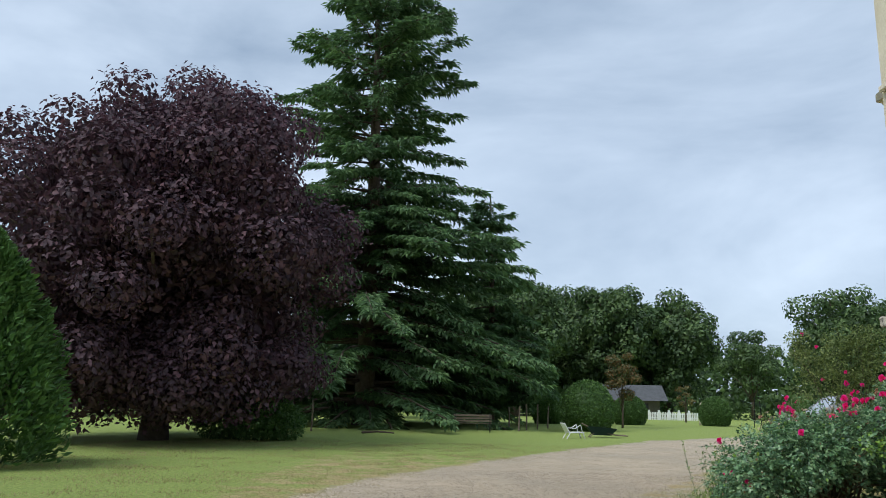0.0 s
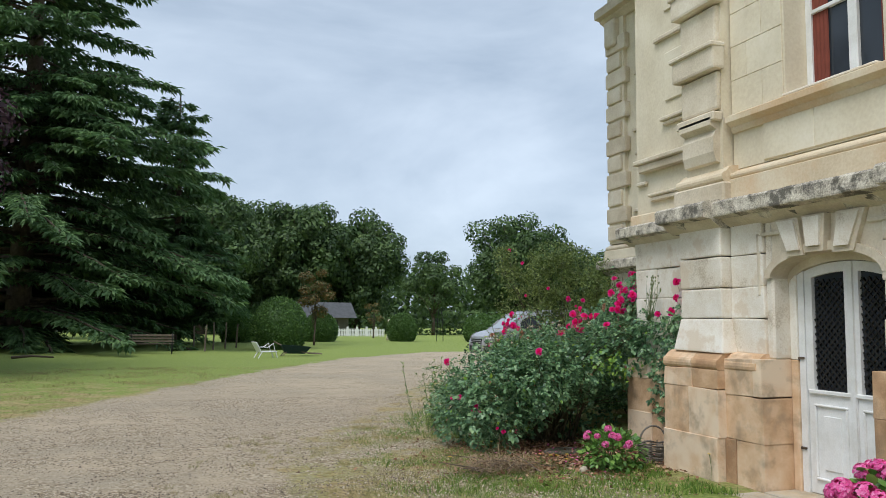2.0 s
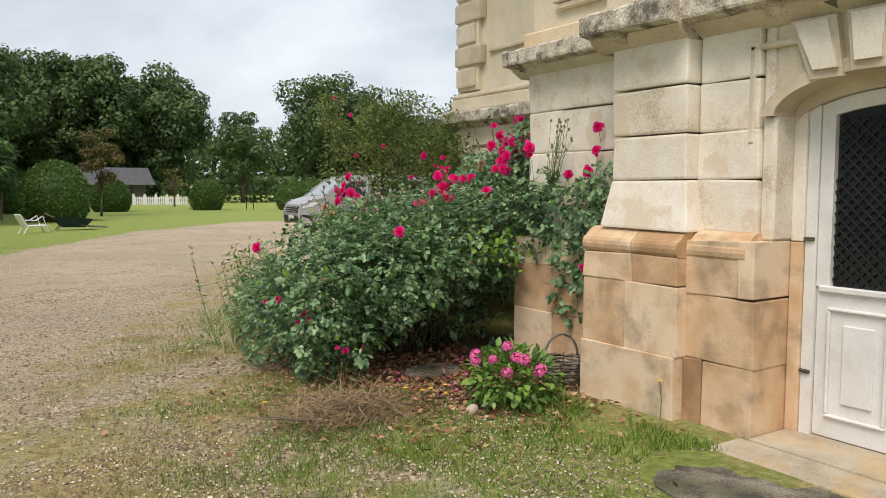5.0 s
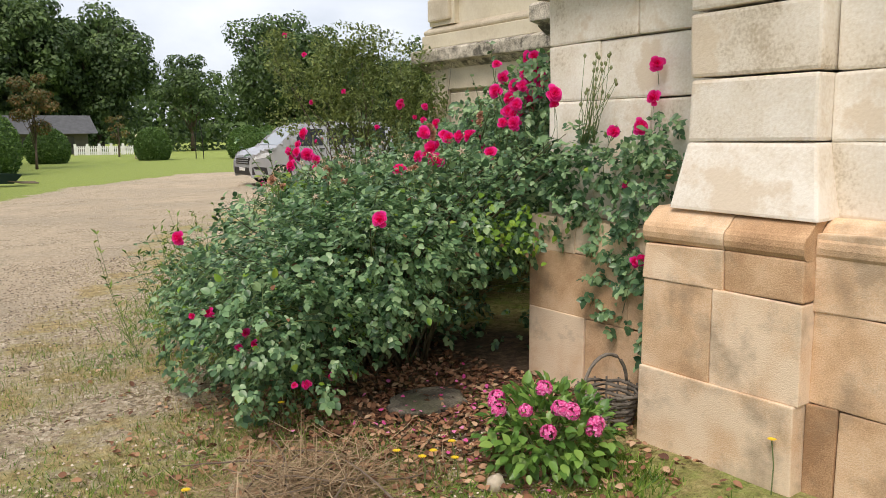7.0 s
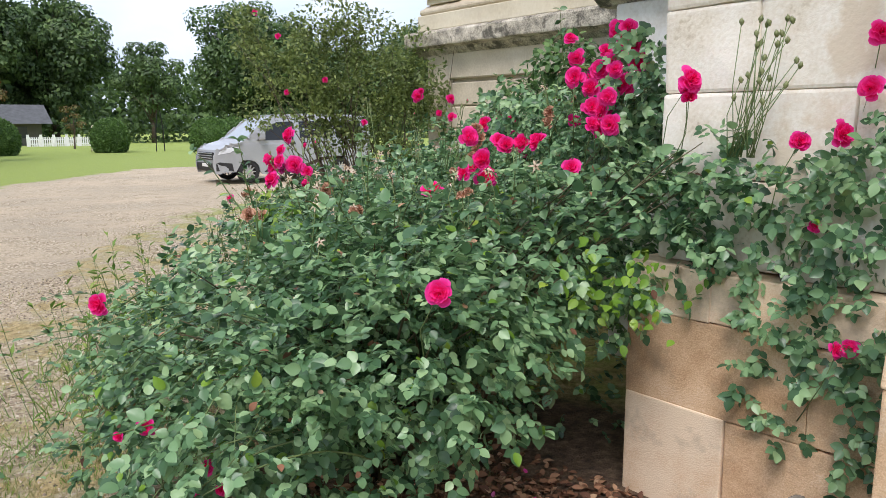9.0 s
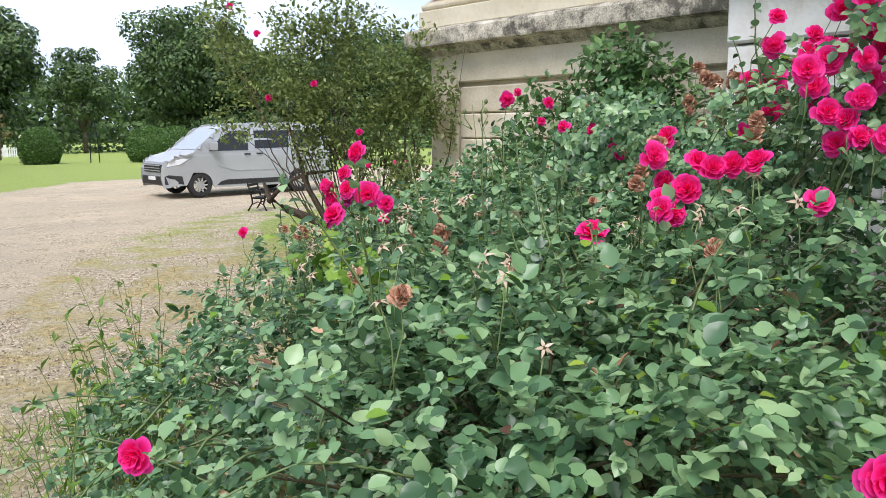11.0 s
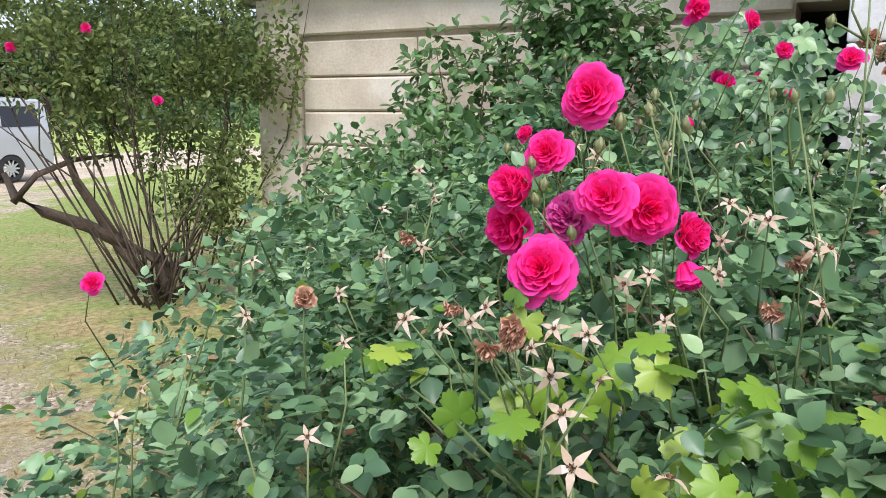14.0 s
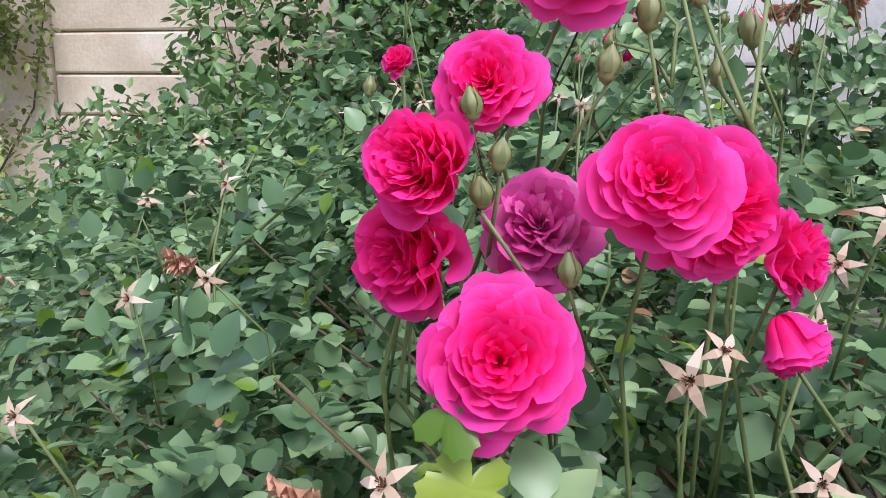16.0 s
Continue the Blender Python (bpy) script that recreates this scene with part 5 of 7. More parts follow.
for s in (-1, 1):
    mirror = part("mirror", box_bm(1.24, 1.42, s * 1.08 - 0.10, s * 1.08 + 0.10, 1.24, 1.48, 0.04, 2), PAINT, van)
    part("mirror_arm", box_bm(1.28, 1.38, min(s * 0.90, s * 1.0), max(s * 0.90, s * 1.0), 1.22, 1.28, 0.01), BLACK_PLASTIC, van)
    for cx in (0.95, 4.02):
        v, f = [], []
        y0, y1 = s * 0.76, s * 0.965
        bm = bmesh.new()
        prof = [(0.20, y0), (0.31, y0), (0.335, y0 + s * 0.03), (0.335, y1 - s * 0.03), (0.31, y1), (0.21, y1)]
        rings = []
        for i in range(28):
            a = 2 * math.pi * i / 28
            rings.append([bm.verts.new((cx + r * math.cos(a), y, 0.30 + r * math.sin(a))) for r, y in prof])
        for i in range(28):
            a, c = rings[i], rings[(i + 1) % 28]
            for k in range(6):
                bm.faces.new((a[k], a[(k + 1) % 6], c[(k + 1) % 6], c[k]))
        wheel = part("wheel", bm, RUBBER, van, "black tyre on an alloy rim")
        bm = bmesh.new()
        for k in range(10):
            a = 2 * math.pi * k / 10
            ca, sa = math.cos(a), math.sin(a)
            quad = []
            for r, w in ((0.05, 0.028), (0.205, 0.016)):
                for d in (-w, w):
                    quad.append((cx + r * ca - d * sa, 0.30 + r * sa + d * ca))
            a0 = [bm.verts.new((quad[i][0], y1 - s * 0.005, quad[i][1])) for i in (0, 1, 3, 2)]
            b0 = [bm.verts.new((quad[i][0], y1 - s * 0.045, quad[i][1])) for i in (0, 1, 3, 2)]
            bm.faces.new(a0)
            for i in range(4):
                bm.faces.new((a0[i], a0[(i + 1) % 4], b0[(i + 1) % 4], b0[i]))
        bmesh.ops.create_cone(bm, cap_ends=True, segments=16, radius1=0.06, radius2=0.05, depth=0.03, matrix=Matrix.Translation((cx, y1 - s * 0.012, 0.30)) @ Matrix.Rotation(radians(90), 4, "X"))
        part("rim", bm, ALLOY, wheel)
van.rotation_euler = (0, 0, radians(-3))

# ---- benches, chair and small things of the park ----
def slat_bench(place, turn, length, material, label, iron=None):
    """A garden bench: slatted seat and back between two end frames."""
    bench = empty("garden_bench", place, label, "bench")
    for i in range(4):
        part("seat_slat", box_bm(-length / 2, length / 2, -0.05 + i * 0.105, 0.035 + i * 0.105, 0.42, 0.45, 0.006), material, bench)
    for i in range(3):
        part("back_slat", box_bm(-length / 2, length / 2, 0.40 + 0.03 * i, 0.425 + 0.03 * i, 0.52 + 0.13 * i, 0.61 + 0.13 * i, 0.006), material, bench)
    for s in (-1, 1):
        v, f = [], []
        x = s * (length / 2 - 0.08)
        tube_into(v, f, [(x, -0.10, 0.0), (x, 0.0, 0.22), (x, -0.06, 0.42), (x, -0.06, 0.64), (x, 0.30, 0.66), (x, 0.40, 0.60)], [0.025] * 6, 6)
        tube_into(v, f, [(x, 0.52, 0.0), (x, 0.36, 0.25), (x, 0.38, 0.45), (x, 0.50, 0.92)], [0.025] * 4, 6)
        tube_into(v, f, [(x, 0.0, 0.2), (x, 0.18, 0.3), (x, 0.36, 0.22)], [0.018] * 3, 6)
        tube_into(v, f, [(x, -0.06, 0.40), (x, 0.40, 0.41)], [0.022] * 2, 6)
        mesh_object("end_frame", v, f, iron or material, bench, True)
    bench.rotation_euler = (0, 0, radians(turn))
    return bench


slat_bench((0.0, 40.6, 0), 180, 1.9, WOOD_GREY, "brown slatted wooden park bench on the lawn", DARK_IRON)
iron_bench = slat_bench((12.75, 26.3, 0), 40, 0.95, DARK_IRON, "small ornate dark cast-iron bench on the gravel", DARK_IRON)
iron_bench.scale = (0.72, 0.72, 0.72)

PLASTIC = surface("white_plastic", [(0.3, (0.70, 0.71, 0.72)), (0.7, (0.80, 0.80, 0.80))], 5, 60, 0.4, 0.05)
GREEN_CANVAS = surface("dark_green_canvas", [(0.3, (0.012, 0.035, 0.03)), (0.7, (0.03, 0.07, 0.055))], 6, 80, 0.8, 0.3)
chair = empty("sun_lounger", (4.5, 35.6, 0), "tipped white plastic sun lounger on the lawn", "lounger")
part("seat", box_bm(-0.55, 0.35, -0.28, 0.28, 0.30, 0.36, 0.02), PLASTIC, chair)
bm = box_bm(0, 0.06, -0.28, 0.28, 0, 0.62, 0.02)
bmesh.ops.rotate(bm, verts=bm.verts, matrix=Matrix.Rotation(radians(30), 3, "Y"))
bmesh.ops.translate(bm, verts=bm.verts, vec=(0.32, 0, 0.32))
part("backrest", bm, PLASTIC, chair)
for x, lean in ((-0.45, -0.12), (0.30, 0.22)):
    for y in (-0.25, 0.25):
        v, f = [], []
        tube_into(v, f, [(x, y, 0.33), (x + lean, y, 0.0)], [0.03, 0.025], 6)
        mesh_object("leg", v, f, PLASTIC, chair)
for y in (-0.27, 0.27):
    v, f = [], []
    tube_into(v, f, [(-0.42, y, 0.33), (-0.30, y, 0.75), (0.0, y, 0.56), (0.2, y, 0.56)], [0.025] * 4, 6)
    mesh_object("armrest", v, f, PLASTIC, chair)
chair.rotation_euler = (0, 0, radians(200))
chair.scale = (0.8, 0.8, 0.8)

barrow = empty("wheelbarrow", (6.0, 37.2, 0), "dark green wheelbarrow tipped on the lawn", "wheelbarrow")
bm = bmesh.new()
lo = [bm.verts.new(p) for p in ((-0.45, -0.25, 0.12), (0.35, -0.25, 0.10), (0.35, 0.25, 0.10), (-0.45, 0.25, 0.12))]
hi = [bm.verts.new(p) for p in ((-0.70, -0.36, 0.50), (0.62, -0.36, 0.40), (0.62, 0.36, 0.40), (-0.70, 0.36, 0.50))]
bm.faces.new(lo[::-1])
for i in range(4):
    bm.faces.new((lo[i], lo[(i + 1) % 4], hi[(i + 1) % 4], hi[i]))
bmesh.ops.solidify(bm, geom=bm.faces[:], thickness=0.02)
part("tray", bm, GREEN_CANVAS, barrow)
for y in (-0.26, 0.26):
    v, f = [], []
    tube_into(v, f, [(-0.95, y * 0.4, 0.62), (-0.3, y, 0.30), (0.6, y, 0.12), (1.1, y * 1.2, 0.10)], [0.028] * 4, 6)
    mesh_object("shaft", v, f, WOOD_GREY, barrow)
    v, f = [], []
    tube_into(v, f, [(-0.35, y, 0.3), (-0.62, y, 0.0)], [0.022] * 2, 6)
    mesh_object("leg", v, f, WOOD_GREY, barrow)

for i, (x, y, h) in enumerate(((-9.3, 37.5, 1.3), (-7.6, 37.8, 1.5), (2.4, 42.5, 1.3), (2.9, 44.5, 1.4), (3.6, 46.0, 1.4), (4.3, 47.5, 1.3), (2.0, 46.5, 1.2))):
    v, f = [], []
    tube_into(v, f, [(0, 0, -0.05), (0.02, 0.01, h * 0.5), (0.03 * (i % 3), 0.02, h)], [0.05, 0.045, 0.04], 7)
    post = mesh_object("wooden_post", v, f, WOOD_GREY)
    post.location = (x, y, 0)
    tagged(post, "weathered wooden stake standing in the lawn", "post", "wooden stakes")
v, f = [], []
tube_into(v, f, [(0, 0, 0.05), (0.7, 0.1, 0.10), (1.5, 0.0, 0.05)], [0.06, 0.05, 0.03], 6)
log = mesh_object("fallen_branch", v, f, BARK)
log.location = (-5.0, 36.5, 0.0)
tagged(log, "fallen bare branch lying on the grass", "branch")

# white paling fence, far house, statue and wire obelisk
a0, a1, fd = radians(11.6), radians(15.0), 73
fence = empty("paling_fence", (1.3 + fd * math.sin(a0), 4.5 + fd * math.cos(a0), 0), "white wooden paling fence across the lawn", "fence")
span = Vector((fd * (math.sin(a1) - math.sin(a0)), fd * (math.cos(a1) - math.cos(a0)), 0))
n_pale = 30
for i in range(n_pale):
    p = span * (i / (n_pale - 1))
    h = 0.92 if i % 6 == 0 else 0.72
    w = 0.10 if i % 6 == 0 else 0.045
    part("pale", box_bm(p.x - w, p.x + w, p.y - 0.03, p.y + 0.03, 0, h, 0.01), WHITE_PAINT, fence)
for z in (0.2, 0.55):
    v, f = [], []
    tube_into(v, f, [(0, 0.03, z), tuple(span + Vector((0, 0.03, z)))], [0.05, 0.05], 4)
    mesh_object("rail", v, f, WHITE_PAINT, fence)
a = radians(10.1)
cottage = empty("far_house", (1.3 + 78 * math.sin(a), 4.5 + 78 * math.cos(a), 0), "low far house with a grey slate roof", "house")
# the dark below the roof is put into the wall colour
part("wall", box_bm(-3.2, 2.8, -1.6, 2, 0, 1.9), SHADE_DARK, cottage)
part("roof", prism_bm([(-2.8, 1.75), (0, 3.3), (2.8, 1.75), (0, 1.9)], 0, 1, axis="x"), SLATE, cottage).matrix_local = Matrix.Translation((-3.8, 0, 0)) @ Matrix.Diagonal((7.2, 1, 1, 1))
for x in (-1.8, 1.2):
    part("window", box_bm(x - 0.5, x + 0.5, -1.66, -1.58, 0.6, 1.5), DARK_GLASS, cottage)
a = radians(15.4)
bm = bmesh.new()
bmesh.ops.create_cone(bm, cap_ends=True, segments=12, radius1=0.26, radius2=0.22, depth=0.5, matrix=Matrix.Translation((0, 0, 0.25)))
bmesh.ops.create_cone(bm, cap_ends=True, segments=12, radius1=0.20, radius2=0.15, depth=0.9, matrix=Matrix.Translation((0, 0, 0.95)))
bmesh.ops.create_uvsphere(bm, u_segments=12, v_segments=8, radius=0.16, matrix=Matrix.Translation((0, 0, 1.5)))
statue = part("statue", bm, STONE, smooth=True)
statue.location = (1.3 + 60 * math.sin(a), 4.5 + 60 * math.cos(a), 0)
tagged(statue, "small pale stone garden statue beside a topiary dome", "statue")
a = radians(19.2)
obelisk = empty("wire_obelisk", (1.3 + 58 * math.sin(a), 4.5 + 58 * math.cos(a), 0), "thin dark wire plant support on the lawn", "plant support")
for k in range(4):
    v, f = [], []
    ca, sa = math.cos(k * math.pi / 2 + 0.4), math.sin(k * math.pi / 2 + 0.4)
    tube_into(v, f, [(ca * 0.35, sa * 0.35, 0), (ca * 0.3, sa * 0.3, 1.4), (ca * 0.1, sa * 0.1, 2.6)], [0.02] * 3, 4)
    mesh_object("rod", v, f, DARK_IRON, obelisk)
a = radians(9.7)
broad_tree("sapling", (1.3 + 47 * math.sin(a), 4.5 + 47 * math.cos(a), 0), 5.0, 1.25, 0.06, AUTUMN_LEAF, 2600, 0.15, "young tree with sparse rusty leaves on the lawn", 0.35, 9, seed=51)
a = radians(14.2)
broad_tree("sapling", (1.3 + 66 * math.sin(a), 4.5 + 66 * math.cos(a), 0), 3.4, 0.8, 0.06, AUTUMN_LEAF, 420, 0.16, "young tree with sparse rusty leaves on the lawn", 0.35, 7, seed=52)


def low_shrub(name, place, lumps, count, size, material, label, category="shrub", shape=DIAMOND):
    thing = empty(name, place, label, category)
    pts, out = in_lumps(lumps, count, 0.5)
    keep = pts[:, 2] > 0.02
    pts, out = pts[keep], out[keep]
    s = rng.uniform(0.6, 1.3, len(pts)) * size
    leaves("foliage", shape, pts, out + rng.normal(size=out.shape) * 0.7, out * 0.6 + np.array([0, 0, 1]) + rng.normal(size=out.shape) * 0.4, s, s * 0.65, material, thing)
    v, f = [], []
    for c, r in lumps:
        tube_into(v, f, [(c[0] * 0.2, c[1] * 0.2, 0), (c[0] * 0.6, c[1] * 0.6, c[2] * 0.6), c], [0.03, 0.02, 0.008], 5)
    mesh_object("stems", v, f, STEM, thing)
    return thing


low_shrub("green_shrub", (-7.9, 29.5, 0), [((0, 0, 0.9), (1.4, 1.2, 0.9)), ((-1.4, 0.3, 0.8), (1.1, 1, 0.8)), ((1.0, 0.2, 0.6), (0.8, 0.8, 0.6))], 9000, 0.13, THUJA_LEAF, "low green shrub beside the purple-leaved tree")


# ---- rose blooms, buds and spent flowers ----
def rose_data(name, seed, openness, material, ruffle=0.035, fine=True):
    """A full rose: broad cupped petals wound in a spiral, radius about one, opening along +z."""
    r_ = random.Random(seed)
    verts, faces, rims = [], [], []
    NU, NV, total = (8, 7, 44) if fine else (5, 4, 28)
    for k in range(total):
        s_ = k / (total - 1)
        phi = 2.399963 * k + r_.uniform(-0.4, 0.4)
        rim_r = (0.05 + 0.95 * s_ ** 0.85) * r_.uniform(0.90, 1.07)
        rim_z = 0.34 + 0.30 * s_ - 0.92 * s_ * s_ + r_.uniform(-0.08, 0.08)
        if openness < 0.8:
            rim_r, rim_z = rim_r * (0.45 + 0.55 * openness), rim_z + (1 - openness) * (0.35 + 0.75 * s_)
        half = (1.05 - 0.48 * s_) * r_.uniform(0.9, 1.15)
        foot = -0.42 + 0.10 * (1 - s_)
        ph, skew = r_.uniform(0, 6.28), r_.uniform(-0.12, 0.12)
        notch = r_.uniform(0.0, 0.10)
        base = len(verts)
        for j in range(NV + 1):
            v = j / NV
            rad = 0.004 + rim_r * v ** (0.75 + 0.35 * (1 - s_))
            zz = foot + (rim_z - foot) * v ** (1.15 + 0.9 * s_)
            # the lip rolls outward and down
            lip = max(0.0, v - 0.80) / 0.20
            rad += 0.07 * lip * (0.3 + s_)
            zz -= 0.10 * lip * lip * (0.35 + s_)
            for i in range(NU + 1):
                u = 2 * i / NU - 1
                ruf = ruffle * (1.5 - 0.5 * s_) * v * v * (math.sin(4 * u + ph) + 0.5 * math.sin(9 * u + 2 * ph))
                edge = 1 - (0.16 + 0.08 * s_) * abs(u) ** 3 * v - notch * math.exp(-(u / 0.22) ** 2) * lip
                ang = phi + (u + skew * v) * half * (0.55 + 0.45 * v)
                rr = max(0.012, rad * edge)
                verts.append((rr * math.cos(ang), rr * math.sin(ang), zz + ruf + 0.10 * u * u * v * (1 - 0.5 * s_) - 0.05 * (1 - u * u) * v * s_))
                rims.append(min(1.0, 0.9 * lip + 0.35 * s_ * v + 0.12 * abs(u) * v) * (0.30 + 0.70 * s_))
        for j in range(NV):
            for i in range(NU):
                a = base + j * (NU + 1) + i
                faces.append((a, a + 1, a + NU + 2, a + NU + 1))
    me = bpy.data.meshes.new(name)
    me.from_pydata(verts, [], faces)
    me.materials.append(material)
    me.attributes.new("rim", "FLOAT", "POINT").data.foreach_set("value", rims)
    me.polygons.foreach_set("use_smooth", [True] * len(me.polygons))
    return me


ROSES = [rose_data("rose", 1, 1.0, ROSE), rose_data("rose", 2, 0.92, ROSE), rose_data("rose", 3, 1.06, ROSE), rose_data("rose", 4, 0.72, ROSE)]
FADED = rose_data("rose", 5, 0.85, ROSE_FADED, 0.10)
HALF = rose_data("rose", 6, 0.42, ROSE)
WITHERED = rose_data("withered_rose", 7, 0.8, DEAD_PETAL, 0.22, False)
SMALL_ROSES = [rose_data("rose", k, o, ROSE, 0.05, False) for k, o in ((11, 1.0), (12, 0.9), (13, 1.05), (14, 0.7))]


def star_data():
    """A spent flower: five pointed sepals round a dry brown heart."""
    verts, faces, mats = [], [], []
    for k in range(5):
        a = 2 * math.pi * k / 5
        b0 = len(verts)
        for r, w, z in ((0.10, 0.11, 0.0), (0.42, 0.19, 0.06), (0.78, 0.11, 0.0 - 0.10 * (k % 3)), (1.15, 0.0, -0.12 - 0.22 * (k % 3))):
            for s in ((-1, 1) if w else (0,)):
                verts.append((r * math.cos(a) - s * w * math.sin(a), r * math.sin(a) + s * w * math.cos(a), z + (0.03 if s else 0)))
        faces += [(b0, b0 + 1, b0 + 3, b0 + 2), (b0 + 2, b0 + 3, b0 + 5, b0 + 4), (b0 + 4, b0 + 5, b0 + 6)]
        mats += [0, 0, 0]
    r_ = random.Random(4)
    for k in range(26):
        a, t = r_.uniform(0, 6.28), r_.uniform(0.05, 0.26)
        b0 = len(verts)
        x, y = t * math.cos(a), t * math.sin(a)
        verts += [(x * 0.5, y * 0.5, 0.0), (x + 0.03, y, 0.20 + r_.uniform(-.06, .08)), (x, y + 0.03, 0.20), (x - 0.03, y - 0.02, 0.16)]
        faces += [(b0, b0 + 1, b0 + 2), (b0, b0 + 2, b0 + 3), (b0, b0 + 3, b0 + 1)]
        mats += [1, 1, 1]
    b0 = len(verts)
    rings = ((0.0, -0.42), (0.10, -0.38), (0.15, -0.22), (0.12, -0.02), (0.16, 0.06))
    for r, z in rings:
        for k in range(8):
            verts.append((r * math.cos(k * math.pi / 4), r * math.sin(k * math.pi / 4), z))
    for j in range(4):
        for k in range(8):
            faces.append((b0 + j * 8 + k, b0 + j * 8 + (k + 1) % 8, b0 + j * 8 + 8 + (k + 1) % 8, b0 + j * 8 + 8 + k))
            mats.append(2)
    me = bpy.data.meshes.new("spent_flower")
    me.from_pydata(verts, [], faces)
    for m in (SEPAL, FALLEN, BUD_GREEN):
        me.materials.append(m)
    me.polygons.foreach_set("material_index", mats)
    return me


def bud_data(pink):
    verts, faces, mats = [], [], []
    prof = ((0.02, -0.78), (0.18, -0.66), (0.36, -0.48), (0.34, -0.34), (0.50, -0.05), (0.46, 0.25), (0.26, 0.52), (0.05, 0.80))
    n_ = 10
    for r, z in prof:
        for k in range(n_):
            verts.append((r * math.cos(2 * math.pi * k / n_), r * math.sin(2 * math.pi * k / n_), z))
    for j in range(len(prof) - 1):
        for k in range(n_):
            faces.append((j * n_ + k, j * n_ + (k + 1) % n_, (j + 1) * n_ + (k + 1) % n_, (j + 1) * n_ + k))
            mats.append(1 if (pink and j > 3 and k % 5 in (0, 1)) else 0)
    for k in range(5):
        a = 2 * math.pi * (k + 0.5) / 5
        b0 = len(verts)
        for r, w, z in ((0.42, 0.18, -0.3), (0.56, 0.13, 0.1), (0.36, 0.05, 0.55)):
            for s in (-1, 1):
                verts.append((r * math.cos(a) - s * w * math.sin(a), r * math.sin(a) + s * w * math.cos(a), z))
        verts.append((0.16 * math.cos(a), 0.16 * math.sin(a), 0.98))
        faces += [(b0, b0 + 1, b0 + 3, b0 + 2), (b0 + 2, b0 + 3, b0 + 5, b0 + 4), (b0 + 4, b0 + 5, b0 + 6)]
        mats += [0, 0, 0]
    me = bpy.data.meshes.new("rose_bud")
    me.from_pydata(verts, [], faces)
    for m in (BUD_GREEN, ROSE):
        me.materials.append(m)
    me.polygons.foreach_set("material_index", mats)
    me.polygons.foreach_set("use_smooth", [True] * len(me.polygons))
    return me


STAR, BUDS = star_data(), [bud_data(False), bud_data(True)]


def flower(me, name, at, facing, radius, parent, label=""):
    ob = new(name, me)
    q = Vector(facing).to_track_quat("Z", "Y").to_matrix().to_4x4()
    m = Matrix.Translation(at) @ q @ Matrix.Rotation(random.uniform(0, 6.28), 4, "Z") @ Matrix.Scale(radius, 4)
    ob.parent = parent
    ob.matrix_parent_inverse = Matrix.Translation(-parent.location)
    ob.matrix_basis = m
    if label:
        ob["label"] = label
    return ob


canes_v, canes_f = [], []


def stalk(tip, root, thick=0.0018, bow=0.06):
    tip, root = Vector(tip), Vector(root)
    thick = min(thick, 0.0018)
    mid = (tip + root) / 2 + Vector((random.uniform(-bow, bow), random.uniform(-bow, bow), bow * 0.5))
    tube_into(canes_v, canes_f, [root, root.lerp(mid, 0.5) * 0.5 + (root * 0.25 + mid * 0.25), mid, tip], [thick * 1.3, thick * 1.2, thick * 1.1, thick], 5)


random.seed(5)
# the great cluster of open roses
R_UP = 1.02
for me, x, y, z, r, face in ((ROSES[2], 5.245, 12.940, 1.480, 0.053, (-1, -0.1, 0.42)), (ROSES[0], 5.255, 12.852, 1.590, 0.044, (-1, 0.05, 0.35)), (ROSES[1], 5.330, 12.805, 1.562, 0.056, (-1, -0.75, -0.05)),
                              (ROSES[3], 5.300, 13.010, 1.530, 0.053, (-1, 0.55, 0.02)), (HALF, 5.275, 12.990, 1.592, 0.052, (-1, 0.35, 0.25)), (FADED, 5.315, 12.925, 1.552, 0.044, (-1, 0.0, 0.5)),
                              (ROSES[1], 5.325, 12.965, 1.645, 0.038, (-1, 0.12, 0.30)), (ROSES[0], 5.345, 12.906, 1.732, 0.049, (-1, 0.05, 0.25)), (HALF, 5.370, 12.752, 1.470, 0.037, (-0.3, -0.5, -0.9)), (ROSES[3], 5.385, 12.752, 1.524, 0.040, (-0.4, -1, 0.2)),
                              (ROSES[3], 5.56, 13.09, 1.665, 0.021, (-0.8, 0.5, 0.5))):
    flower(me, "rose", (x, y, z), face, r * R_UP, bush, "faded mauve rose" if me is FADED else "crimson pink rose")
    stalk((x + 0.02, y, z - 0.015), (x + random.uniform(0.12, .25), y + random.uniform(-.10, .10), 1.24))
for x, y, z, k, r in ((5.275, 12.902, 1.530, 0, 0.016), (5.262, 12.955, 1.578, 0, 0.015), (5.268, 12.945, 1.600, 0, 0.014), (5.262, 12.962, 1.630, 0, 0.014), (5.34, 12.885, 1.655, 0, 0.017), (5.36, 12.86, 1.690, 0, 0.019), (5.50, 13.10, 1.64, 0, 0.013),
                      (5.46, 12.78, 1.685, 1, 0.020), (5.36, 12.90, 1.705, 1, 0.017)):
    flower(BUDS[k], "rose_bud", (x, y, z), (random.uniform(-.4, .1), random.uniform(-.2, .2), 1), r, bush, "pale green rose bud")
    stalk((x, y, z - 0.012), (x + random.uniform(.06, .14), y + random.uniform(-.05, .05), z - 0.16), 0.0015, 0.02)
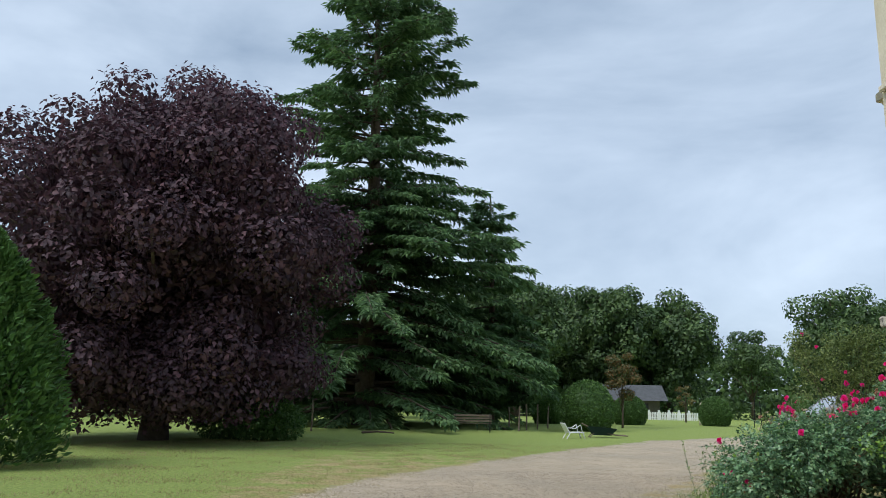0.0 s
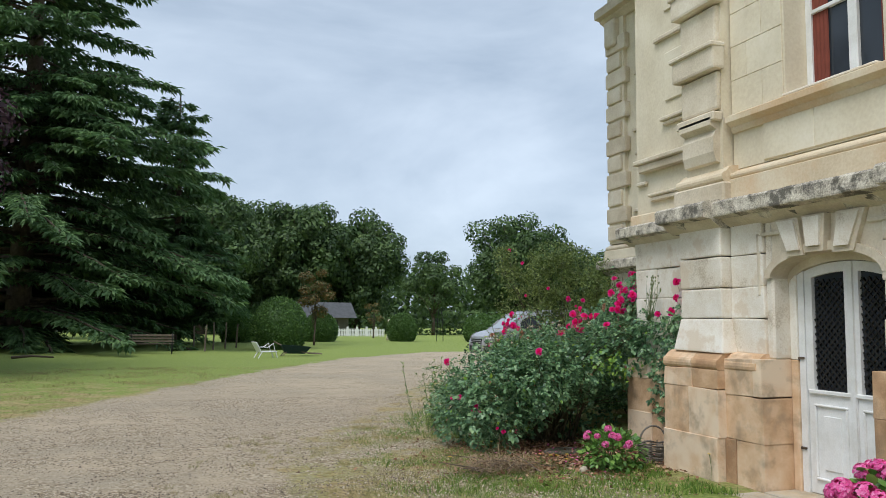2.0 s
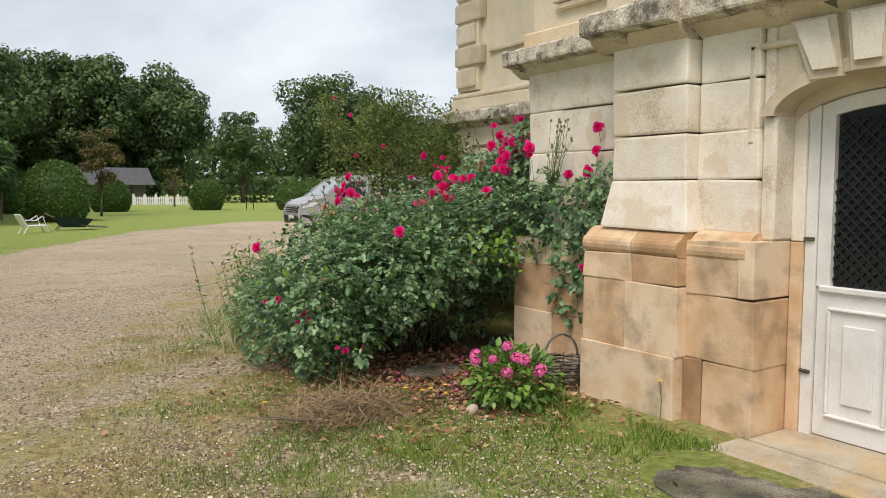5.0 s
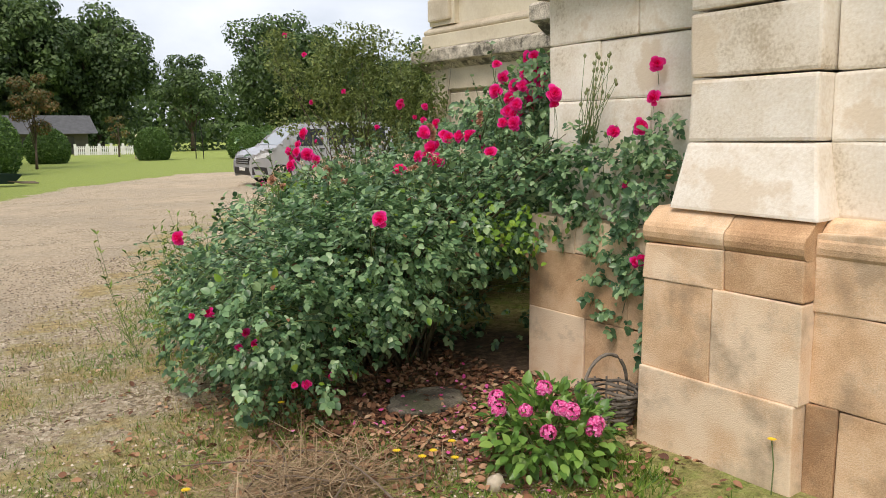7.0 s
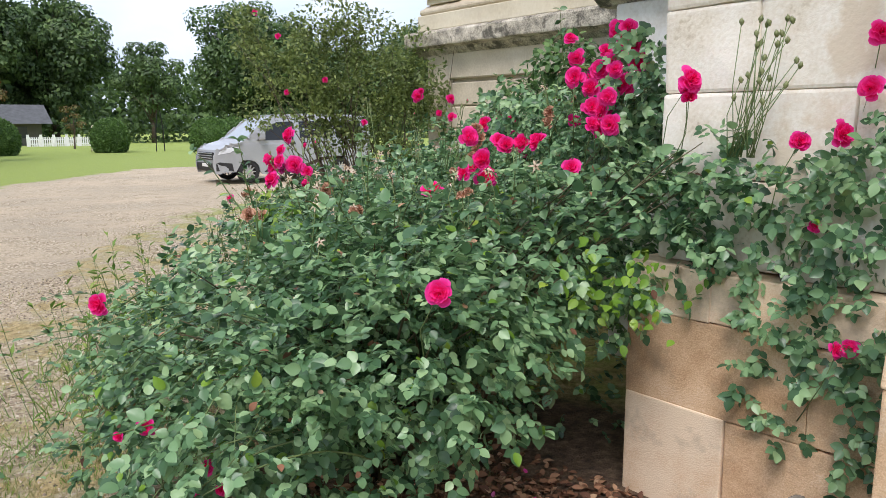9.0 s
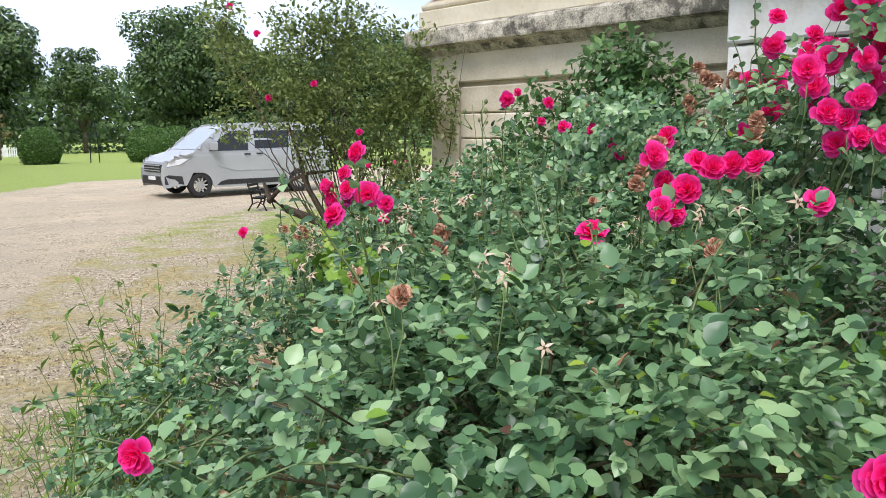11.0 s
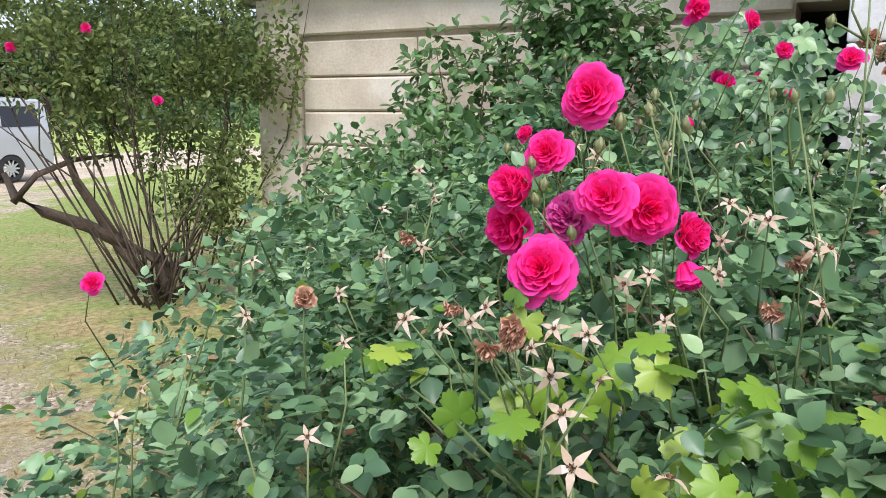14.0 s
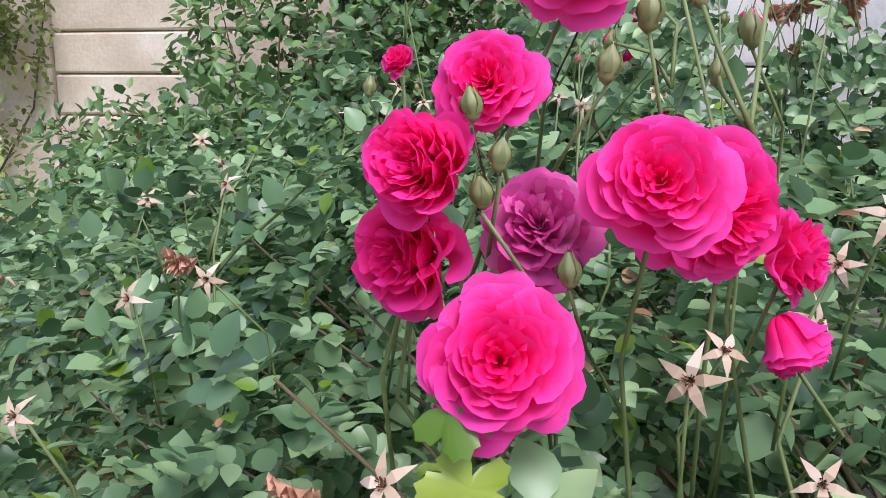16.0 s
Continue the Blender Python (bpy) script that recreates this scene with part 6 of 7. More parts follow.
# further clusters: centre, number, spread and mean radius
for cx, cy, cz, n_, spread, r in ((5.75, 11.68, 1.68, 12, 0.17, 0.050), (6.42, 11.45, 2.12, 18, 0.17, 0.050), (6.25, 11.30, 1.92, 9, 0.13, 0.046), (6.75, 11.75, 2.02, 8, 0.16, 0.048), (4.0, 11.95, 1.10, 1, 0.0, 0.045), (5.95, 10.60, 1.92, 3, 0.06, 0.048), (6.22, 10.02, 1.95, 3, 0.09, 0.052),
                                  (5.95, 11.15, 1.72, 4, 0.11, 0.042), (5.98, 9.98, 1.00, 2, 0.05, 0.040), (6.06, 10.15, 1.42, 1, 0.03, 0.035), (6.0, 10.20, 1.72, 1, 0.03, 0.045), (4.66, 10.62, 1.29, 1, 0.01, 0.042),
                                  (4.05, 11.55, 0.75, 2, 0.10, 0.032), (4.15, 11.2, 0.55, 3, 0.14, 0.030), (4.35, 10.95, 0.35, 3, 0.16, 0.028), (6.25, 12.75, 1.85, 5, 0.16, 0.034), (7.1, 12.9, 1.75, 7, 0.17, 0.036), (5.60, 14.36, 1.24, 1, 0.0, 0.045)):
    for i in range(n_):
        p = Vector((cx, cy, cz)) + Vector((random.gauss(0, 1), random.gauss(0, 1), random.gauss(0, 1.0))) * spread * 0.62
        if p.x > 6.14 and p.y < 11.0:
            p.x = 6.12
        flower(random.choice(SMALL_ROSES), "rose", p, (-1 + random.uniform(-.5, .9), -0.6 + random.uniform(-.9, .9), 0.35 + random.uniform(-.6, .6)), r * random.uniform(0.75, 1.3), bush, "crimson pink rose")
        stalk(p, (p.x + random.uniform(0.05, .25), p.y + random.uniform(0.05, .25), max(0.05, p.z - 0.35)))
# red-stemmed sprays of buds above the bush
for i in range(16):
    a = Vector((6.0 + random.uniform(-0.55, 0.9), 12.75 + random.uniform(-0.45, 0.55), 1.2))
    tip = a + Vector((random.uniform(-.15, .1), random.uniform(-.12, .12), random.uniform(0.35, 0.75)))
    stalk(tip, a, 0.003, 0.04)
    for k in range(2):
        q = tip + Vector((random.uniform(-.06, .06), random.uniform(-.06, .06), random.uniform(-0.08, 0.04)))
        flower(BUDS[i % 2 if k else 0], "rose_bud", q, (random.uniform(-.4, .4), random.uniform(-.4, .4), 1), random.uniform(0.012, 0.018), bush)
        stalk(q, tip - Vector((0, 0, 0.1)), 0.002, 0.02)
# spray of dry bud stems above the wall roses
for i in range(24):
    tip = (6.08 + random.uniform(-.06, .04), 10.42 + random.uniform(-.17, .1), 1.98 + random.uniform(-.12, .22))
    stalk(tip, (6.08, 10.5 + random.uniform(-.08, .04), 1.66), 0.003, 0.03)
    flower(BUDS[0], "rose_bud", tip, (random.uniform(-.3, .3), random.uniform(-.3, .3), 1), 0.019, bush)


def bush_top(x, y):
    """Height of the bush's skin over a place in the plan."""
    best = 0.0
    for (cx, cy, cz), (rx, ry, rz) in LUMPS:
        d = ((x - cx) / rx) ** 2 + ((y - cy) / ry) ** 2
        if d < 1:
            best = max(best, cz + rz * math.sqrt(1 - d))
    return best


done = 0
while done < 95:
    x, y = random.uniform(4.4, 6.6), random.uniform(11.2, 13.9)
    z = bush_top(x, y)
    if z < 1.0 or (x - y < -8.0 and z > 0.95 and x < 5.0 and y > 12.2):
        continue
    tip = Vector((x, y, z + random.uniform(0.02, 0.12)))
    facing = (random.uniform(-1.2, .4), random.uniform(-1, .6), random.uniform(0.3, 0.9))
    if done % 9 == 4:
        flower(WITHERED, "withered_rose", tip, facing, random.uniform(0.022, 0.032), bush, "withered brown rose")
    else:
        flower(STAR, "spent_flower", tip, facing, random.uniform(0.018, 0.030), bush, "spent rose with pale pointed sepals")
    stalk(tip, tip - Vector((random.uniform(-.06, .06), random.uniform(-.06, .06), 0.22)), 0.0025, 0.03)
    done += 1
for x, y, z in ((5.186, 12.227, 1.42), (5.80, 11.75, 1.72), (6.1, 11.55, 1.80), (5.9, 11.9, 1.62)):
    for k in range(2):
        flower(WITHERED, "withered_rose", (x + random.uniform(-.03, .03), y, z + 0.05 * k), (-1, random.uniform(-.5, .5), 0.2), 0.038, bush, "withered brown rose")
    stalk((x, y, z), (x + .1, y + .1, z - 0.35))

# spent flowers held in front of the cluster
for x, y, z, r in ((5.066, 13.062, 1.429, .023), (5.109, 12.986, 1.425, .021), (5.103, 12.866, 1.433, .020), (5.104, 12.823, 1.431, .021), (5.127, 12.905, 1.395, .018), (5.290, 12.825, 1.460, .022), (5.330, 12.800, 1.468, .017),
                   (5.418, 12.712, 1.513, .017), (5.493, 12.655, 1.540, .026), (5.505, 12.585, 1.498, .026), (5.522, 13.381, 1.416, .022), (5.273, 13.312, 1.395, .018), (5.172, 12.991, 1.431, .019), (5.131, 13.040, 1.402, .016), (5.239, 12.756, 1.424, .016), (5.549, 13.302, 1.436, .02)):
    flower(STAR, "spent_flower", (x, y, z), (-1 + random.uniform(-.3, .3), random.uniform(-.5, .4), random.uniform(0.2, 0.8)), r, bush, "spent rose with pale pointed sepals")
    stalk((x + 0.008, y, z - 0.004), (x + random.uniform(.03, .09), y + random.uniform(-.05, .05), z - 0.17), 0.0014, 0.02)
for x, y, z, r in ((5.104, 12.925, 1.425, .022), (5.108, 12.928, 1.405, .020), (5.084, 12.950, 1.396, .020), (5.157, 13.039, 1.424, .016), (5.419, 12.637, 1.409, .022), (5.586, 13.359, 1.441, .022), (5.545, 12.607, 1.465, .022)):
    flower(WITHERED, "withered_rose", (x, y, z), (-0.6, random.uniform(-.4, .4), random.uniform(-1, -.3)), r, bush, "withered brown rose")
    stalk((x, y, z), (x + .06, y + random.uniform(-.03, .03), z - 0.17), 0.0014, 0.02)

# a dense head of withered roses on tall canes before the limewashed step
for i in range(22):
    p = Vector((7.36, 12.32, 1.97)) + Vector((random.gauss(0, 0.09), random.gauss(0, 0.10), random.gauss(0, 0.12)))
    flower(WITHERED, "withered_rose", p, (-1 + random.uniform(-.6, .6), random.uniform(-.8, .8), random.uniform(-.8, .5)), random.uniform(0.030, 0.048), bush, "withered brown rose")
    stalk(p, (p.x + random.uniform(-.05, .15), p.y + random.uniform(-.1, .1), p.z - random.uniform(0.3, 0.6)))

# main canes from the root, and whips that arch out over the grass
for (cx, cy, cz), (rx, ry, rz) in LUMPS:
    for k in range(4):
        root = Vector((5.45 + random.uniform(-.25, .25), 11.95 + random.uniform(-.25, .25), 0.0))
        tip = Vector((cx + random.uniform(-rx, rx) * 0.7, cy + random.uniform(-ry, ry) * 0.7, cz + rz * random.uniform(0.2, 0.9)))
        mid = root.lerp(tip, 0.45) + Vector((0, 0, 0.25))
        v, f = [], []
        tube_into(v, f, [root, root.lerp(mid, 0.6) + Vector((0, 0, .05)), mid, mid.lerp(tip, 0.6), tip], [0.011, 0.009, 0.007, 0.004, 0.002], 5)
        rest(mesh_object("cane", v, f, STEM, None, True), bush)
whip_p, whip_a = [], []
for i in range(90):
    root = Vector((4.45 + random.uniform(-.2, .3), 11.7 + random.uniform(-.7, 1.3), random.uniform(0.5, 1.0)))
    if i > 30:
        x, y = random.uniform(4.6, 6.8), random.uniform(10.9, 13.8)
        if bush_top(x, y) < 0.9 or (y > 12.1 and x < 5.15) or (12.3 < y < 13.5 and x < 6.0):
            continue
        root = Vector((x, y, bush_top(x, y) - 0.12))
    pts = limb_points(root, (-1, random.uniform(-.9, .6), random.uniform(-0.2, 0.9)) if i <= 30 else (random.uniform(-.7, .5), random.uniform(-.7, .5), 1), random.uniform(0.4, 0.95) if i <= 30 else random.uniform(0.22, 0.5), 0.12 if i <= 30 else 0.03, 8, 0.16)
    pts = [p if p.z > 0.03 else Vector((p.x, p.y, 0.03)) for p in pts]
    tube_into(canes_v, canes_f, pts, list(np.linspace(0.005, 0.0015, 9)), 4)
    for p in pts[2:]:
        for k in range(random.randint(1, 4)):
            whip_p.append(tuple(p))
            whip_a.append((random.uniform(-1, 1), random.uniform(-1, 1), random.uniform(-.4, .6)))
rest(mesh_object("twig_tangle", canes_v, canes_f, GREEN_STEM, None, True), bush)["kind"] = "stuff"
wp = np.array(whip_p)
s = rng.uniform(0.022, 0.045, len(wp))
rest(leaves("young_leaves", OVAL, wp, np.array(whip_a), np.tile([0, 0, 1.0], (len(wp), 1)) + rng.normal(size=wp.shape) * 0.4, s, s * 0.7, ROSE_LEAF), bush)

# hanging sprays on the house wall, and bright shoots
WALL_L = [((6.10, 10.28, 0.95), (0.06, 0.20, 0.42)), ((6.10, 10.05, 1.15), (0.06, 0.16, 0.30)), ((6.12, 10.55, 1.45), (0.08, 0.40, 0.22)), ((6.10, 9.93, 0.75), (0.05, 0.10, 0.40)), ((6.12, 10.0, 1.65), (0.07, 0.22, 0.20)), ((6.4, 11.2, 1.95), (0.15, 0.25, 0.35)), ((7.2, 12.85, 1.65), (0.45, 0.3, 0.42)), ((7.0, 11.75, 1.75), (0.30, 0.35, 0.40)), ((7.3, 12.2, 1.55), (0.30, 0.35, 0.35))]
pts, out = in_lumps(WALL_L, 1500, 0.2)
pts, al_, up_, s = compound(pts, unit(out * 0.4 + rng.normal(size=pts.shape) * 0.5 + np.array([-0.4, -0.1, -0.5])), unit(np.tile([-1, -0.2, 0.5], (len(pts), 1)) + rng.normal(size=pts.shape) * 0.4), rng.uniform(0.06, 0.10, len(pts)))
rest(leaves("wall_sprays", OVAL, pts, al_, up_, s, s * 0.75, ROSE_LEAF), bush)
n_ = 130
pts = np.array([5.72, 10.82, 1.10]) + rng.normal(size=(n_, 3)) * np.array([0.16, 0.12, 0.09])
s = rng.uniform(0.035, 0.06, n_)
rest(tagged(leaves("pale_foliage", OVAL, pts, rng.normal(size=(n_, 3)) * 0.6 + np.array([-.3, -.5, -.3]), rng.normal(size=(n_, 3)) * 0.4 + np.array([-.3, -.3, 1]), s, s * 0.7, YOUNG_LEAF), kind="stuff"), bush)
vine = empty("grape_vine", (5.2, 12.8, 0), "bright green lobed vine leaves among the roses", "vine")
n_ = 55
FRONT = ((5.127, 12.776, 1.43), (5.103, 12.745, 1.42), (5.035, 13.077, 1.402), (5.036, 13.137, 1.39), (5.084, 12.841, 1.41), (5.239, 12.989, 1.45), (5.243, 12.950, 1.42), (5.130, 12.711, 1.40), (5.034, 13.043, 1.40))
pts = np.concatenate([np.array(FRONT), np.array([5.14, 12.62, 1.31]) + rng.normal(size=(28, 3)) * np.array([0.10, 0.12, 0.04]), np.array([5.24, 12.95, 1.27]) + rng.normal(size=(18, 3)) * np.array([0.10, 0.12, 0.05])])
s = np.concatenate([rng.uniform(0.045, 0.06, len(FRONT)), rng.uniform(0.04, 0.07, n_ - len(FRONT))])
rest(leaves("vine_leaves", LOBED, pts, rng.normal(size=(n_, 3)) * 0.6 + np.array([-.5, -.2, -.45]), rng.normal(size=(n_, 3)) * 0.35 + np.array([-.5, -.2, 1]), s, s * 0.95, YOUNG_LEAF), vine)
vv, vf = [], []
for i in range(10):
    tube_into(vv, vf, limb_points((5.25, 12.8, 1.0), (random.uniform(-1, .3), random.uniform(-1, 1), 0.9), 0.45, 0.05, 6), list(np.linspace(0.004, 0.0015, 7)), 4)
tube_into(vv, vf, [(5.3, 12.8, 0.0), (5.27, 12.82, 0.5), (5.25, 12.8, 1.02)], [0.008, 0.007, 0.005], 5)
rest(mesh_object("tendril_tangle", vv, vf, GREEN_STEM), vine)["kind"] = "stuff"


# ---- other plants ----
def tall_shrub():
    """An old leaning shrub rose of many woody canes."""
    thing = empty("shrub_rose", (9.25, 18.05, 0), "tall old shrub rose with leaning woody canes beside the wing", "shrub")
    v, f = [], []
    lumps = [((-0.3, 0.1, 2.35), (0.75, 0.7, 0.55)), ((-0.95, 0.55, 2.65), (0.6, 0.6, 0.5)), ((0.15, -0.35, 2.1), (0.45, 0.45, 0.75)), ((-0.45, 0.2, 3.05), (0.55, 0.55, 0.4)), ((-1.2, 0.6, 2.0), (0.45, 0.45, 0.35)), ((0.1, -0.2, 1.2), (0.35, 0.35, 0.5)), ((-0.2, 0.2, 1.6), (0.6, 0.5, 0.4)), ((-1.35, 0.8, 3.0), (0.3, 0.3, 0.35)), ((0.35, -0.55, 2.3), (0.4, 0.4, 0.45)), ((0.25, -0.45, 1.0), (0.4, 0.4, 0.55)), ((0.05, -0.85, 2.35), (0.30, 0.42, 0.75)), ((0.05, -0.70, 1.35), (0.30, 0.40, 0.55)), ((-0.6, 0.1, 2.0), (0.6, 0.5, 0.45)), ((0.0, 0.1, 2.9), (0.55, 0.5, 0.5)), ((0.08, -1.2, 2.1), (0.24, 0.38, 0.85)), ((0.0, -1.0, 1.0), (0.26, 0.40, 0.55))]
    tube_into(v, f, [(0.05, -0.05, 0), (0, 0, 0.38), (-0.25, 0.2, 0.56), (-0.45, 0.36, 0.72), (-0.72, 0.56, 0.86), (-0.88, 0.70, 1.0), (-0.92, 0.76, 1.2)], [0.075, 0.068, 0.06, 0.056, 0.048, 0.04, 0.02], 8)
    tube_into(v, f, [(0, 0, 0), (-0.25, 0.2, 0.5), (-0.5, 0.4, 1.1), (-0.7, 0.5, 1.9)], [0.06, 0.05, 0.035, 0.015], 7)
    tube_into(v, f, [(-0.9, 0.70, 0.95), (-0.75, 0.58, 1.18), (-0.5, 0.42, 1.30), (-0.25, 0.25, 1.33)], [0.034, 0.03, 0.025, 0.012], 6)
    for c, r in lumps:
        for k in range(3):
            tip = Vector(c) + Vector((random.uniform(-1, 1) * r[0], random.uniform(-1, 1) * r[1], random.uniform(-0.6, 1) * r[2]))
            root = Vector((random.uniform(-.35, .35), random.uniform(-.4, .35), 0.0))
            mid = root.lerp(tip, 0.5) + Vector((random.uniform(-.3, .3), random.uniform(-.3, .3), 0.1))
            cv, cf = [], []
            tube_into(cv, cf, [root, root.lerp(mid, 0.5), mid, mid.lerp(tip, 0.5), tip], [0.011, 0.009, 0.008, 0.005, 0.002], 5)
            mesh_object("cane", cv, cf, BARK, thing, True)
    mesh_object("trunk", v, f, BARK, thing, True)
    pts, out = in_lumps(lumps, 26000, 0.05)
    keep = np.array([noise.noise(Vector(p) * 3.2) for p in pts]) + rng.normal(size=len(pts)) * 0.10 > -0.06
    pts, out = pts[keep], out[keep]
    s = rng.uniform(0.04, 0.075, len(pts))
    leaves("foliage", PLAIN, pts, out * 0.4 + rng.normal(size=pts.shape) * 0.7, np.array([0, 0, 1]) + rng.normal(size=pts.shape) * 0.5, s, s * 0.6, SHRUB_LEAF, thing)
    for p in ((7.95, 18.75, 3.25), (8.2, 18.6, 2.95), (8.5, 17.9, 2.35), (8.9, 17.6, 1.8), (8.2, 18.4, 2.2)):
        flower(SMALL_ROSES[0], "rose", p, (-1, -1, 0.3), 0.045, thing, "pink rose")
    return thing


tall_shrub()


def climber():
    thing = empty("climbing_shrub", (8.7, 14.5, 0), "dark green leafy climber growing against the wing wall", "climber")
    lumps = [((0.1, 0.1, 0.9), (0.55, 1.1, 0.85)), ((0.25, -0.2, 1.9), (0.40, 0.6, 0.55)), ((-0.2, 0.9, 0.7), (0.5, 0.7, 0.7)), ((0.35, -0.9, 1.4), (0.4, 0.5, 0.9)), ((-0.6, -0.4, 0.9), (0.6, 0.8, 0.6)), ((0.4, -0.3, 2.35), (0.3, 0.35, 0.3)), ((-1.0, 0.3, 0.7), (0.6, 0.8, 0.5)), ((-1.3, -0.8, 0.8), (0.7, 0.9, 0.55)), ((0.4, 0.45, 1.75), (0.35, 0.50, 0.55)), ((0.35, -0.55, 2.05), (0.35, 0.40, 0.50)), ((0.2, 1.2, 1.0), (0.5, 0.6, 0.6)), ((-0.4, 0.2, 1.3), (0.4, 0.5, 0.4))]
    pts, out = in_lumps(lumps, 21000, 0.35)
    keep = np.array([noise.noise(Vector(p) * 3.4) for p in pts]) + rng.normal(size=len(pts)) * 0.10 > -0.16
    pts, out = pts[keep], out[keep]
    keep = (pts[:, 0] + 8.7 < 9.6) & (pts[:, 2] > 0.02)
    pts, out = pts[keep], out[keep]
    s = rng.uniform(0.05, 0.10, len(pts))
    leaves("foliage", PLAIN, pts, out * 0.5 + rng.normal(size=pts.shape) * 0.6 + np.array([0, 0, -.3]), out * 0.5 + np.array([-.3, 0, 1]) + rng.normal(size=pts.shape) * 0.4, s, s * 0.7, IVY_LEAF, thing)
    v, f = [], []
    for c, r in lumps:
        for k in range(4):
            tip = Vector(c) + Vector((random.uniform(-.8, .2) * r[0], random.uniform(-1, 1) * r[1], random.uniform(0, 1) * r[2]))
            v, f = [], []
            tube_into(v, f, [(c[0] * 0.3, c[1] * 0.5, 0), Vector((c[0] * 0.5, c[1] * 0.6, c[2] * 0.5)), tip], [0.014, 0.01, 0.003], 5)
            mesh_object("stem", v, f, STEM, thing)


climber()


def floret_ball(name, at, radius, parent, seed):
    """A mophead bloom: many four-petalled florets over a ball."""
    r_ = np.random.default_rng(seed)
    n_ = 110
    d = unit(r_.normal(size=(n_, 3)))
    d = d[d[:, 2] > -0.5]
    P, A, U = [], [], []
    for q in d:
        t = np.cross(q, [0.3, 0.5, 0.8])
        t /= np.linalg.norm(t)
        u = np.cross(q, t)
        k0 = r_.uniform(0, 1.6)
        for k in range(4):
            a = k0 + k * np.pi / 2
            P.append(np.array(at) + q * radius * r_.uniform(0.86, 1.0))
            A.append(t * np.cos(a) + u * np.sin(a) + q * 0.25)
            U.append(q)
    s = np.full(len(P), radius * 0.27)
    ob = leaves(name, OVAL, np.array(P), np.array(A), np.array(U), s, s * 1.05, HYD_BLOOM)
    rest(ob, parent)
    return ob


def hydrangea(place, radius, height, blooms, bloom_r, leaf, count, label, side):
    thing = empty("hydrangea", place, label, "hydrangea", "hydrangeas by the wall")
    base = Vector(place)
    pts, out = in_lumps([((0, 0, height * 0.45), (radius, radius, height * 0.5))], count, 0.35)
    keep = pts[:, 2] > 0.02
    pts, out = pts[keep], out[keep]
    s = rng.uniform(0.7, 1.25, len(pts)) * leaf
    leaves("foliage", OVAL, pts, out * 0.9 + rng.normal(size=pts.shape) * 0.4 + np.array([0, 0, -0.1]), np.array([0, 0, 1.2]) + out * 0.3 + rng.normal(size=pts.shape) * 0.3, s, s * 0.66, HYD_LEAF, thing)
    v, f = [], []
    for k in range(blooms):
        a = side + random.uniform(-1.5, 1.5)
        e = random.uniform(0.45, 1.45)
        p = Vector((math.cos(a) * math.cos(e) * radius * 1.05, math.sin(a) * math.cos(e) * radius * 1.05, height * 0.45 + math.sin(e) * height * 0.55))
        floret_ball("bloom", base + p, bloom_r * random.uniform(0.75, 1.15), thing, 100 + k + int(place[1] * 10))["label"] = "pink mophead bloom"
        tube_into(v, f, [(0, 0, 0), p * 0.5 + Vector((0, 0, 0.05)), p], [0.006, 0.005, 0.004], 5)
    mesh_object("stems", v, f, GREEN_STEM, thing)
    return thing


random.seed(9)
hydrangea((5.12, 9.80, 0.04), 0.33, 0.46, 11, 0.042, 0.058, 900, "small pink hydrangea growing against the plinth", 3.6)
hydrangea((5.22, 6.42, 0.04), 0.38, 0.62, 15, 0.078, 0.095, 420, "large pink hydrangea growing beside the door", 2.4)
low_shrub("ground_cover", (5.0, 6.50, 0.03), [((0, 0, 0.14), (0.5, 0.5, 0.22)), ((0.25, 0.35, 0.12), (0.35, 0.3, 0.18))], 2600, 0.035, HYD_LEAF, "low green ground cover with reddish tips under the hydrangea", "ground cover", OVAL)

# wicker basket in the corner by the plinth
basket = empty("wicker_basket", (5.80, 10.02, 0.04), "old grey wicker basket lying by the wall", "basket")
for k in range(9):
    v, f = [], []
    z = 0.02 + k * 0.026
    r = 0.13 + 0.05 * k / 8
    tube_into(v, f, [(r * math.cos(a), r * math.sin(a), z + 0.008 * math.sin(a * 6 + k * 3.14)) for a in np.linspace(0, 2 * math.pi, 19)], [0.012] * 19, 5)
    mesh_object("weave", v, f, WICKER, basket, True)
for k in range(16):
    v, f = [], []
    a = 2 * math.pi * k / 16
    tube_into(v, f, [(0.125 * math.cos(a), 0.125 * math.sin(a), 0.0), (0.182 * math.cos(a), 0.182 * math.sin(a), 0.25)], [0.007, 0.006], 4)
    mesh_object("stake", v, f, WICKER, basket)
v, f = [], []
tube_into(v, f, [(0.18 * math.cos(a), 0.02, 0.23 + 0.20 * math.sin(a)) for a in np.linspace(0, math.pi, 13)], [0.011] * 13, 6)
mesh_object("handle", v, f, WICKER, basket, True)

bm = bmesh.new()
bmesh.ops.create_icosphere(bm, subdivisions=3, radius=1)
for p in bm.verts:
    p.co = Vector((p.co.x * 0.28, p.co.y * 0.20, max(-0.03, min(0.03, p.co.z * 0.09)))) * (1 + 0.25 * noise.noise(p.co * 1.7))
flat = part("flat_stone", bm, CONCRETE, smooth=True)
flat.location = (5.2, 10.95, 0.06)
tagged(flat, "dark flat stone lying in the flower bed", "stone")
bm = bmesh.new()
bmesh.ops.create_icosphere(bm, subdivisions=3, radius=1)
for p in bm.verts:
    p.co = Vector((p.co.x * 0.05, p.co.y * 0.04, p.co.z * 0.05)) * (1 + 0.2 * noise.noise(p.co * 2))
peb = part("small_stone", bm, SILL_STONE, smooth=True)
peb.location = (4.78, 9.80, 0.07)
tagged(peb, "small pale stone beside the hydrangea", "stone")

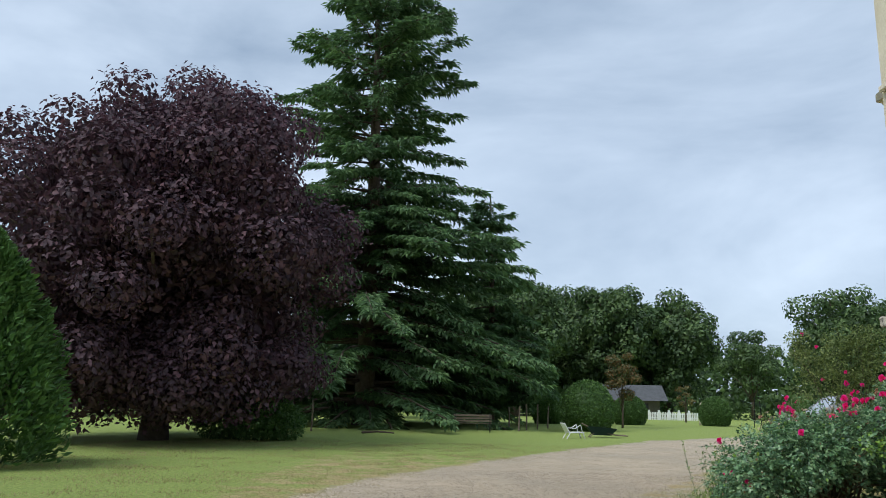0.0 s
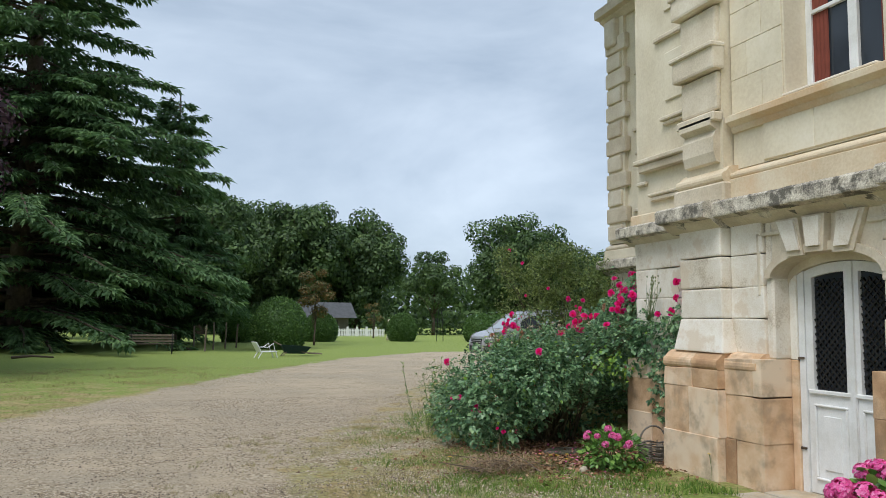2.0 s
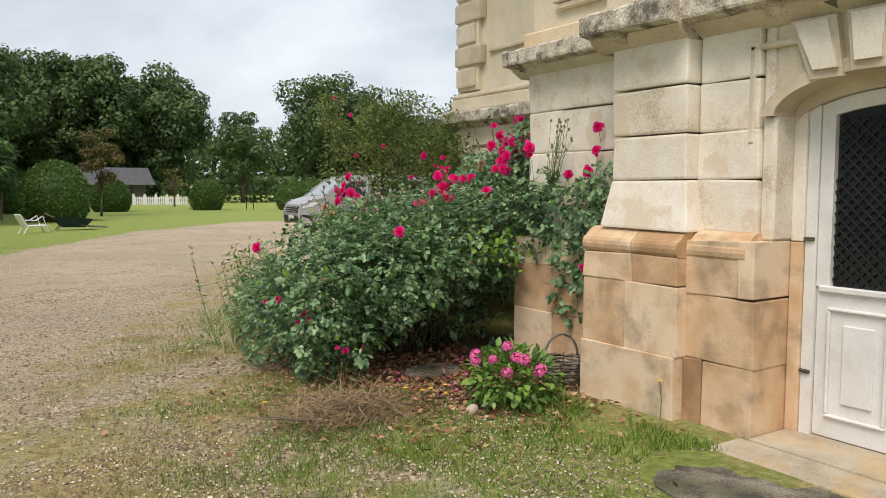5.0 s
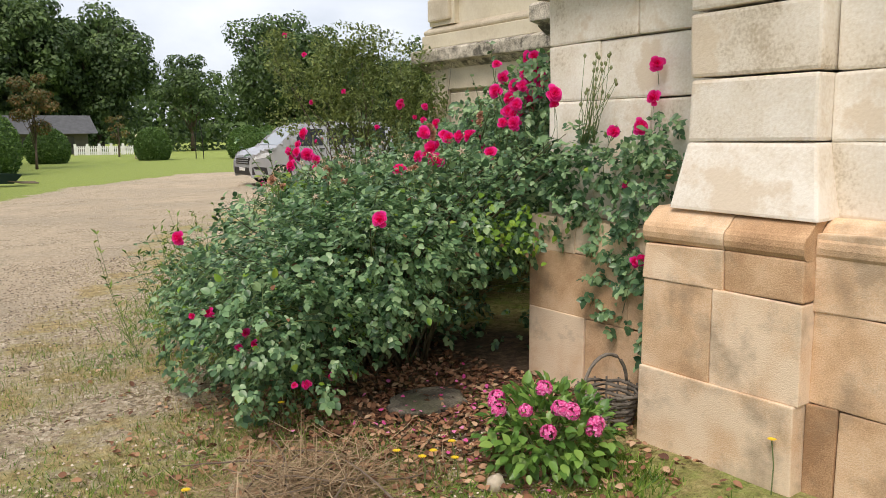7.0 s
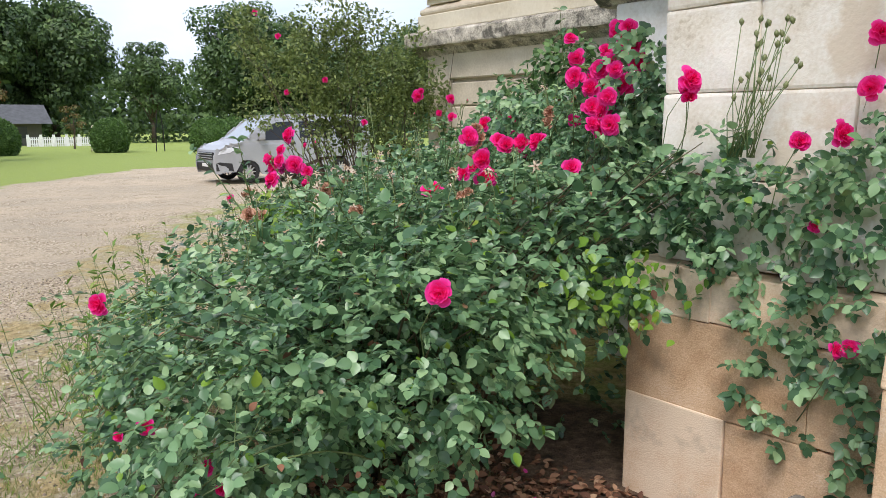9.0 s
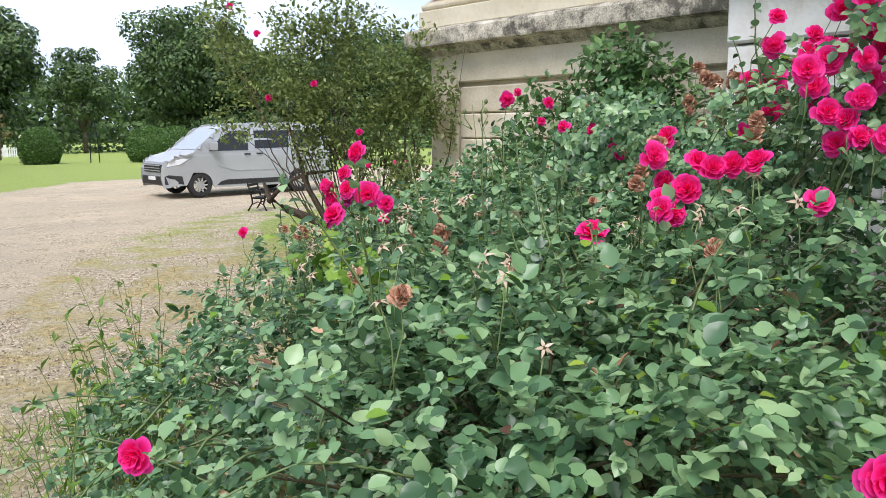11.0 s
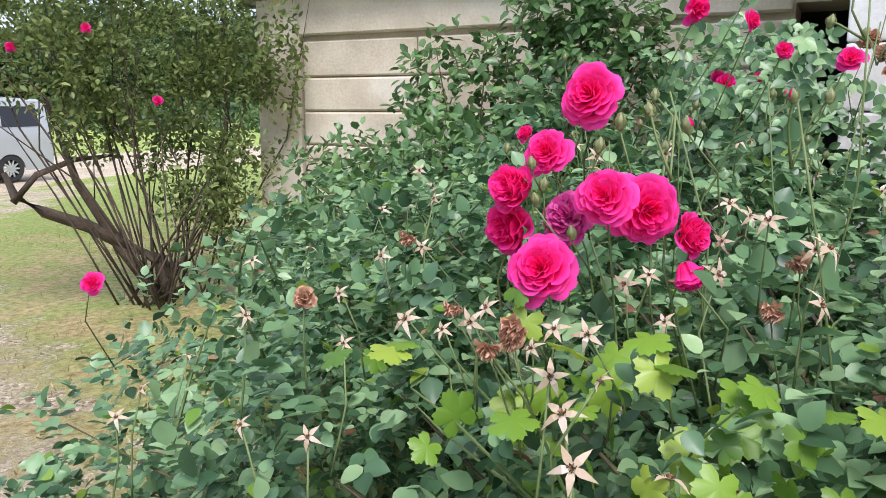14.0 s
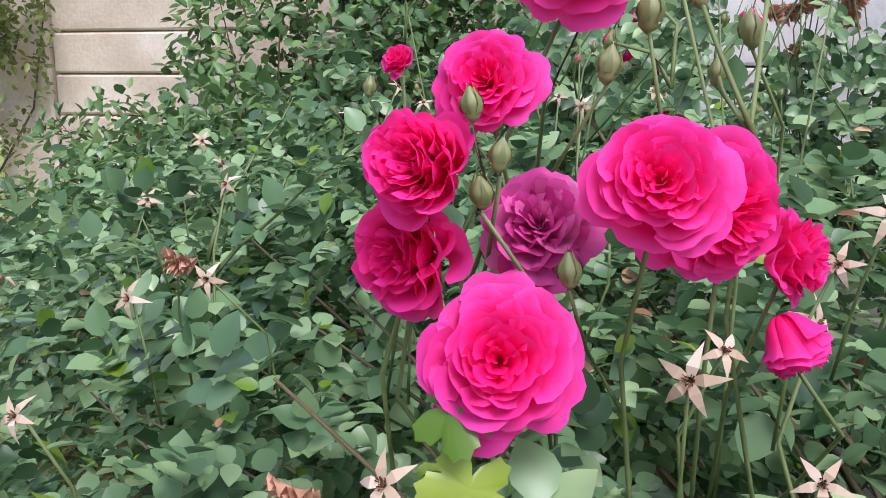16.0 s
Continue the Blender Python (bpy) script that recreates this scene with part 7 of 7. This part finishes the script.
# heap of dry stalks
n_ = 900
c = np.array([4.02, 10.30, 0.05])
pts = c + rng.normal(size=(n_, 3)) * np.array([0.26, 0.20, 0.0]) + np.stack([np.zeros(n_), np.zeros(n_), np.abs(rng.normal(size=n_)) * 0.05], 1)
al = rng.normal(size=(n_, 3)) * np.array([1, 1, 0.15])
s = rng.uniform(0.12, 0.38, n_)
heap = leaves("dry_stalk_heap", BLADE, pts, al, np.tile([0, 0, 1.0], (n_, 1)), s, 0.006, DRY)
tagged(heap, "heap of dry cut stalks on the grass", "cuttings", kind="stuff")
v, f = [], []
for i in range(26):
    a = random.uniform(0, 6.28)
    p = Vector((4.1 + random.gauss(0, .22), 10.35 + random.gauss(0, .2), 0.08))
    tube_into(v, f, limb_points(p, (math.cos(a), math.sin(a), random.uniform(-.05, .25)), random.uniform(0.2, 0.5), 0.03, 4), [0.006, 0.006, 0.005, 0.004, 0.003], 5)
tagged(mesh_object("dead_twigs", v, f, WOOD_GREY), "dead grey twigs on the heap of cuttings", "twigs", kind="stuff")

# fallen leaves and petals on the bed
n_ = 5200
pts = np.stack([rng.normal(5.2, 0.75, n_), rng.normal(10.9, 0.75, n_), rng.uniform(0.075, 0.10, n_)], 1)
keep = (pts[:, 0] < 6.05) & ((pts[:, 1] > 9.8) | (pts[:, 0] < 5.7))
pts = pts[keep]
pts[:, 2] = ground_height(pts[:, 0], pts[:, 1]) + rng.uniform(0.012, 0.035, len(pts))
s = rng.uniform(0.025, 0.06, len(pts))
tagged(leaves("leaf_litter", OVAL, pts, rng.normal(size=pts.shape) * np.array([1, 1, .25]), np.array([0, 0, 1]) + rng.normal(size=pts.shape) * 0.4, s, s * 0.6, FALLEN), "brown fallen leaves under the rose bush", "leaves", kind="stuff")
n_ = 90
pts = np.stack([rng.normal(5.3, 0.45, n_), rng.normal(10.6, 0.40, n_), np.full(n_, 0.10)], 1)
s = rng.uniform(0.02, 0.035, n_)
tagged(leaves("fallen_petals", OVAL, pts, rng.normal(size=pts.shape) * np.array([1, 1, .3]), np.array([0, 0, 1]) + rng.normal(size=pts.shape) * 0.4, s, s * 0.9, HYD_BLOOM), "pink fallen petals on the bed", "petals", kind="stuff")


# ---- grass, weeds and loose stones ----
def grass_patch(name, n_, xr, yr, density, size, wide, material, label):
    x, y = rng.uniform(*xr, n_), rng.uniform(*yr, n_)
    ok = rng.random(n_) < density(x, y)
    ok &= ~((x > 5.55) & (y < 9.85)) & ~(((x - 5.2) / 0.5) ** 2 + ((y - 7.72) / 0.78) ** 2 < 1)
    x, y = x[ok], y[ok]
    z = ground_height(x, y) - 0.012
    k = len(x)
    s = rng.uniform(0.5, 1.4, k) * size
    ob = leaves(name, BLADE, np.stack([x, y, z], 1), rng.normal(size=(k, 3)) * np.array([0.55, 0.55, 0.1]) + np.array([0, 0, 1.0]), rng.normal(size=(k, 3)), s, wide, material)
    return tagged(ob, label, "grass", kind="stuff")


def patchy(x, y, scale, off=0.0):
    return np.array([noise.noise(Vector((a * scale + off, c * scale, 0.3))) for a, c in zip(x, y)])


def lawn_density(x, y):
    w, e = drive_edges(y)
    inside = np.minimum(x - w, e - x)
    p = patchy(x, y, 0.9) + 0.6 * patchy(x, y, 2.6, 9)
    thin = np.where((x > w) & (inside > -5), 0.55, 1.0)
    return np.clip(0.55 - inside * 0.6, 0.0, 1) * np.clip(0.45 + 1.1 * p, 0.02, 1) * thin


def green_density(x, y):
    return np.clip(0.12 + 2.2 * patchy(x, y, 1.1, 4) + 0.8 * patchy(x, y, 3.1, 2), 0, 1) * np.clip((x - 2.6) / 1.0, 0, 1) * np.clip((y - 4) / 1.5, 0, 1)


grass_patch("grass", 90000, (-2.5, 5.9), (4.5, 14), lawn_density, 0.045, 0.005, GRASS, "short dry grass on the verge of the drive")
grass_patch("grass", 26000, (2.4, 5.7), (5.0, 10.9), green_density, 0.06, 0.007, GREEN_GRASS, "fresh green grass patches by the house")
grass_patch("grass", 9000, (4.5, 5.75), (8.2, 9.9), lambda x, y: np.clip(0.35 + 1.6 * patchy(x, y, 2.0, 21), 0, 1) * np.clip((x - 4.4 - 0.25 * (9.9 - y)) / 0.8, 0, 1), 0.075, 0.010, GREEN_GRASS, "green weeds along the foot of the wall")
grass_patch("grass", 40000, (2.2, 4.7), (8.6, 14.2), lambda x, y: np.clip(0.30 + 1.6 * patchy(x, y, 1.3, 6) + 0.8 * patchy(x, y, 3.7, 3), 0, 1) * np.clip((x - 2.4 - 0.10 * (y - 9)) / 0.8, 0, 1), 0.06, 0.006, GREEN_GRASS, "thin green grass between the gravel and the bush")
grass_patch("grass", 38000, (1.8, 4.7), (7.5, 14.2), lambda x, y: np.clip(0.25 + 1.6 * patchy(x, y, 1.0, 16) + 0.8 * patchy(x, y, 3.1, 8), 0, 1) * np.clip((x - 2.0) / 1.0, 0, 1), 0.055, 0.006, GRASS, "straw-coloured grass at the edge of the gravel")
grass_patch("grass", 170000, (-12, 12), (12, 30), lawn_density, 0.05, 0.010, GRASS, "dry lawn grass across the drive")
grass_patch("grass", 9000, (3.9, 5.6), (12.6, 15.5), lambda x, y: 0.35 * np.clip(1.2 - np.abs(x - 4.9 - (y - 14) * 0.4), 0, 1) * np.clip((y - 13.3) / 1.0, 0, 1), 0.16, 0.007, GREEN_GRASS, "long green grass at the edge of the rose bush")

# yellow flowers among the grass
for i, (x, y) in enumerate(((4.6, 10.05), (4.68, 9.98), (4.45, 10.15), (4.5, 10.0), (3.5, 10.4), (4.75, 10.1), (5.72, 8.95), (4.3, 11.15), (4.2, 12.0))):
    v, f = [], []
    h = random.uniform(0.10, 0.2) if x < 5.5 else 0.30
    tube_into(v, f, [(0, 0, 0), (0.01, 0, h * 0.6), (0.0, 0.01, h)], [0.003] * 3, 4)
    weed = mesh_object("yellow_flower", v, f, GREEN_STEM)
    weed.location = (x, y, 0.03)
    tagged(weed, "small yellow wild flower in the grass", "flower", "yellow flowers")
    a = np.linspace(0, 2 * np.pi, 12, endpoint=False)
    P = np.tile([0, 0.01, h], (12, 1))
    leaves("petals", OVAL, P, np.stack([np.cos(a), np.sin(a), np.full(12, 0.3)], 1), np.tile([0, 0, 1.0], (12, 1)), 0.022, 0.012, YELLOW, weed)

# tall weeds along the open side of the bush
v, f = [], []
P, A = [], []
for i in range(46):
    t_ = random.random()
    x, y = 4.15 + 1.1 * t_ + random.uniform(-.12, .2), 13.1 + 1.7 * t_ + random.uniform(-.2, .3)
    pts_ = limb_points((x, y, 0), (random.uniform(-.35, .1), random.uniform(-.2, .3), 1), random.uniform(0.6, 1.05) if y > 13.1 else random.uniform(0.35, 0.7), 0.0, 7, 0.09)
    tube_into(v, f, pts_, list(np.linspace(0.004, 0.0015, 8)), 4)
    for p in pts_[1:]:
        for k in range(2):
            P.append(tuple(p))
            A.append((random.uniform(-1, 1), random.uniform(-1, 1), random.uniform(0.1, 0.9)))
weeds = empty("tall_weeds", (4.6, 13.6, 0), "tall thin green weeds beside the rose bush", "weeds", kind="stuff")
rest(mesh_object("stems", v, f, GREEN_STEM), weeds)
P, A = np.array(P), np.array(A)
s = rng.uniform(0.03, 0.09, len(P))
rest(leaves("weed_leaves", DIAMOND, P, A, np.tile([0, 0, 1.0], (len(P), 1)), s, s * 0.3, GREEN_GRASS), weeds)

# loose gravel
n_ = 42000
x, y = rng.uniform(-3, 5.5, n_), rng.uniform(4.5, 19, n_)
w, e = drive_edges(y)
ok = (rng.random(n_) < np.clip(np.minimum(x - w, e + 3.0 - x) * 0.8, 0, 1)) & ~((x > 4.6) & (y < 8.8))
x, y = x[ok], y[ok]
OCTA = (np.array([[0, 0, 0.5], [0.5, 0.05, 0.1], [0.05, 0.5, 0.05], [-0.5, -0.05, 0.1], [-0.05, -0.5, 0.05], [0, 0, -0.4]]), [(0, 1, 2), (0, 2, 3), (0, 3, 4), (0, 4, 1)])
PEBBLE = leafy("gravel_pebbles", [(0.0, (0.06, 0.045, 0.035)), (0.4, (0.22, 0.165, 0.115)), (0.7, (0.42, 0.33, 0.24)), (1.0, (0.70, 0.62, 0.50))], 0.9, 0.0)
s = rng.uniform(0.008, 0.026, len(x))
tagged(leaves("gravel", OCTA, np.stack([x, y, ground_height(x, y) + 0.004], 1), rng.normal(size=(len(x), 3)) * np.array([1, 1, 0.05]), np.tile([0, 0, 1.0], (len(x), 1)), s, s * 1.1, PEBBLE), "loose pale gravel on the drive", "gravel", kind="stuff")

# scattered tufts of dry and green grass on the worn turf
n_t = 260
tx, ty = rng.uniform(0.2, 5.4, n_t), rng.uniform(5.0, 13.5, n_t)
wt, et = drive_edges(ty)
ok = (tx > et - 1.0) & ~((tx > 4.6) & (ty < 8.8)) & ~((tx > 4.0) & (ty > 10.6))
tx, ty = tx[ok], ty[ok]
k = 26
cx, cy = np.repeat(tx, k) + rng.normal(size=len(tx) * k) * 0.04, np.repeat(ty, k) + rng.normal(size=len(tx) * k) * 0.04
s = rng.uniform(0.03, 0.09, len(cx))
tagged(leaves("grass_tufts", BLADE, np.stack([cx, cy, ground_height(cx, cy) - 0.012], 1), rng.normal(size=(len(cx), 3)) * np.array([0.6, 0.6, 0.1]) + np.array([0, 0, 1.0]), rng.normal(size=(len(cx), 3)), s, 0.005, GRASS), "tufts of dry grass in the gravel", "grass", kind="stuff")

# fine grit near the house
n_ = 60000
x, y = rng.uniform(-0.5, 5.5, n_), rng.uniform(4.8, 10.6, n_)
ok = (np.array([noise.noise(Vector((a * 1.2, c * 1.2, 7))) for a, c in zip(x, y)]) + rng.normal(size=n_) * 0.12 > -0.08) & ~(((x - 5.2) / 0.5) ** 2 + ((y - 7.72) / 0.78) ** 2 < 1)
x, y = x[ok], y[ok]
s = rng.uniform(0.006, 0.020, len(x))
tagged(leaves("grit", OCTA, np.stack([x, y, ground_height(x, y) + 0.003], 1), rng.normal(size=(len(x), 3)) * np.array([1, 1, 0.05]), np.tile([0, 0, 1.0], (len(x), 1)), s, s * 1.1, PEBBLE), "fine brown grit in the worn turf", "gravel", kind="stuff")
